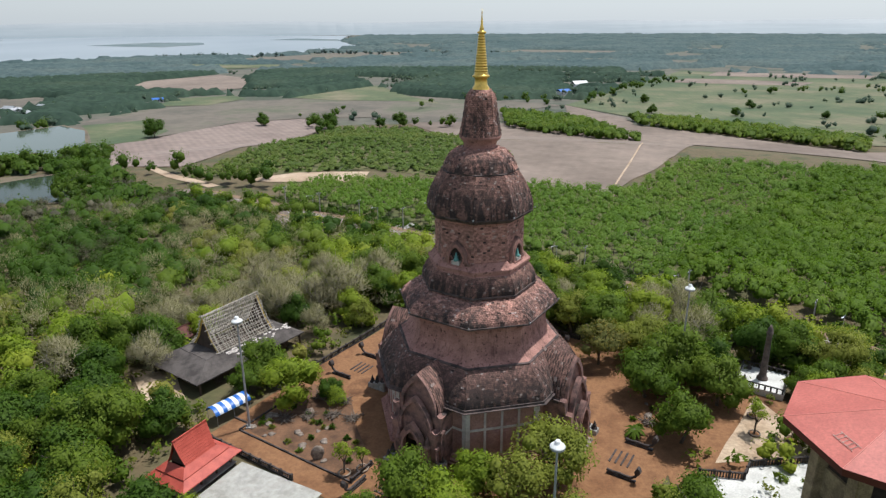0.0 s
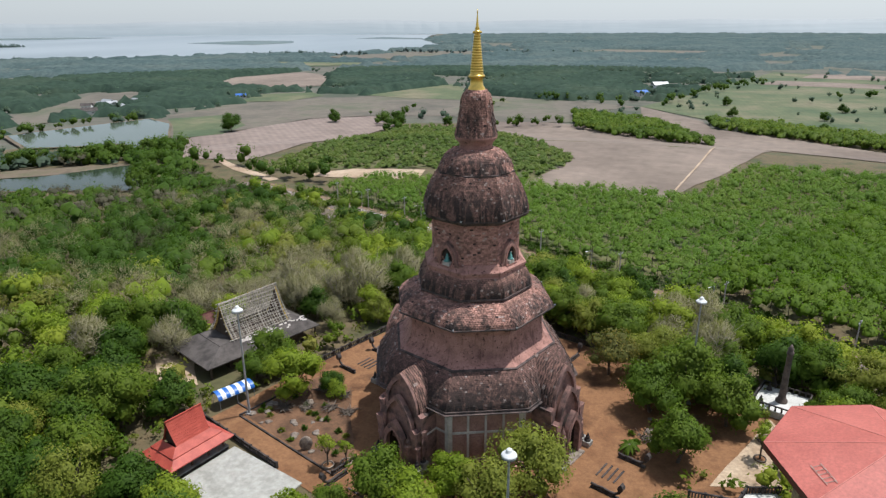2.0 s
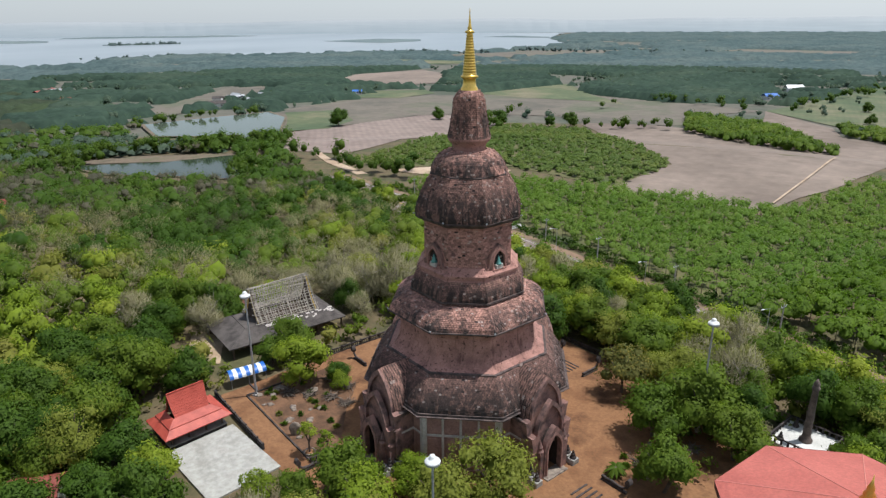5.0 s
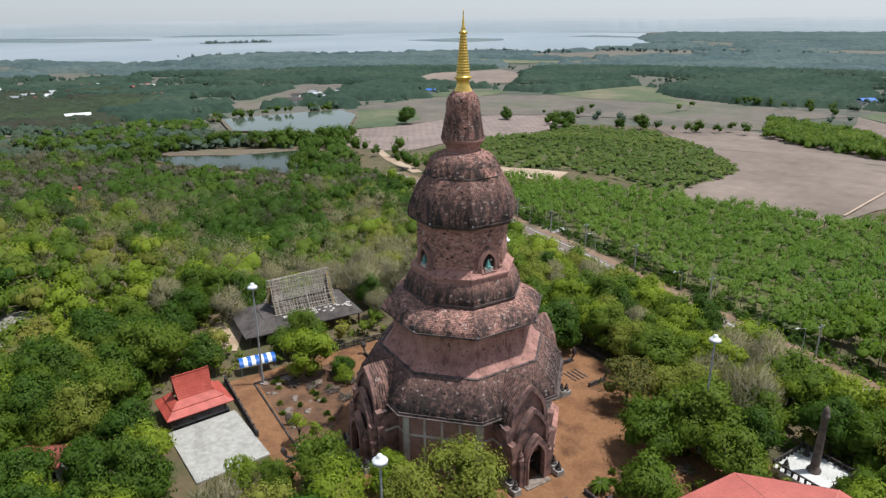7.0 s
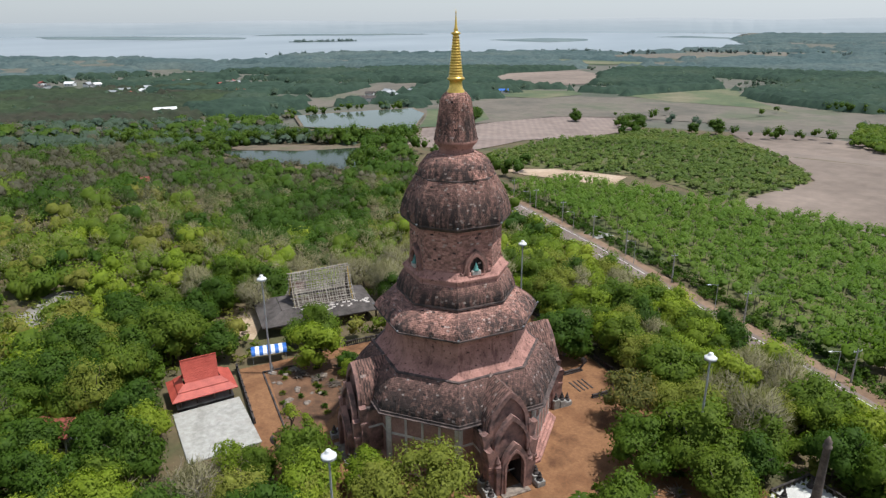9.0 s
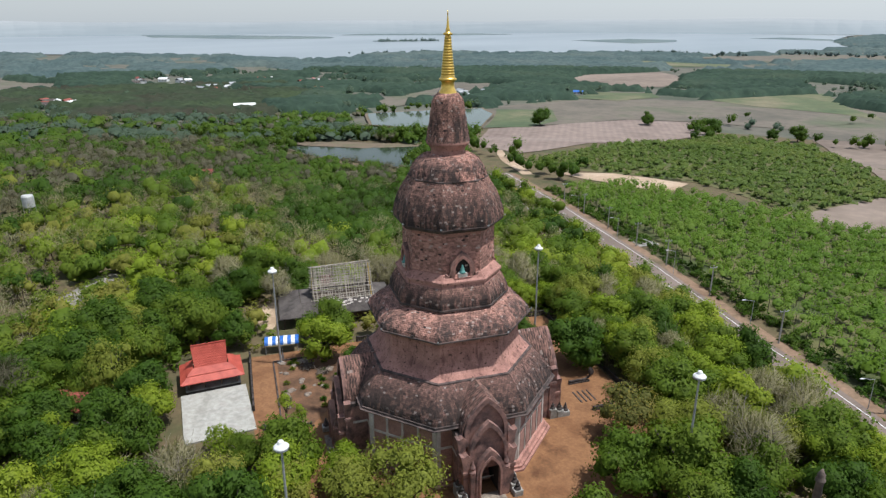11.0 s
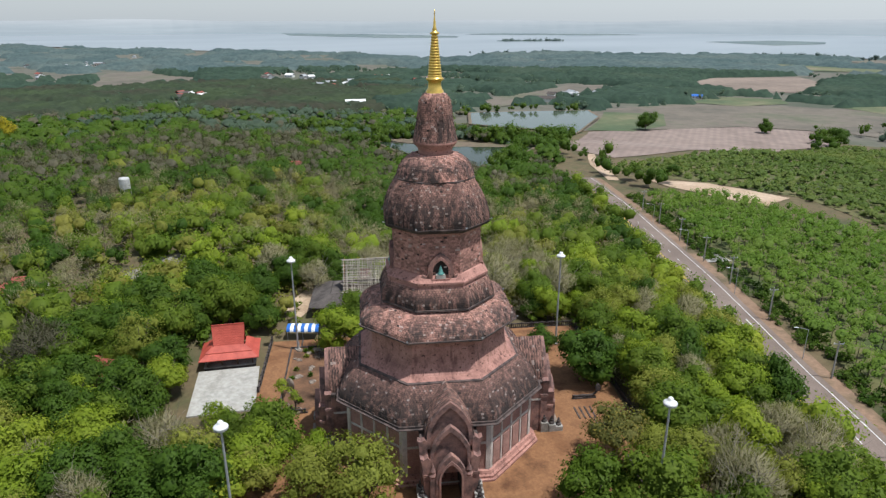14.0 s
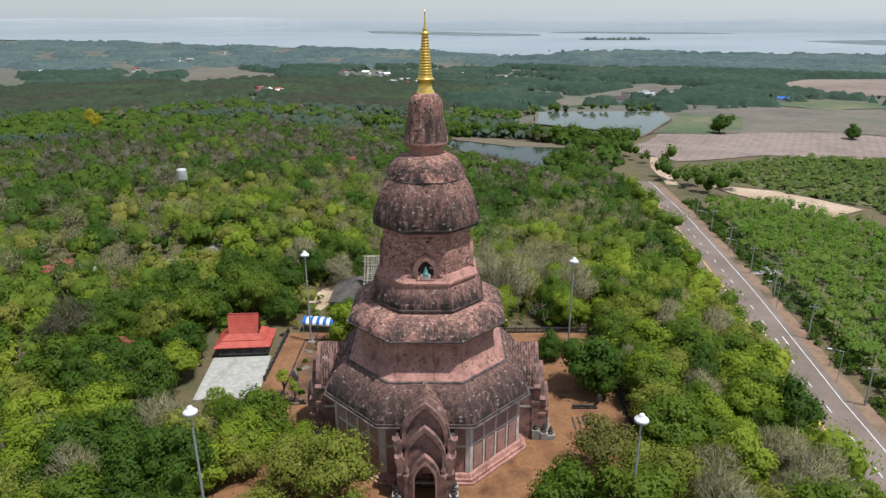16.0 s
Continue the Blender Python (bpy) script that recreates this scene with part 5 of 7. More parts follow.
for k in range(8):
    p = hexring(7.7, 0)[k]
    part("pillar", box(p.x - 0.9, p.y - 0.9, -0.3, p.x + 0.9, p.y + 0.9, 17.2, 0.1), M_OCHRE, tw, "stained ochre plaster pillar" if k == 0 else "")
    p0, p1 = hexring(7.55, 0)[k], hexring(7.55, 0)[(k + 1) % 8]
    d = p1 - p0
    m = Matrix.Translation(p0) @ Matrix.Rotation(math.atan2(d.y, d.x), 4, "Z")
    for z0, z1 in ((0.0, 5.5), (8.5, 12.5), (15.5, 17.2)):
        part("parapet", box(0.8, -0.2, z0, d.length - 0.8, 0.2, z1, 0.05, m), M_OCHRE, tw)
lad = part("ladder", rod((0, 0, 0), (3.0, 0, 0), 0.04), M_BAMBOO, tw, "thin wooden ladder lying on the roof")
p0, p1, p2 = hexring(12.6, 18.1)[3], hexring(12.6, 18.1)[4], Vector((0, 0, 21.2))
cen = p0 * 0.38 + p1 * 0.42 + p2 * 0.20
ex = (p1 - p0).normalized()
nz = (p1 - p0).cross(p2 - p0).normalized()
nz = nz if nz.z > 0 else -nz
lad.matrix_basis = Matrix.Translation(cen + nz * 0.12) @ Matrix((ex, nz.cross(ex), nz)).transposed().to_4x4()
part("ladder_rail", rod((0, 1.0, 0), (3.0, 1.0, 0), 0.04), M_BAMBOO, lad)
for i in range(5):
    part("rung", rod((0.3 + 0.6 * i, 0, 0), (0.3 + 0.6 * i, 1.0, 0), 0.03), M_BAMBOO, lad)
# white terrace at its foot
tagged(link("earth_path", drape(wavy([(28, -7), (44, 9), (52, 6), (56, -10), (58, -20), (40, -24), (26, -24)], 4, 0.6), 0.1, 100, 0.0), M_EARTH), "red earth path round a sandy bed", "path", kind="structure")
TER = [(31, -18), (37, -19), (39, -16.2), (54, -14.8), (62, -30), (50, -48), (34, -44), (28, -28)]
tagged(link("terrace", drape(TER, 0.42, 100, 0.0), M_TERRACE), "white tiled terrace at the foot of the tower", "terrace", kind="structure")
for a, b in zip(TER, TER[1:4]):
    wall_run("balustrade", a, b, "dark stone balustrade round the white terrace", "balustrade", 1.5)
bed = [(48.5, 3), (52, -13.5), (39, -14.6), (34.5, -15)]
tagged(link("sand_bed", drape(wavy(bed, 3, 0.3), 0.16, 100, 0.0), M_SAND), "pale sandy square bed with young trees", "bed", kind="structure")

# monument column on its white platform
mon = thing("monument", "tall dark carved column on a white platform with black railings", "monument", pose(51.5, 7.0, 1.0, 0, 0, -33))
part("platform", box(-4, -4, -2.0, 4, 4, 0.25, 0.05), M_TERRACE, mon, "white tiled platform")
part("column", lathe([(0.95, 0.2), (0.95, 0.6), (0.7, 0.8), (0.6, 1.4), (0.52, 5.0), (0.44, 9.0), (0.56, 9.2), (0.58, 9.5), (0.42, 9.7), (0.48, 10.1), (0.28, 10.5), (0.1, 10.9)], 14), M_COLUMN, mon, "dark carved column", True)
for s in (-1, 1):
    for t in (-1, 1):
        part("rail", box(-3.9, s * 3.8 - 0.12, 1.0, 3.9, s * 3.8 + 0.12, 1.2, 0.02), M_BLACK, mon) if t == 1 else part("rail", box(s * 3.8 - 0.12, -3.9, 1.0, s * 3.8 + 0.12, 3.9, 1.2, 0.02), M_BLACK, mon)
for i in range(9):
    for s in (-1, 1):
        part("baluster", box(-3.8 + 0.95 * i - 0.13, s * 3.8 - 0.13, 0.2, -3.8 + 0.95 * i + 0.13, s * 3.8 + 0.13, 1.05, 0.02), M_BLACK, mon)
        part("baluster", box(s * 3.8 - 0.13, -3.8 + 0.95 * i - 0.13, 0.2, s * 3.8 + 0.13, -3.8 + 0.95 * i + 0.13, 1.05, 0.02), M_BLACK, mon)
for s in (-1, 1):
    bm = seated_figure(0.9)
    bmesh.ops.translate(bm, verts=bm.verts[:], vec=(-2.6, s * 2.6, 0.25))
    part("guardian_figure", bm, M_BLACK, mon)

# stones, stumps and planters of the bed beside the pagoda
rnd = random.Random(9)
for i in range(26):
    u, v = rnd.uniform(-28, -10), rnd.uniform(-25, -16)
    if i > 17:
        u, v = rnd.uniform(22, 30), rnd.uniform(8, 22)
    x, y = uv(u, v)
    s = rnd.uniform(0.35, 0.8)
    ob = link("garden_stone", add_blob(bmesh.new(), (0, 0, 0), s, rnd.uniform(0.35, 0.6), i, 0.3), M_STONE, True)
    ob.matrix_basis = pose(x, y, 0.12)
    tagged(ob, "rounded pale garden stone lying on the earth", "stone", group="garden stones")
slabst = link("standing_slab", add_blob(bmesh.new(), (0, 0, 1.1), 1.3, 1.0, 77, 0.15), M_STONE, True)
slabst.matrix_basis = pose(-24.5, -13.5, 0.0, 0, 0, 20) @ Matrix.Diagonal((0.8, 0.25, 1.0, 1))
tagged(slabst, "upright pale stone slab in the planted bed", "stone")
for i, (u, v) in enumerate(((-25, -20), (-15.5, -14), (-24.5, -12), (-20, -11), (27, 17), (28.5, 13), (-19, -15), (-22, -17.5), (26, 11), (29, 20))):
    x, y = uv(u, v)
    bm = bmesh.new()
    r2 = random.Random(i)
    for k in range(60):
        a = r2.uniform(0, 6.28)
        L = r2.uniform(0.6, 1.7)
        x0, y0 = r2.uniform(-0.7, 0.7), r2.uniform(-0.7, 0.7)
        add_rod(bm, (x0, y0, 0.02 + r2.uniform(0, 0.4)), (x0 + math.cos(a) * L, y0 + math.sin(a) * L, r2.uniform(0.1, 0.9)), r2.uniform(0.05, 0.13), 0.03, 5)
    ob = link("driftwood", bm, M_BARK)
    ob.matrix_basis = pose(x, y, 0.1)
    tagged(ob, "heap of dark weathered roots and driftwood", "driftwood", group="driftwood heaps")


def planter(x, y, r=0.9):
    p = thing("planter", "round stone planter ring with earth", "planter", pose(x, y, 0.1), group="round planters")
    part("ring", lathe([(r, -0.1), (r + 0.05, 0.35), (r - 0.1, 0.4), (r - 0.16, 0.22), (0.01, 0.2)], 14), M_STONE, p)
    part("soil", lathe([(r - 0.14, 0.2), (r * 0.5, 0.3), (0.02, 0.33)], 14), M_EARTH, p)


for x, y in ((43.5, -8), (45.5, -3), (48.5, -9.5), (-20, -17), (-17.5, -16)):
    planter(x, y)

patch("clearing", [(-110, -5), (-96, -2), (-87, -10), (-88, -24), (-97, -28), (-104, -14)], M_GRAVEL, "grey gravel clearing in the wood", "clearing", 0.15, 20, 5, 1.5)
patch("clearing", [(-64, 12), (-55, 0), (-50, 2), (-56, 12)], M_SAND, "pale dusty clearing beside the hall", "clearing", 0.15, 20, 4, 1.0)

patch("planted_bed", [uv(-28.6, -25.6), uv(-6, -25.6), uv(-6, -21), uv(-13, -15.5), uv(-20, -9), uv(-28.6, -9)], M_BED, "dusty brown soil of a planted bed", "bed", 0.09, 4, 3, 0.4)
for i in range(30):
    rr = random.Random(200 + i)
    u, v = (rr.uniform(-28, -8), rr.uniform(-25, -15)) if i < 18 else (rr.uniform(23, 30), rr.uniform(7, 26))
    x, y = uv(u, v)
    ob = link("small_shrub", bmesh.new(), M_BARK)
    bm = bmesh.new()
    for k in range(70):
        a, e, L = rr.uniform(0, 6.28), rr.uniform(0.2, 1.4), rr.uniform(0.35, 0.85)
        d = Vector((math.cos(a) * math.cos(e), math.sin(a) * math.cos(e), math.sin(e)))
        p, w = d * L, Vector((-math.sin(a), math.cos(a), 0)) * 0.12
        q = [bm.verts.new(t) for t in (d * L * 0.3 - w * 0.4, p * 0.75 + w, p * 1.15 - Vector((0, 0, 0.12)), p * 0.75 - w)]
        bm.faces.new(q)
    bm.to_mesh(ob.data)
    bm.free()
    ob.data.materials.clear()
    ob.data.materials.append((L_MID, L_OLIVE, L_DARK)[i % 3])
    ob.matrix_basis = pose(x, y, 0.08) @ Matrix.Diagonal((1.0, 1.0, rr.uniform(0.8, 1.3), 1))
    tagged(ob, ("green", "olive", "dark green")[i % 3] + " low leafy shrub growing on bare earth", "shrub", group="shrubs of the courtyard beds")

# ---- trees ----


def leaf_cloud(centers, normals, size, rs, flat=0.42):
    """Three-cornered leaf sprays facing roughly along the normals: corners, and soft normals for the shading."""
    n = len(centers)
    nr = normals + rs.normal(0, flat, (n, 3))
    nr /= np.linalg.norm(nr, axis=1)[:, None] + 1e-9
    t = np.cross(nr, rs.normal(0, 1, (n, 3)))
    t /= np.linalg.norm(t, axis=1)[:, None] + 1e-9
    b = np.cross(nr, t)
    s = size * rs.uniform(0.55, 1.3, (n, 1))
    v = np.stack([centers - t * s - b * s * 0.35, centers + t * s * 0.9 - b * s * 0.2, centers + b * s * 0.85 + t * s * 0.15 - nr * s * 0.2], 1)
    return v.reshape(-1, 3), np.repeat(normals * 0.75 + nr * 0.25, 3, axis=0)


def twig_cloud(centers, normals, size, rs):
    """Thin twigs that point outwards and up."""
    n = len(centers)
    d = normals + rs.normal(0, 0.55, (n, 3)) + np.array((0, 0, 0.35))
    d /= np.linalg.norm(d, axis=1)[:, None] + 1e-9
    t = np.cross(d, normals + rs.normal(0, 0.6, (n, 3)))
    t /= np.linalg.norm(t, axis=1)[:, None] + 1e-9
    s = size * rs.uniform(0.6, 1.4, (n, 1))
    v = np.stack([centers - d * s * 1.9 - t * s * 0.17, centers - d * s * 1.9 + t * s * 0.17, centers + d * s * 1.9], 1)
    g = np.cross(v[:, 1] - v[:, 0], v[:, 2] - v[:, 0])
    turn_round = (g * normals).sum(1) < 0
    v[turn_round] = v[turn_round][:, [1, 0, 2]]
    return v.reshape(-1, 3), np.repeat(normals, 3, axis=0)


def crown_points(n, rs, lobes, shell=0.55):
    """Points and normals in the outer part of some overlapping lobes (x, y, z, r, flatten)."""
    lob = np.array(lobes)
    w = lob[:, 3] ** 2
    pick = rs.choice(len(lob), n, p=w / w.sum())
    d = rs.normal(0, 1, (n, 3))
    d[:, 2] = np.where(rs.rand(n) < 0.75, np.abs(d[:, 2]), d[:, 2])
    d /= np.linalg.norm(d, axis=1)[:, None]
    r = lob[pick, 3:4] * (shell + (1 - shell) * rs.rand(n, 1) ** 0.6) * (1 + 0.12 * rs.normal(0, 1, (n, 1)))
    p = lob[pick, :3] + d * r * np.stack([np.ones(n), np.ones(n), lob[pick, 4]], 1)
    nrm = d.copy()
    nrm[:, 2] += 0.3
    return p, nrm / np.linalg.norm(nrm, axis=1)[:, None]


def tree_lobes(rs, R, H, k, flat=0.75):
    """Lobes of a crown of radius R whose middle lies at height H."""
    out = [(0, 0, H, R * 0.62, flat)]
    for i in range(k):
        a = 2 * math.pi * (i + rs.uniform(-0.3, 0.3)) / k
        q = R * rs.uniform(0.4, 0.68)
        out.append((q * math.cos(a), q * math.sin(a), H + R * rs.uniform(-0.62, 0.3), R * rs.uniform(0.34, 0.52), flat))
    out.append((R * rs.uniform(-0.2, 0.2), R * rs.uniform(-0.2, 0.2), H + R * 0.42, R * 0.42, flat))
    return out


def mesh_from(name, verts, mat, k=3, tone=None, soft=None):
    """A mesh of separate faces with k corners each; soft: shading normals of the corners."""
    nf = len(verts) // k
    me = bpy.data.meshes.new(name)
    me.vertices.add(len(verts))
    me.vertices.foreach_set("co", verts.astype(np.float32).ravel())
    me.loops.add(nf * k)
    me.loops.foreach_set("vertex_index", np.arange(nf * k, dtype=np.int32))
    me.polygons.add(nf)
    me.polygons.foreach_set("loop_start", np.arange(0, nf * k, k, dtype=np.int32))
    me.polygons.foreach_set("loop_total", np.full(nf, k, dtype=np.int32))
    me.update(calc_edges=True)
    if tone is not None:
        me.attributes.new("tone", "FLOAT", "FACE").data.foreach_set("value", tone.astype(np.float32))
    if soft is not None:
        soft = soft / (np.linalg.norm(soft, axis=1)[:, None] + 1e-9)
        me.attributes.new("custom_normal", "FLOAT_VECTOR", "POINT").data.foreach_set("vector", soft.astype(np.float32).ravel())
    me.materials.append(mat)
    return me


GOLD_R = (1 + 5 ** 0.5) / 2
ICO = np.array([(-1, GOLD_R, 0), (1, GOLD_R, 0), (-1, -GOLD_R, 0), (1, -GOLD_R, 0), (0, -1, GOLD_R), (0, 1, GOLD_R), (0, -1, -GOLD_R), (0, 1, -GOLD_R),
                (GOLD_R, 0, -1), (GOLD_R, 0, 1), (-GOLD_R, 0, -1), (-GOLD_R, 0, 1)]) / math.hypot(1, GOLD_R)
ICO_FACES = np.array([(0, 11, 5), (0, 5, 1), (0, 1, 7), (0, 7, 10), (0, 10, 11), (1, 5, 9), (5, 11, 4), (11, 10, 2), (10, 7, 6), (7, 1, 8),
                      (3, 9, 4), (3, 4, 2), (3, 2, 6), (3, 6, 8), (3, 8, 9), (4, 9, 5), (2, 4, 11), (6, 2, 10), (8, 6, 7), (9, 8, 1)])


def inner_clumps(c, r, flat, rs):
    """Dense uneven foliage inside the leaf shell, one clump at each centre; corners and soft normals."""
    m = len(c)
    v = ICO[None] * (r[:, None, None] * rs.uniform(0.8, 1.12, (m, 12, 1)))
    v[:, :, 2] *= flat
    nr = np.broadcast_to(ICO[None] + np.array((0, 0, 0.15)), v.shape)
    return (v + c[:, None, :])[:, ICO_FACES].reshape(-1, 3), nr[:, ICO_FACES].reshape(-1, 3)


def limbs(rs, R, H, bare=False):
    bm = bmesh.new()
    r0 = (0.05 * R + 0.05) * (0.8 if bare else 1.0)
    add_rod(bm, (0, 0, -0.6), (0.1 * R * rs.normal(), 0.1 * R * rs.normal(), H * 0.55), r0, r0 * 0.7, 7)
    n = 12 if bare else 6
    for i in range(n):
        a = 2 * math.pi * i / n + rs.uniform(-0.4, 0.4)
        z = H * rs.uniform(0.35, 0.6)
        e = np.array((math.cos(a) * R * rs.uniform(0.45, 0.75), math.sin(a) * R * rs.uniform(0.45, 0.75), H + R * rs.uniform(-0.2, 0.45)))
        add_rod(bm, (0, 0, z), tuple(e), r0 * 0.5, r0 * 0.16, 5)
        if bare:
            for k in range(5):
                g = e * rs.uniform(0.5, 1.0)
                g[2] = z + (e[2] - z) * rs.uniform(0.5, 1.0)
                add_rod(bm, tuple(g), tuple(g + rs.normal(0, 0.28 * R, 3) + np.array((0, 0, 0.25 * R))), r0 * 0.14, r0 * 0.05, 4)
    return bm


TEMPLATES = {}


def tree_template(kind, var, sparse=False):
    """Meshes of one sort of tree; sparse: fewer, larger leaves, for trees the view never comes near."""
    key = (kind, var, sparse)
    if key in TEMPLATES:
        return TEMPLATES[key]
    rs = np.random.RandomState(100 + var * 17 + sum(map(ord, kind)))
    spec = {"broad": (L_MID, 4.3, 4.7, 3500, 0.225, 11), "bright": (L_BRIGHT, 4.1, 4.7, 3500, 0.22, 11), "dark": (L_DARK, 4.3, 4.5, 3600, 0.23, 12),
            "wispy": (L_WISPY, 4.0, 4.6, 3700, 0.155, 13), "bush": (L_BRIGHT, 1.8, 1.5, 2000, 0.13, 5), "bare": (L_BARE, 4.2, 4.8, 3200, 0.26, 11), "young": (L_BRIGHT, 1.3, 3.0, 500, 0.14, 4),
            "flowering": (L_FLOWER, 3.9, 5.0, 3300, 0.18, 11), "brown": (L_BROWN, 4.4, 5.2, 2600, 0.24, 10), "golden": (L_GOLDEN, 3.6, 4.8, 2600, 0.24, 10)}[kind]
    mat, R, H, n, size, k = spec
    if sparse:
        n, size = n // 4, size * 1.9
    lobes = tree_lobes(rs, R, H, k, 0.85 if kind != "bush" else 0.95)
    p, nr = crown_points(n, rs, lobes, 0.62 if kind != "bush" else 0.8)
    out = (p - np.array((0, 0, H - 0.5 * R))) / R
    nr = nr * 0.65 + out * 0.45
    nr /= np.linalg.norm(nr, axis=1)[:, None]
    leaves, soft = twig_cloud(p, nr, size, rs) if kind in ("bare", "brown") else leaf_cloud(p, nr, size, rs)
    tone = np.clip(rs.normal(0.5, 0.3 if kind == "flowering" else 0.13, n), 0, 1)
    if kind in ("broad", "bright", "dark", "wispy", "flowering"):
        lob = np.array(lobes)
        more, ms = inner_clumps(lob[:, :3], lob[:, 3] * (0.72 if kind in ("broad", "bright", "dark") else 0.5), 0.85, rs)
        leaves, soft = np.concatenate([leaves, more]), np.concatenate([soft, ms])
        # inner clumps are coloured darker than the leaf shell
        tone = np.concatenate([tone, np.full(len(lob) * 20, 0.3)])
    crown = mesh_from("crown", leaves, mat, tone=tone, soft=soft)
    bm = limbs(rs, R, H, kind in ("bare", "brown"))
    trunk = bpy.data.meshes.new("trunk")
    bm.to_mesh(trunk)
    bm.free()
    trunk.materials.append(M_BARK if kind != "bare" else M_WOOD)
    TEMPLATES[key] = (crown, trunk)
    return TEMPLATES[key]


TREE_LABEL = {"broad": ("green broad-crowned tree", "tree"), "bright": ("fresh light green tree", "tree"), "dark": ("dense dark green tree", "tree"),
              "wispy": ("feathery olive-green tree", "tree"), "bush": ("round clipped green bush", "bush"), "bare": ("bare grey-brown leafless tree", "tree"), "young": ("slender young tree with a small crown", "tree"),
              "flowering": ("olive tree with small yellow flowers", "tree"), "brown": ("dry brown twiggy tree", "tree"), "golden": ("tree covered in bright yellow blossom", "tree")}


def plant(kind, x, y, scale=1.0, var=0, z=None, tall=1.0, where="on the wooded hill"):
    crown, trunk = tree_template(kind, var, 0.5 * x - 0.87 * y > 54)
    t = thing("bush" if kind == "bush" else "tree", TREE_LABEL[kind][0] + " " + where, TREE_LABEL[kind][1], group="trees near the pagoda")
    t.matrix_basis = pose(x, y, hz(x, y) if z is None else z, 0, 0, (x * 37 + y * 91) % 360) @ Matrix.Diagonal((scale, scale, scale * tall, 1))
    for nm, me in (("trunk", trunk), ("crown", crown)):
        o = new(nm, me)
        o.parent = t
    return t


# trees that stand singly round the courtyard
SINGLE = [
    ("broad", -10, -24, 1.15), ("bright", -1, -21.5, 0.85), ("wispy", 4, -24.5, 1.2), ("wispy", 10, -20.5, 1.45), ("broad", 31, -10, 1.15), ("bush", 25, -25, 1.5),
    ("young", -20, -17, 1.5), ("bright", -31, 1, 1.25), ("dark", -25, 3, 0.55), ("broad", -40, 5, 0.75), ("bush", -22, -28, 1.4), ("broad", 27, 25, 1.3), ("broad", 36, 7.5, 1.5),
    ("broad", 41, 0.5, 1.25), ("wispy", 30, 16, 1.2), ("bare", -60, 12, 1.1), ("bare", -73, 7, 1.2), ("bare", -28, 40, 1.5), ("broad", 57, 2, 0.8), ("broad", -16, -27.5, 0.7),
    ("bright", -6, -28, 1.15), ("dark", -17, -42, 1.3), ("dark", 7, 29.5, 1.5), ("flowering", 24, 14.5, 1.2), ("broad", 29.5, 3, 1.15), ("bright", -29, 55, 1.2), ("bright", 37, 28, 1.2),
    ("young", 43.5, -8, 1.5), ("young", 45.5, -3, 1.0), ("young", -17.5, -16, 1.1), ("young", 48.5, -9.5, 0.8), ("bright", -4, -33, 0.95), ("wispy", 10, -31, 1.0), ("broad", 62, 20, 1.0), ("broad", 60, 3, 0.9),
    ("bush", -24, 1.5, 1.2), ("dark", -5.5, 31, 0.8), ("bright", 14, 36, 1.15), ("wispy", 34, 18, 1.25), ("dark", 43, 9, 1.1),
    ("brown", -59, -46, 1.4), ("broad", 16, 57, 1.2), ("broad", 28, 47, 1.25), ("bare", 38.5, 35, 1.2), ("broad", 49, 38, 1.0), ("dark", -35, -44, 1.1), ("wispy", -4, -29.5, 1.0), ("bright", 6, 45, 1.15),
]
for i, (kind, x, y, s) in enumerate(SINGLE):
    plant(kind, x, y, s * (1.0 + 0.06 * math.sin(i * 7.1)), i % 3, where="beside the courtyard")

plant("golden", -393, -8, 1.5, 0, tall=1.3, where="rising above the dry wood")

# keep-out places
BUILT = [(46.5, -32.8, 14), (-41.3, -1.6, 4.5), (43.2, -29, 12), (51.5, 7, 5.5), (-37, -5.3, 2.5), (44, -3, 9), (38, -10, 8), (33, -18, 6)]
PLOTS = [(-41.4, -17.2, 62, -5.8, 6.0, -16.5, 5.0), (-46.4, 19.0, 55, -15.0, 12.0, -8.8, 8.8), (-24.0, -29.5, 62, -6.0, 5.5, -4.0, 4.0)]
OPEN_SPOTS = [(-100, -11, 6), (-94, -19, 5), (-60, 4, 5)]
KEEP = [[(-290, 174), (-250, 150), (-195, 156), (-155, 165), (-150, 185), (-188, 240)], [(-345, 290), (-300, 285), (-230, 280), (-225, 310), (-290, 440), (-390, 360)]]
FIELDS = [BANK, BROWN, PLOUGH, SANDP, POND_A, POND_B, LAKE] + [f[1] for f in BIG_FIELDS]


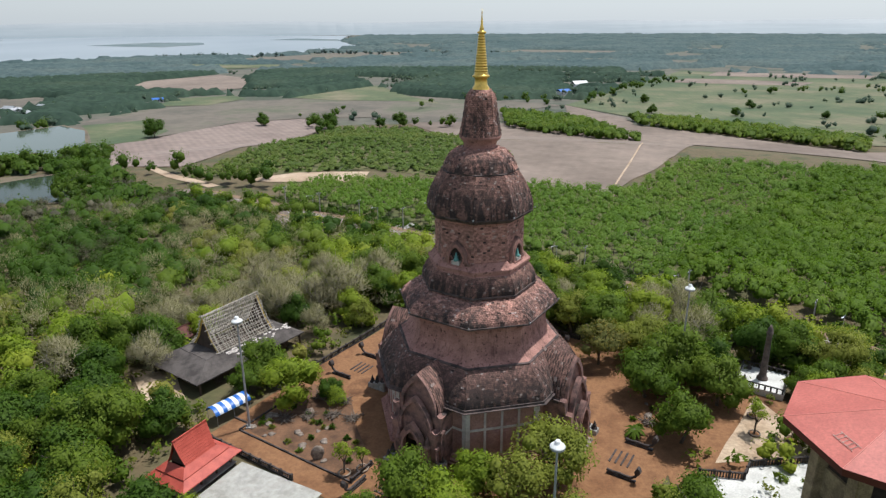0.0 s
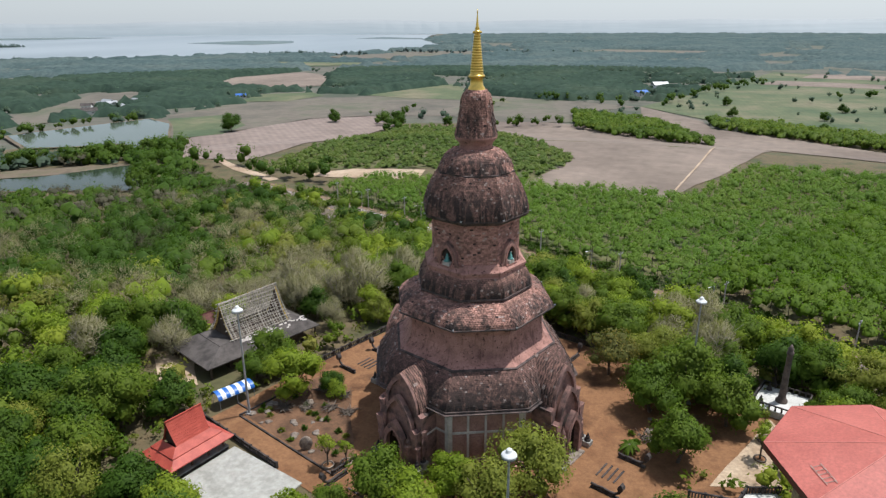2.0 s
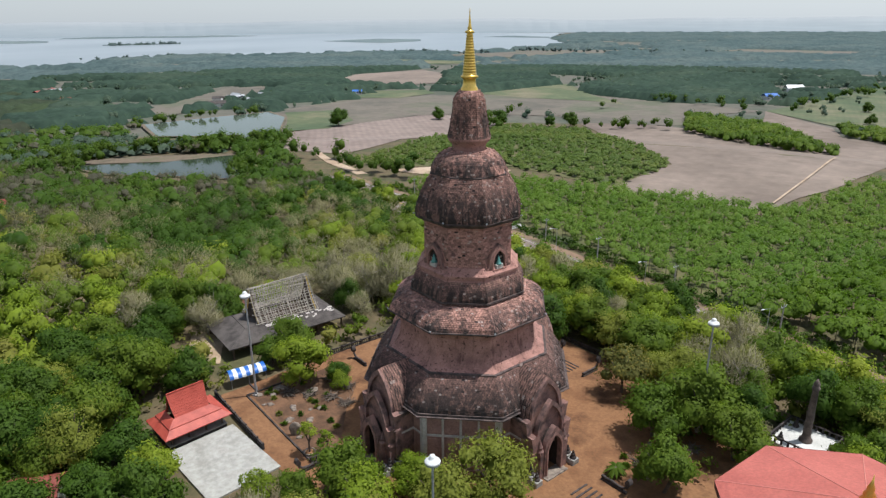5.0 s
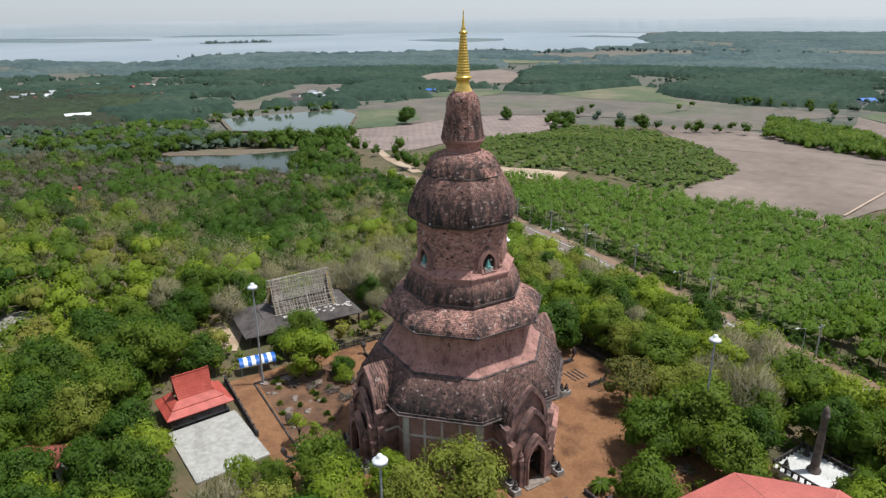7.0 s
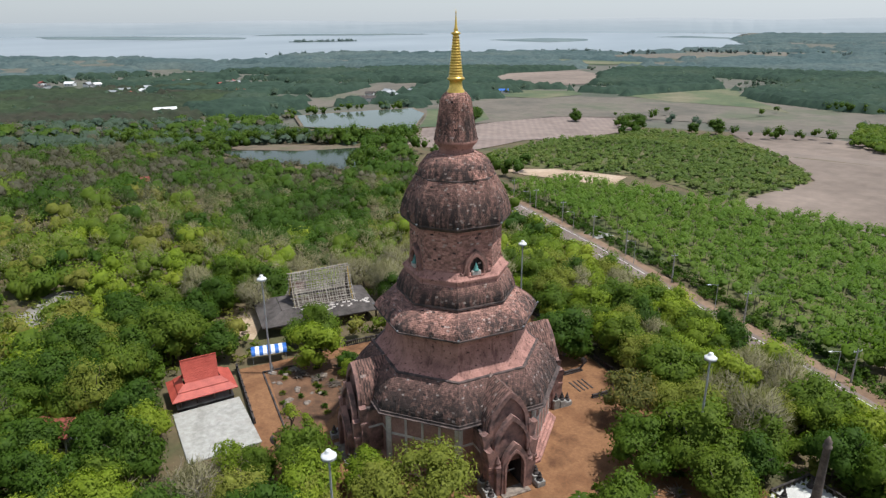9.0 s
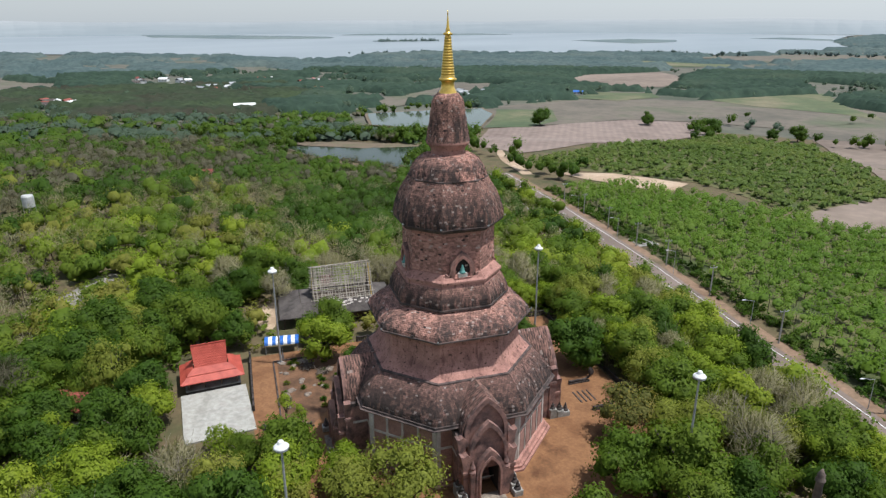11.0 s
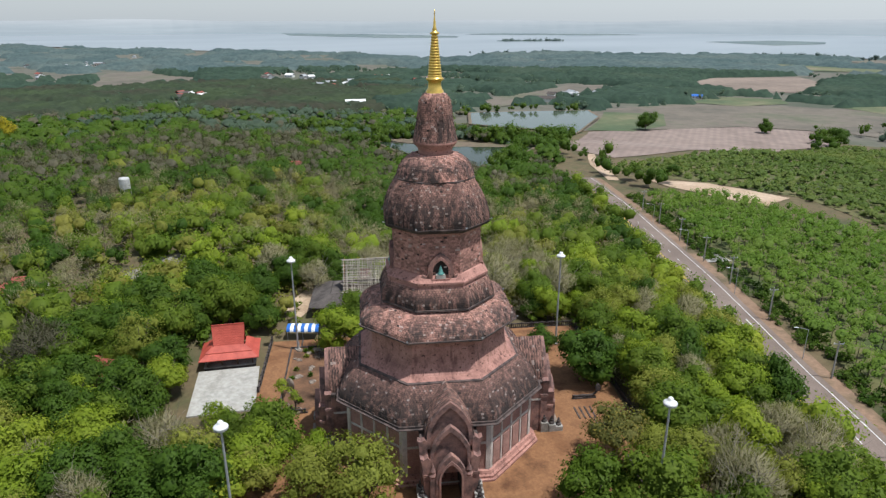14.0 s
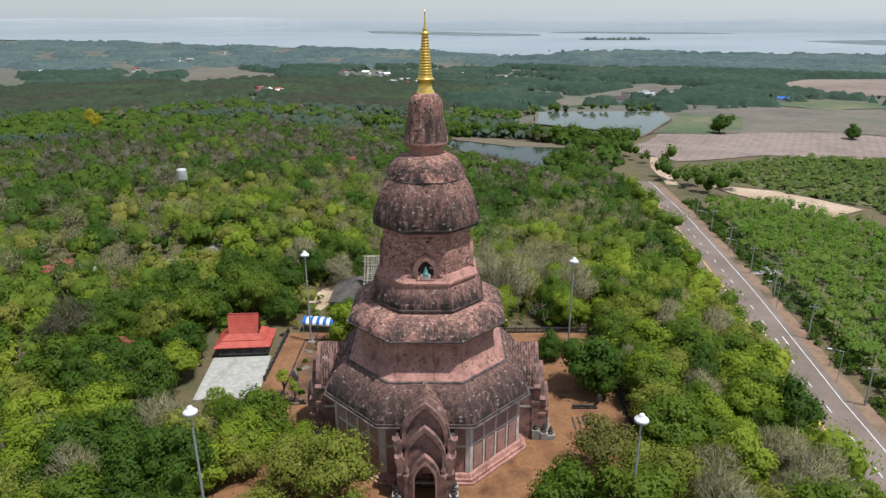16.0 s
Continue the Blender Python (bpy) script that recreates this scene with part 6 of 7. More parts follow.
def free(x, y, margin=0.0, shrink=1.0):
    ok = np.ones(x.shape, bool)
    u = x * U[0] + y * U[1]
    v = x * V[0] + y * V[1]
    ok &= ~((u > -33 - margin) & (u < 31 + margin) & (v > -30.5 - margin) & (v < 33 + margin))
    for bx, by, br in BUILT + OPEN_SPOTS + [(-50, -38, 3.5), (-101, -41, 4.2), (-100, -49, 4.2), (-168, -1.3, 5.5), (-59, 26, 3.5), (24.5, -8, 2.0)]:
        ok &= np.hypot(x - bx, y - by) > br * shrink + margin * 0.5
    for px, py, pa, x0, x1, y0, y1 in PLOTS:
        c, sn = math.cos(radians(pa)), math.sin(radians(pa))
        lx, ly = (x - px) * c + (y - py) * sn, -(x - px) * sn + (y - py) * c
        g = margin + 1.2 * shrink
        ok &= ~((lx > x0 - g) & (lx < x1 + g) & (ly > y0 - g) & (ly < y1 + g))
    s = x * RD[0] + y * RD[1]
    o = x * RN[0] + y * RN[1] + np.where(s > -150, 0.0, ((s + 150) / 60.0) ** 2 * 3.2)
    ok &= ~((o > 58.5) & (o < 80) & (s > -260) & (s < 170))
    for f in FIELDS + KEEP:
        ok &= ~inside(f, x, y)
    return ok


def scatter(rs, x0, x1, y0, y1, gap, jitter=0.75):
    nx, ny = int((x1 - x0) / gap), int((y1 - y0) / gap)
    gx, gy = np.meshgrid(np.arange(nx), np.arange(ny))
    x = x0 + (gx.ravel() + rs.uniform(0, jitter, nx * ny)) * gap
    y = y0 + (gy.ravel() + rs.uniform(0, jitter, nx * ny)) * gap
    return x, y


def wood(name, x, y, R, H, quads, size, mat, label, rs, sprout=0.5, flat=0.8, lobes=4, core=0.0, vary=0.42, even=0.0):
    """Many trees joined in one: crowns of a few lobes each, standing on the land."""
    n = len(x)
    if n == 0:
        return
    quads, size = int(quads * 1.75), size * 0.86
    z = height(x, y)
    R = R * rs.uniform(1 - vary, 1 + vary, n)
    H = H * rs.uniform(1 - vary * 0.7, 1 + vary * 0.7, n)
    own = rs.rand(n)
    idx = np.repeat(np.arange(n), quads)
    m = len(idx)
    lb = rs.randint(0, lobes, m)
    la = rs.uniform(0, 6.28, (n, lobes))
    lr = rs.uniform(0.15, 0.62, (n, lobes))
    lz = rs.uniform(-0.3, 0.35, (n, lobes))
    ls = rs.uniform(0.32, 0.62, (n, lobes))
    d = rs.normal(0, 1, (m, 3))
    d[:, 2] = np.where(rs.rand(m) < 0.85, np.abs(d[:, 2]), d[:, 2])
    d /= np.linalg.norm(d, axis=1)[:, None]
    rr = R[idx]
    k = ls[idx, lb] * rr * (sprout + (1 - sprout) * rs.rand(m) ** 0.6) * np.clip(1.04 + 0.16 * rs.normal(0, 1, m), 0.7, 1.5)
    c = np.stack([x[idx] + rr * lr[idx, lb] * np.cos(la[idx, lb]) + d[:, 0] * k,
                  y[idx] + rr * lr[idx, lb] * np.sin(la[idx, lb]) + d[:, 1] * k,
                  z[idx] + H[idx] + rr * lz[idx, lb] + d[:, 2] * k * flat], 1)
    out = np.stack([(c[:, 0] - x[idx]) / rr, (c[:, 1] - y[idx]) / rr, (c[:, 2] - z[idx] - H[idx]) / rr + 0.45], 1)
    nr = d * 0.65 + out * 0.5
    nr /= np.linalg.norm(nr, axis=1)[:, None]
    up = np.array((0, 0, 1.6 * even))
    if mat in (L_BARE, L_BROWN):
        verts, soft = twig_cloud(c, nr, size * 0.8, rs)
    else:
        verts, soft = leaf_cloud(c, nr, size, rs, 0.36)
    tone = own[idx]
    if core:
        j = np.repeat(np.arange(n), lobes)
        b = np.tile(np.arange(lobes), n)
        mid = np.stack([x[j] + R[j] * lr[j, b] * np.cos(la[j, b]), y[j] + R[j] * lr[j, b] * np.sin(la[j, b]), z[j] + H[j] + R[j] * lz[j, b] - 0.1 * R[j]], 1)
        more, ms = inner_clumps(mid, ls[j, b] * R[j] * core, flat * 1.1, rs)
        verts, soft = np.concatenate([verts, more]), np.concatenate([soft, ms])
        # clumps inside each crown take a darker tone than its leaves
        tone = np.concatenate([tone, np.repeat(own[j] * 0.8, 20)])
    soft = soft / (np.linalg.norm(soft, axis=1)[:, None] + 1e-9) * (1 - even) + up
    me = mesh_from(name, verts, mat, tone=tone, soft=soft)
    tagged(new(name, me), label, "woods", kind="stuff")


def stems(name, x, y, H, r, mat, label, lean=0.3):
    """Thin trunks joined in one mesh."""
    z = height(x, y)
    n = len(x)
    verts, k = [], 4
    ang = np.arange(k) * 2 * math.pi / k
    vv = np.zeros((n, 2 * k, 3))
    for j in range(k):
        vv[:, j] = np.stack([x + r * math.cos(ang[j]), y + r * math.sin(ang[j]), z - 0.5], 1)
        vv[:, k + j] = np.stack([x + r * 0.6 * math.cos(ang[j]), y + r * 0.6 * math.sin(ang[j]), z + H], 1)
    quads = np.array([[j, (j + 1) % k, k + (j + 1) % k, k + j] for j in range(k)])
    full = vv[:, quads].reshape(-1, 3)
    tagged(new(name, mesh_from(name, full, mat, 4)), label, "trunks", kind="stuff")


rs = np.random.RandomState(21)
GROVE = [(-95, 36), (-86, 56), (-70, 78), (-48, 82), (-30, 64), (-27, 34), (-43, 35), (-54, 30), (-68, 26)]
# the wooded hill: single trees near the courtyard
x, y = scatter(rs, -110, 90, -80, 110, 5.9, 0.9)
d = np.hypot(x, y)
o = x * RN[0] + y * RN[1]
ok = free(x, y, 2.0) & (d < 76) & (o < 59)
for sx, sy in [(q[1], q[2]) for q in SINGLE]:
    ok &= np.hypot(x - sx, y - sy) > 3.6
x, y = x[ok], y[ok]
kinds = ["broad", "bright", "dark", "wispy", "bare"]
left = np.hypot(x + 20, y - 40)
for i in range(len(x)):
    az = math.degrees(math.atan2(y[i], x[i]))
    grove = bool(inside(GROVE, x[i], y[i]))
    pr = [0.34, 0.20, 0.20, 0.13, 0.13] if az < -60 or az > 100 else [0.20, 0.35, 0.06, 0.27, 0.12]
    pr = [0.37, 0.06, 0.40, 0.06, 0.11] if x[i] < -38 and y[i] < 12 else pr
    pr = pr if not grove else [0.05, 0.06, 0.03, 0.08, 0.78]
    kind = rs.choice(kinds, p=pr)
    plant(kind, float(x[i]), float(y[i]), float(rs.uniform(0.85, 1.3)), int(rs.randint(0, 3)), tall=float(rs.uniform(0.9, 1.2)))

# undergrowth between the trees
x, y = scatter(rs, -150, 100, -110, 140, 4.2, 0.95)
ok = free(x, y, 0.3, 0.62) & (np.hypot(x, y) < 150) & (x * RN[0] + y * RN[1] < 57) & (~inside(GROVE, x, y) | (rs.rand(len(x)) < 0.25))
x, y = x[ok], y[ok]
k = rs.rand(len(x)) < 0.6
wood("undergrowth", x[k], y[k], 2.3, 1.0, 22, 0.50, L_MID, "low green undergrowth between the trees", rs)
wood("dry_undergrowth", x[~k], y[~k], 1.8, 0.8, 24, 0.36, L_OLIVE, "low dry olive undergrowth between the trees", rs)

# smaller trees that fill the gaps
x, y = scatter(rs, -120, 100, -90, 120, 5.0, 0.95)
ok = free(x, y, 0.8, 0.85) & (np.hypot(x, y) < 100) & (x * RN[0] + y * RN[1] < 58) & (rs.rand(len(x)) < 0.8)
x, y = x[ok], y[ok]
pick = rs.rand(len(x))
for name, lo, hi, mat, lab in (("understorey", 0.0, 0.35, L_MID, "mid-green small trees filling the wood"), ("bright_understorey", 0.35, 0.65, L_BRIGHT, "light green small trees filling the wood"), ("olive_understorey", 0.65, 0.85, L_OLIVE, "olive small trees filling the wood"), ("bare_understorey", 0.85, 1.0, L_BARE, "leafless small trees in the wood")):
    k = (pick >= lo) & (pick < hi) & ((mat is L_BARE) | ~inside(GROVE, x, y))
    wood(name, x[k], y[k], 3.1, 2.5, 60, 0.42, mat, lab, rs, 0.5, core=0.0 if mat is L_BARE else 0.65)

# tall trees along the near side of the road
x, y = [], []
for i in range(46):
    px, py = road_at(88 - 6.2 * i + rs.uniform(-2, 2), rs.uniform(56.5, 59.5) + (0.9 if 5 < i < 26 else 0.0))
    x.append(px)
    y.append(py)
x, y = np.array(x), np.array(y)
k = rs.rand(len(x)) < 0.55
wood("roadside_trees", x[k], y[k], 5.0, 5.4, 260, 0.42, L_MID, "green trees leaning over the road", rs, core=0.7)
wood("roadside_trees", x[~k], y[~k], 4.8, 5.2, 240, 0.40, L_BRIGHT, "light green trees leaning over the road", rs, core=0.7)

# the middle wood
x, y = scatter(rs, -330, 120, -120, 330, 6.1, 0.95)
d = np.hypot(x, y)
o = x * RN[0] + y * RN[1]
ok = free(x, y, 1.0) & (d >= 74) & (d < 330) & (o < 59) & ~inside(YOUNG, x, y)
x, y = x[ok], y[ok]
tone = np.array([noise.noise(Vector((a / 55, b / 55, 2.2))) for a, b in zip(x, y)]) + rs.normal(0, 0.28, len(x))
dist = np.hypot(x, y)
west = (np.degrees(np.arctan2(y, x)) % 360 > 135)
tone -= np.clip((dist - 120) / 280, 0, 0.5) + np.where(west & (dist > 90), 0.22, 0.0) + np.where((np.abs(np.degrees(np.arctan2(y, x)) - 138) < 16) & (dist > 110), 0.3, 0.0)
tone = np.where(inside(GROVE, x, y) & (rs.rand(len(x)) < 0.75), -0.3, tone)
tone = np.where(west & (rs.rand(len(x)) < np.clip((dist - 110) / 260, 0, 0.5)), -8.0, tone)
for name, lo, hi, mat, lab, q in (("brown_wood", -9, -4, L_BROWN, "dry brown twiggy trees in the wood", 170), ("dark_wood", -4, -0.42, L_DARK, "dense dark green woodland", 120), ("bare_wood", -0.42, -0.16, L_BARE, "leafless grey-brown trees in the wood", 230), ("green_wood", -0.16, 0.16, L_MID, "mixed green woodland on the hill", 120),
                                  ("olive_wood", 0.16, 0.36, L_OLIVE, "olive-green dry season trees", 100), ("bright_wood", 0.36, 9, L_BRIGHT, "fresh light green woodland", 120)):
    k = (tone >= lo) & (tone < hi)
    near = np.hypot(x, y) < 190
    wood(name, x[k & near], y[k & near], 5.6, 4.2, int(q * 1.3), 0.34 if mat in (L_BARE, L_BROWN) else 0.40, mat, lab, rs, 0.66, 0.9, core=0.0 if mat in (L_BARE, L_BROWN) else 0.66, lobes=5, even=0.15)
    wood(name, x[k & ~near], y[k & ~near], 5.8, 4.0, int(q * 0.45), 0.62, L_BROWN if mat is L_BARE else mat, lab, rs, 0.7, 0.8, core=0.5 if mat in (L_BARE, L_BROWN) else 0.72, lobes=4, even=0.35)
k = rs.rand(len(x)) < 0.5
stems("wood_trunks", x[k], y[k], 4.5, 0.16, M_BARK, "grey trunks of the woodland")

# the far wood on the plateau
x, y = scatter(rs, -900, -60, -330, 420, 11.0, 0.95)
d = np.hypot(x, y)
az = np.degrees(np.arctan2(y, x)) % 360
ok = free(x, y) & (d >= 330) & (d < 520) & (az > 128) & (az < 225)
x, y = x[ok], y[ok]
tone = np.array([noise.noise(Vector((a / 90, b / 90, 5.2))) for a, b in zip(x, y)]) + rs.normal(0, 0.2, len(x))
for name, lo, hi, mat, lab in (("far_dark_wood", -9, -0.05, L_FAR, "far dark woodland on the plateau"), ("far_bare_wood", -0.05, 0.10, L_BROWN, "far leafless woodland"), ("far_green_wood", 0.10, 9, L_DARK, "far green woodland")):
    k = (tone >= lo) & (tone < hi)
    wood(name, x[k], y[k], 8.6, 3.4, 22, 0.95, mat, lab, rs, 0.74, 0.6, core=0.6 if mat is L_BROWN else 0.85, lobes=3, vary=0.3, even=0.55)

# rubber plantation beyond the road, in rows
PLANT = [road_at(-170, 80), road_at(-60, 80), road_at(60, 80), road_at(110, 80), (200, 80), (300, 205), (205, 214), (150, 240), (122, 246), (72, 180), (35, 190), (4, 196), (-40, 206), (-86, 208)]
n = 90
gs, go = np.meshgrid(np.arange(-180, 330, 4.2), np.arange(84.5, 350, 5.4))
s, o = gs.ravel() + rs.uniform(-0.7, 0.7, gs.size), go.ravel() + rs.uniform(-0.6, 0.6, gs.size)
x, y = s * RD[0] + o * RN[0], s * RD[1] + o * RN[1]
ok = inside(PLANT, x, y) & ~inside(SANDP, x, y) & ~inside(BROWN, x, y)
ok &= np.hypot(x - road_at(-98, 80)[0], y - road_at(-98, 80)[1]) > 8
x, y, s = x[ok], y[ok], s[ok]
young = s < -5
patch("plantation_floor", [road_at(-165, 82), road_at(-60, 82), road_at(0, 82), (110, 130), (72, 178), (35, 188), (4, 194), (-40, 204), (-80, 204)], M_UNDER, "dry grass between rows of young trees", "grass", 0.1, 15, 10, 2)
wood("rubber_plantation", x[~young], y[~young], 4.9, 5.0, 88, 0.42, L_RUBBER, "bright green rubber tree plantation in rows", rs, 0.62, 0.75, lobes=3, core=0.66, vary=0.22, even=0.3)
wood("young_plantation", x[young], y[young], 3.9, 3.8, 80, 0.36, L_YOUNG, "young rubber trees in rows beyond the road", rs, 0.55, 0.85, lobes=3, core=0.5, vary=0.3, even=0.35)
stems("plantation_trunks", x, y, 4.2, 0.11, M_BARK, "slim plantation trunks in rows")
s2 = rs.uniform(-190, 120, 420)
o2 = rs.uniform(77.5, 84.5, 420)
b2 = s2 < -150
o2 = o2 - np.where(b2, ((s2 + 150) / 60.0) ** 2 * 3.2, 0)
wood("verge_scrub", s2 * RD[0] + o2 * RN[0], s2 * RD[1] + o2 * RN[1], 1.7, 0.9, 40, 0.4, L_DARK, "low dark scrub along the road verge", rs)
# young trees of the middle plantation
x, y = scatter(rs, -140, 40, 205, 432, 4.6, 0.6)
ok = inside(YOUNG, x, y) & ~inside(SANDP, x, y)
patch("scrub_floor", YOUNG, M_UNDER, "dry grass under the low plantation", "grass", 0.15, 25, 14, 3)
wood("scrub_plantation", x[ok], y[ok], 3.8, 1.6, 22, 0.6, L_SCRUB, "low green plantation on the slope", rs, 0.7, 0.6, lobes=2, core=0.8, vary=0.3, even=0.55)
for name, poly in (("tree_belt", FAR_STRIP_A), ("tree_belt", FAR_STRIP_B)):
    x, y = scatter(rs, min(p[0] for p in poly), max(p[0] for p in poly), min(p[1] for p in poly), max(p[1] for p in poly), 4.1, 0.6)
    k = inside(poly, x, y)
    wood(name, x[k], y[k], 4.6, 4.4, 26, 0.8, L_MID, "dense belt of plantation trees between fields", rs, 0.7, lobes=3, core=0.85, even=0.4)

# trees along ponds, tracks and in the fields
def row(a, b, gap, rs, spread=5.0):
    n = int(math.hypot(b[0] - a[0], b[1] - a[1]) / gap)
    f = (np.arange(n) + rs.uniform(0, 1, n)) / max(n, 1)
    return a[0] + (b[0] - a[0]) * f + rs.normal(0, spread, n), a[1] + (b[1] - a[1]) * f + rs.normal(0, spread, n)


xs, ys = [], []
for a, b, gap, sp in (((-362, 170), (-205, 252), 2.4, 4), ((-215, 285), (-190, 250), 2, 5), ((-190, 215), (-145, 165), 3, 6), ((-385, 345), (-330, 455), 9, 4), ((-125, 215), (-85, 205), 4, 5), ((-185, 238), (-140, 232), 8, 3),
                     ((-360, 250), (-240, 140), 5, 10), ((-92, 396), (-118, 480), 8, 3), ((-30, 430), (45, 450), 9, 4), ((-320, 460), (-60, 480), 70, 14), ((-90, 540), (40, 640), 40, 10), ((140, 600), (330, 900), 14, 8), ((292, 350), (560, 640), 15, 9), ((330, 700), (640, 720), 16, 12), ((20, 660), (110, 600), 10, 5)):
    px, py = row(a, b, gap, rs, sp)
    xs.append(px)
    ys.append(py)
x, y = np.concatenate(xs), np.concatenate(ys)
wood("bank_trees", x, y, 5.4, 5.6, 90, 0.7, L_DARK, "dark green trees along the pond banks", rs, 0.6, 0.95, core=0.62, vary=0.5)
for x0, y0, sc in ((-221, 393, 1.9), (-155, 452, 1.5), (-95, 430, 1.7), (-40, 440, 1.6), (-56, 436, 1.1), (158, 470, 1.0), (230, 430, 1.0), (190, 520, 1.2), (260, 500, 1.1), (300, 560, 1.2), (330, 480, 1.0), (210, 610, 1.3)):
    plant("dark", x0, y0, sc, int(sc * 10) % 3, where="standing alone in the fields")

# far houses
def house(x, y, w, l, h, ang, mat, label):
    hs = thing("house", label, "house", pose(x, y, hz(x, y), 0, 0, ang), group="houses of the plain")
    part("wall", box(-l / 2, -w / 2, -0.5, l / 2, w / 2, h), M_WHITE, hs)
    part("roof", gable_roof(bmesh.new(), l / 2 + 0.6, l / 2 + 0.6, w / 2 + 0.7, h - 0.1, h + w * 0.3, 0.2, 0.0), mat, hs)
    for k in range(3):
        part("window", box(-l / 3 + k * l / 3 - 0.6, -w / 2 - 0.06, 1.0, -l / 3 + k * l / 3 + 0.6, -w / 2 + 0.1, 2.2), M_DARK, hs)


rh = random.Random(31)
YARDS = []
for x, y, w, l, h, ang, mat, label in ((178, 798, 12, 20, 5, 20, M_WHITE, "long white farm building with a pale roof"), (140, 705, 9, 16, 4, 35, M_BLUE, "farm shed with a blue-green roof"), (-510, 310, 9, 20, 3.5, 60, M_WHITE, "long shed with a white roof"),
                                       (-415, 490, 9, 26, 3.5, 40, M_GREYROOF, "long low farm shed beside the pond"), (-325, 650, 6, 11, 3.0, 30, M_BLUE, "shed with a bright blue roof"), (-600, 480, 8, 12, 3.5, 40, M_REDROOF, "house with a red roof among trees")):
    house(x, y, w, l, h, ang, mat, label)
    YARDS.append((x, y, 0.7 * l + 7))
VILLAGES = ((-735, 430, 38), (-733, 535, 28), (-1620, 460, 60), (-1410, 250, 50), (-1135, 80, 40), (-890, 420, 30), (-421, 540, 18), (-660, 200, 18))
for i in range(64):
    cx, cy, sp = VILLAGES[i % 8]
    x, y = rh.gauss(cx, sp), rh.gauss(cy, sp * 0.8)
    YARDS.append((x, y, rh.uniform(10, 17)))
    house(x, y, rh.uniform(6, 9), rh.uniform(8, 14), rh.uniform(3, 4.5), rh.uniform(0, 180), rh.choice([M_WHITE, M_STEEL, M_GREYROOF, M_OLDRED, M_STEEL]), "small village house among trees")
# the far plain: plantations with straight edges, then woods and hedges as far as the lake
BLOCKS = [
    ([(-72, 735), (-29, 687), (31, 655), (113, 650), (156, 759), (165, 1000), (70, 1060), (-64, 824)], 10.5, L_FAR),
    ([(-331, 1068), (-230, 1249), (-151, 952), (-107, 840), (-168, 715), (-185, 680), (-233, 810)], 13.0, L_FAR),
    ([(-266, 1414), (-164, 1581), (-22, 1463), (130, 1714), (106, 1080), (-43, 935), (-85, 985), (-146, 1012)], 16.0, L_FAR),
    ([(-965, 1240), (-860, 1380), (-806, 1540), (-725, 1620), (-537, 1535), (-393, 1087), (-455, 945), (-387, 767), (-429, 641), (-591, 735)], 16.0, L_FAR),
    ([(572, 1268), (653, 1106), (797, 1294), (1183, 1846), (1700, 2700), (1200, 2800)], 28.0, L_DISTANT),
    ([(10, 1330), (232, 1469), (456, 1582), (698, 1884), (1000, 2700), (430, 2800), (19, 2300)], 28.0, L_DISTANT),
    ([(8, 1074), (179, 1109), (337, 1103), (461, 1204), (465, 1390), (210, 1321), (10, 1274)], 16.0, L_FAR),
    ([(-788, -38), (-776, 26), (-824, 119), (-781, 205), (-886, 160), (-970, 67), (-972, -32)], 13.0, L_DARK),
    ([(600, 700), (680, 640), (760, 760), (690, 800)], 9.0, L_FAR),
]
OPEN_FIELDS = [f[1] for f in BIG_FIELDS]


def canopy(name, x0, x1, y0, y1, step, H, mat, label, wooded, rs):
    """The closed, uneven top of a far wood, which comes down to the land at its edges."""
    nx, ny = int((x1 - x0) / step), int((y1 - y0) / step)
    gx, gy = np.meshgrid(np.arange(nx), np.arange(ny))
    x = x0 + (gx.ravel() + rs.uniform(-0.32, 0.32, nx * ny)) * step
    y = y0 + (gy.ravel() + rs.uniform(-0.32, 0.32, nx * ny)) * step
    full = wooded(x, y)
    z = height(x, y) + np.where(full, H * rs.uniform(0.5, 1.25, nx * ny), -0.6)
    a = (gy[:-1, :-1] * nx + gx[:-1, :-1]).ravel()
    quads = np.stack([a, a + 1, a + nx + 1, a + nx], 1)
    quads = quads[full[quads].any(1)]
    used, quads = np.unique(quads, return_inverse=True)
    quads = quads.reshape(-1, 4).astype(np.int32)
    me = bpy.data.meshes.new(name)
    me.vertices.add(len(used))
    me.vertices.foreach_set("co", np.stack([x, y, z], 1)[used].astype(np.float32).ravel())
    me.loops.add(quads.size)
    me.loops.foreach_set("vertex_index", quads.ravel())
    me.polygons.add(len(quads))
    me.polygons.foreach_set("loop_start", np.arange(0, quads.size, 4, dtype=np.int32))
    me.polygons.foreach_set("loop_total", np.full(len(quads), 4, dtype=np.int32))
    me.polygons.foreach_set("use_smooth", np.ones(len(quads), bool))
    me.update(calc_edges=True)
    me.materials.append(mat)
    tagged(new(name, me), label, "woods", kind="stuff")


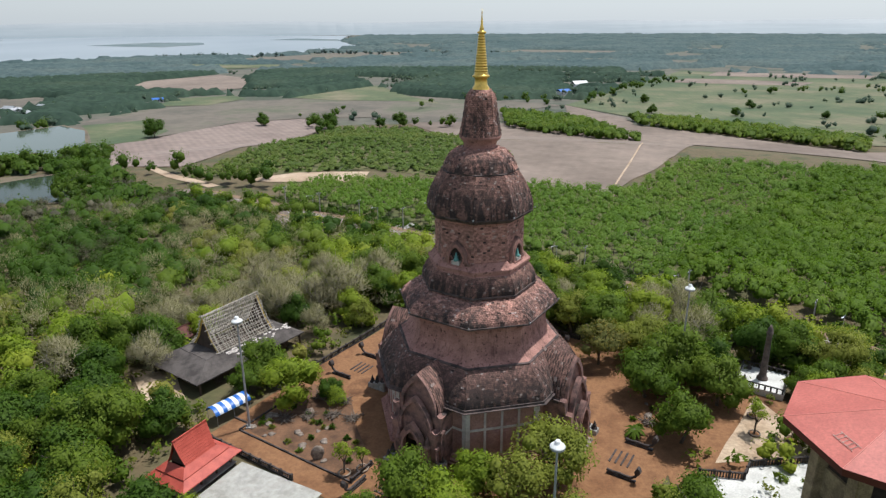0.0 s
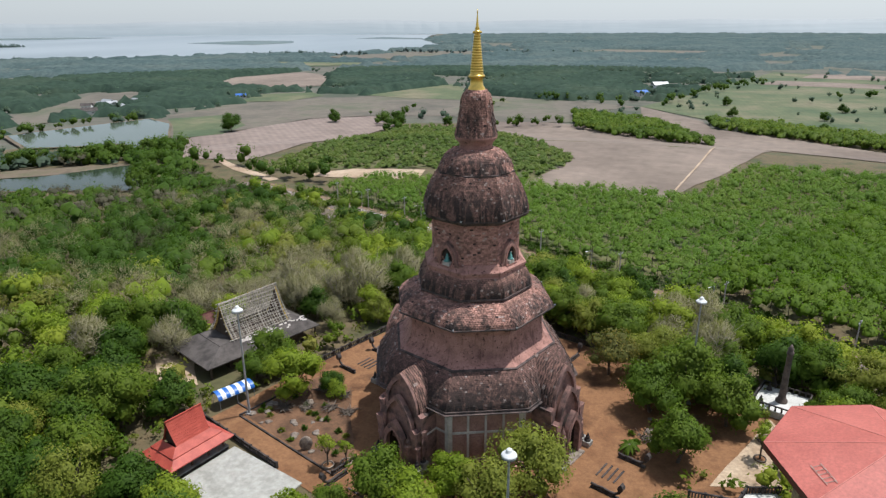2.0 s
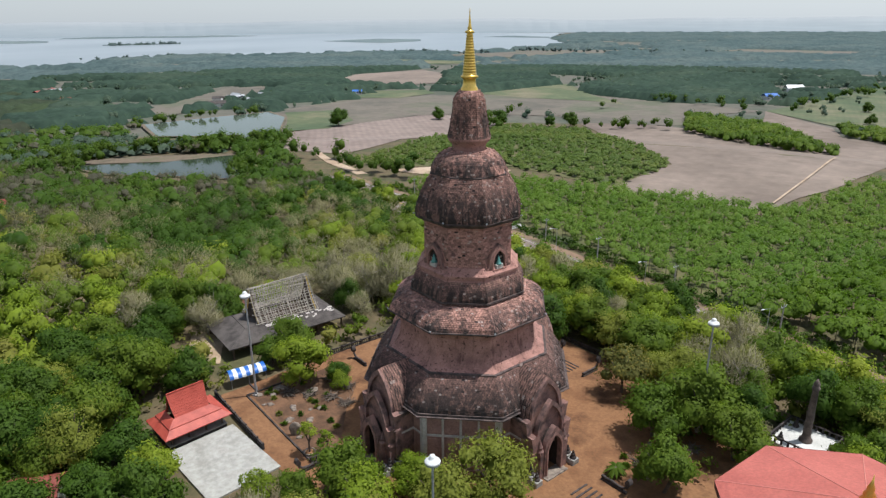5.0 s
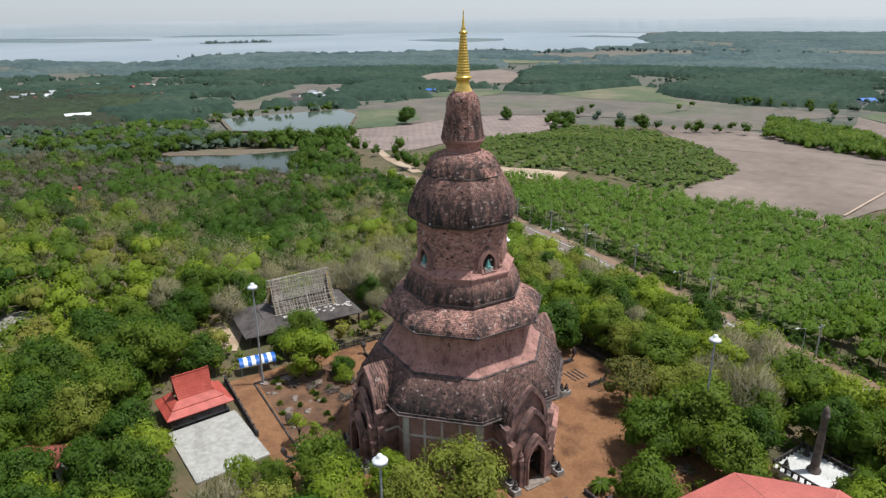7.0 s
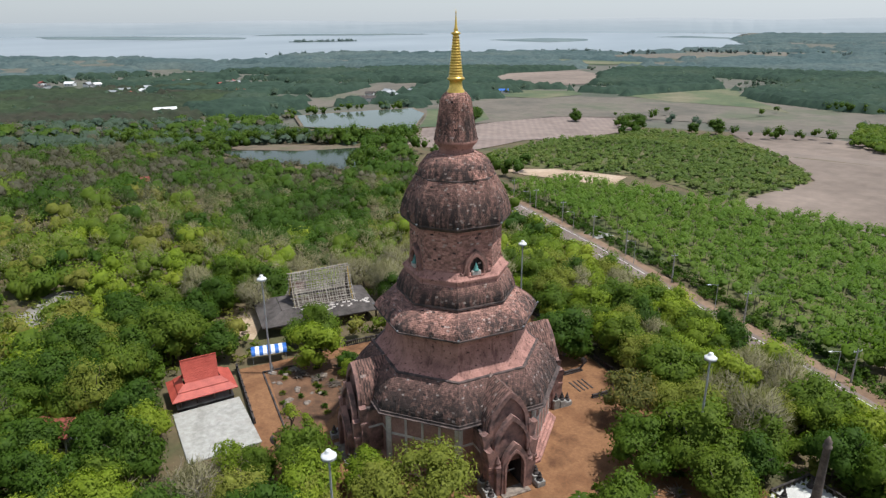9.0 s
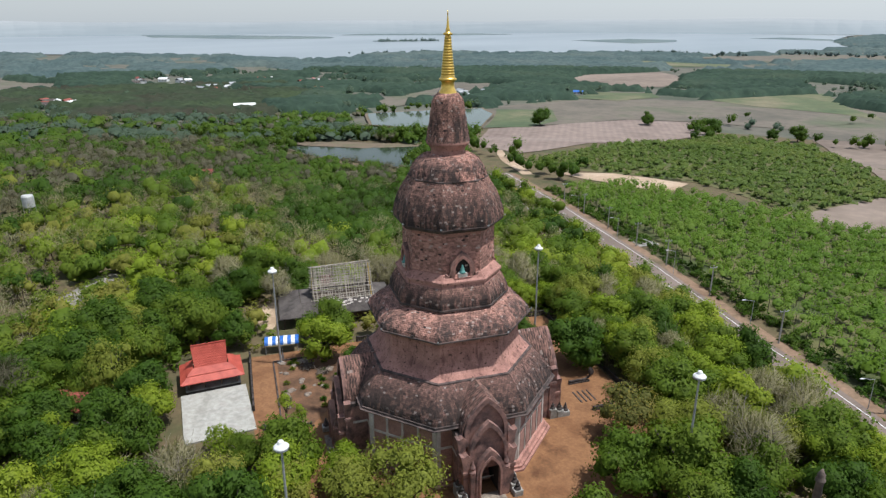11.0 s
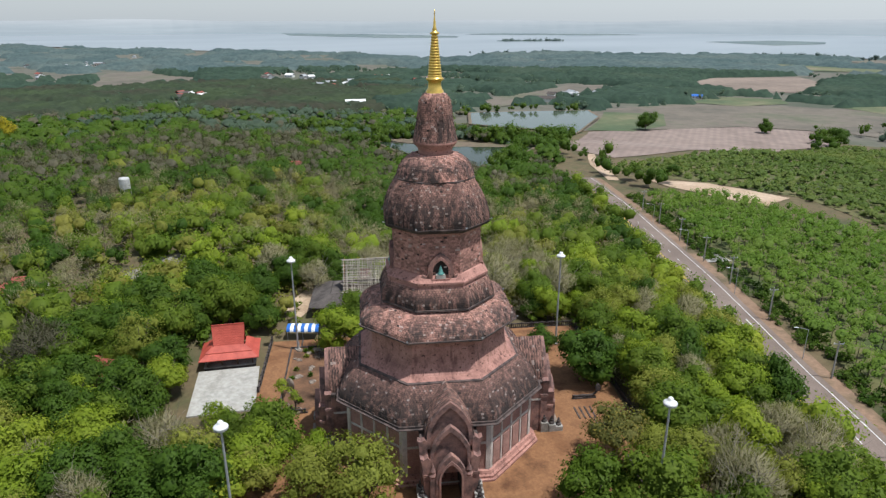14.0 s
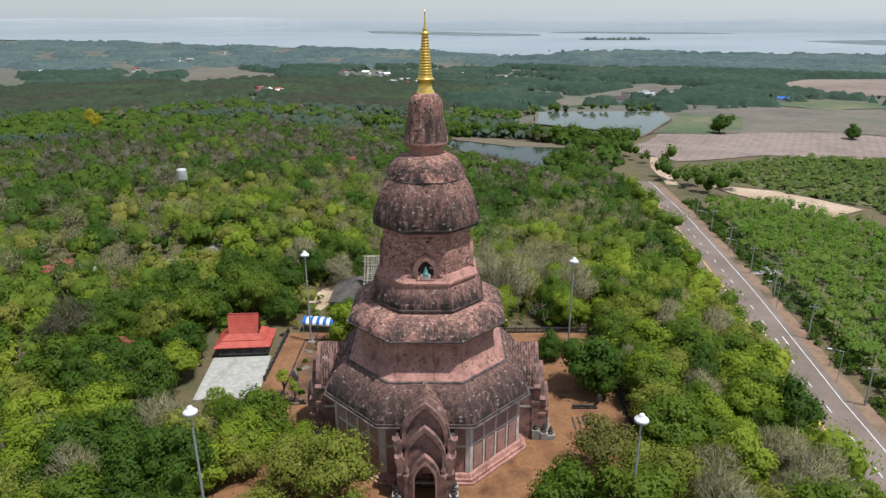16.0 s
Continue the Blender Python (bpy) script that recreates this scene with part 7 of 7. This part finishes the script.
def stand(x, y, cut):
    """Where the plain is wooded: inside the planted blocks, and in patches between the fields."""
    d, az = np.hypot(x, y), np.degrees(np.arctan2(y, x))
    dens = np.array([noise.noise(Vector((p / 170, q / 90, 9.1))) + 0.5 * noise.noise(Vector((p / 45, q / 32, 2.1))) for p, q in zip(x, y)])
    ok = (dens > cut) | ((np.abs(az % 360 - 160) < 46) & (dens > np.where((d < 890) & (az % 360 > 140), -0.32, 0.0)))
    for poly, gap, mat in BLOCKS:
        ok |= inside(poly, x, y)
    ok &= ((d > 640) | (az > 118) | (az < 0)) & ((d > 540) | (az % 360 > 152))
    for f in OPEN_FIELDS + [LAKE, POND_A, POND_B, BANK, YOUNG, FAR_STRIP_A, FAR_STRIP_B]:
        ok &= ~inside(f, x, y)
    for hx, hy, hr in YARDS:
        ok &= np.hypot(x - hx, y - hy) > hr
    return ok


def on_plain(lo, hi, a0, a1, cut):
    return lambda x, y: stand(x, y, cut) & (np.hypot(x, y) >= lo) & (np.hypot(x, y) < hi) & (np.degrees(np.arctan2(y, x)) % 360 > a0) & (np.degrees(np.arctan2(y, x)) % 360 < a1)


def on_plateau(x, y):
    """The dry wood west of the ponds, with an uneven border."""
    edge = np.array([146 + 9 * noise.noise(Vector((p / 60, q / 60, 7.7))) for p, q in zip(x, y)])
    return (np.degrees(np.arctan2(y, x)) % 360 > edge) & (np.hypot(x, y) < 880)


ring = on_plain(430, 1150, 46, 215, 0.17)
canopy("plain_canopy", -1150, 900, -520, 1200, 5.5, 7.5, C_PLAIN, "dark woods and plantations across the plain", lambda x, y: ring(x, y) & ~on_plateau(x, y), rs)
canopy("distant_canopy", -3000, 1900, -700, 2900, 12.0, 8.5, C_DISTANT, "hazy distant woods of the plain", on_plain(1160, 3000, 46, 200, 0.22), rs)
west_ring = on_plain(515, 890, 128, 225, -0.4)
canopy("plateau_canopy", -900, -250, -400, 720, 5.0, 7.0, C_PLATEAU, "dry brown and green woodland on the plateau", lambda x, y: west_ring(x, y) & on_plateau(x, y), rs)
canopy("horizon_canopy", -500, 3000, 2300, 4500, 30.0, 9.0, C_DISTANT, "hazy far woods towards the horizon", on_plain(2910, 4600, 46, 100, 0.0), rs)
# single trees and hedges that stand out of the plain
x, y = scatter(rs, -1000, 900, 100, 1150, 15, 0.95)
az = np.degrees(np.arctan2(y, x))
dens = np.array([noise.noise(Vector((a / 90, b / 26, 9.1))) for a, b in zip(x, y)])
ok = free(x, y) & (np.hypot(x, y) > 430) & (az > 48) & (az < 172) & (np.hypot(x, y) < 1150) & (dens > 0.10) & (rs.rand(len(x)) < 0.6)
wood("plain_trees", x[ok], y[ok], 5.2, 4.2, 26, 0.8, L_FAR, "single trees and hedges across the plain", rs, 0.7, 0.85, lobes=3, core=0.8, vary=0.45, even=0.3)
x, y = scatter(rs, 120, 760, 340, 1100, 20, 0.95)
dens = np.array([noise.noise(Vector((a / 60, b / 22, 3.1))) for a, b in zip(x, y)])
ok = inside(GRASS_R, x, y) & (dens > 0.26)
wood("pasture_trees", x[ok], y[ok], 4.6, 3.6, 30, 0.7, L_FAR, "scattered dark trees and hedges in the pasture", rs, 0.7, 0.9, lobes=3, core=0.8, vary=0.45, even=0.2)
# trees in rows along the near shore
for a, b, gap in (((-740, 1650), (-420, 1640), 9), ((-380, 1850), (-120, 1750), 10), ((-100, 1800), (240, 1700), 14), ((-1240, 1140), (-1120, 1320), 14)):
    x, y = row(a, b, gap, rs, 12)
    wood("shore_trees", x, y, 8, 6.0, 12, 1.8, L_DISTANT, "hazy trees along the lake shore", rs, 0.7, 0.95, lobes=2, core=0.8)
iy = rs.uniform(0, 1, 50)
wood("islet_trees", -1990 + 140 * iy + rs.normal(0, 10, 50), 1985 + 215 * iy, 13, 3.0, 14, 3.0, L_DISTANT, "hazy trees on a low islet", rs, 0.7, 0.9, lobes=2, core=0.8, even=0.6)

# water tank above the wood
wt = thing("water_tank", "weathered pale grey water tank on a steel frame above the trees", "water tank", pose(-168, -1.3, hz(-168, -1.3), 0, 0, 20))
part("tank", lathe([(1.7, 5.8), (1.75, 6.0), (1.75, 9.2), (1.5, 9.6), (0.1, 9.8)], 18), M_TANK, wt)
for sx in (-1.2, 1.2):
    for sy in (-1.2, 1.2):
        part("leg", rod((sx, sy, -0.5), (sx, sy, 5.9), 0.1), M_STEEL, wt)
for x, y, a in ((-50, -38, 30), (-101, -41, 60), (-100, -49, 80), (-209, 84, 50)):
    house(x, y, 4.4, 6.0, 3.4, a, M_OLDRED, "small house with a dull red roof under the trees")
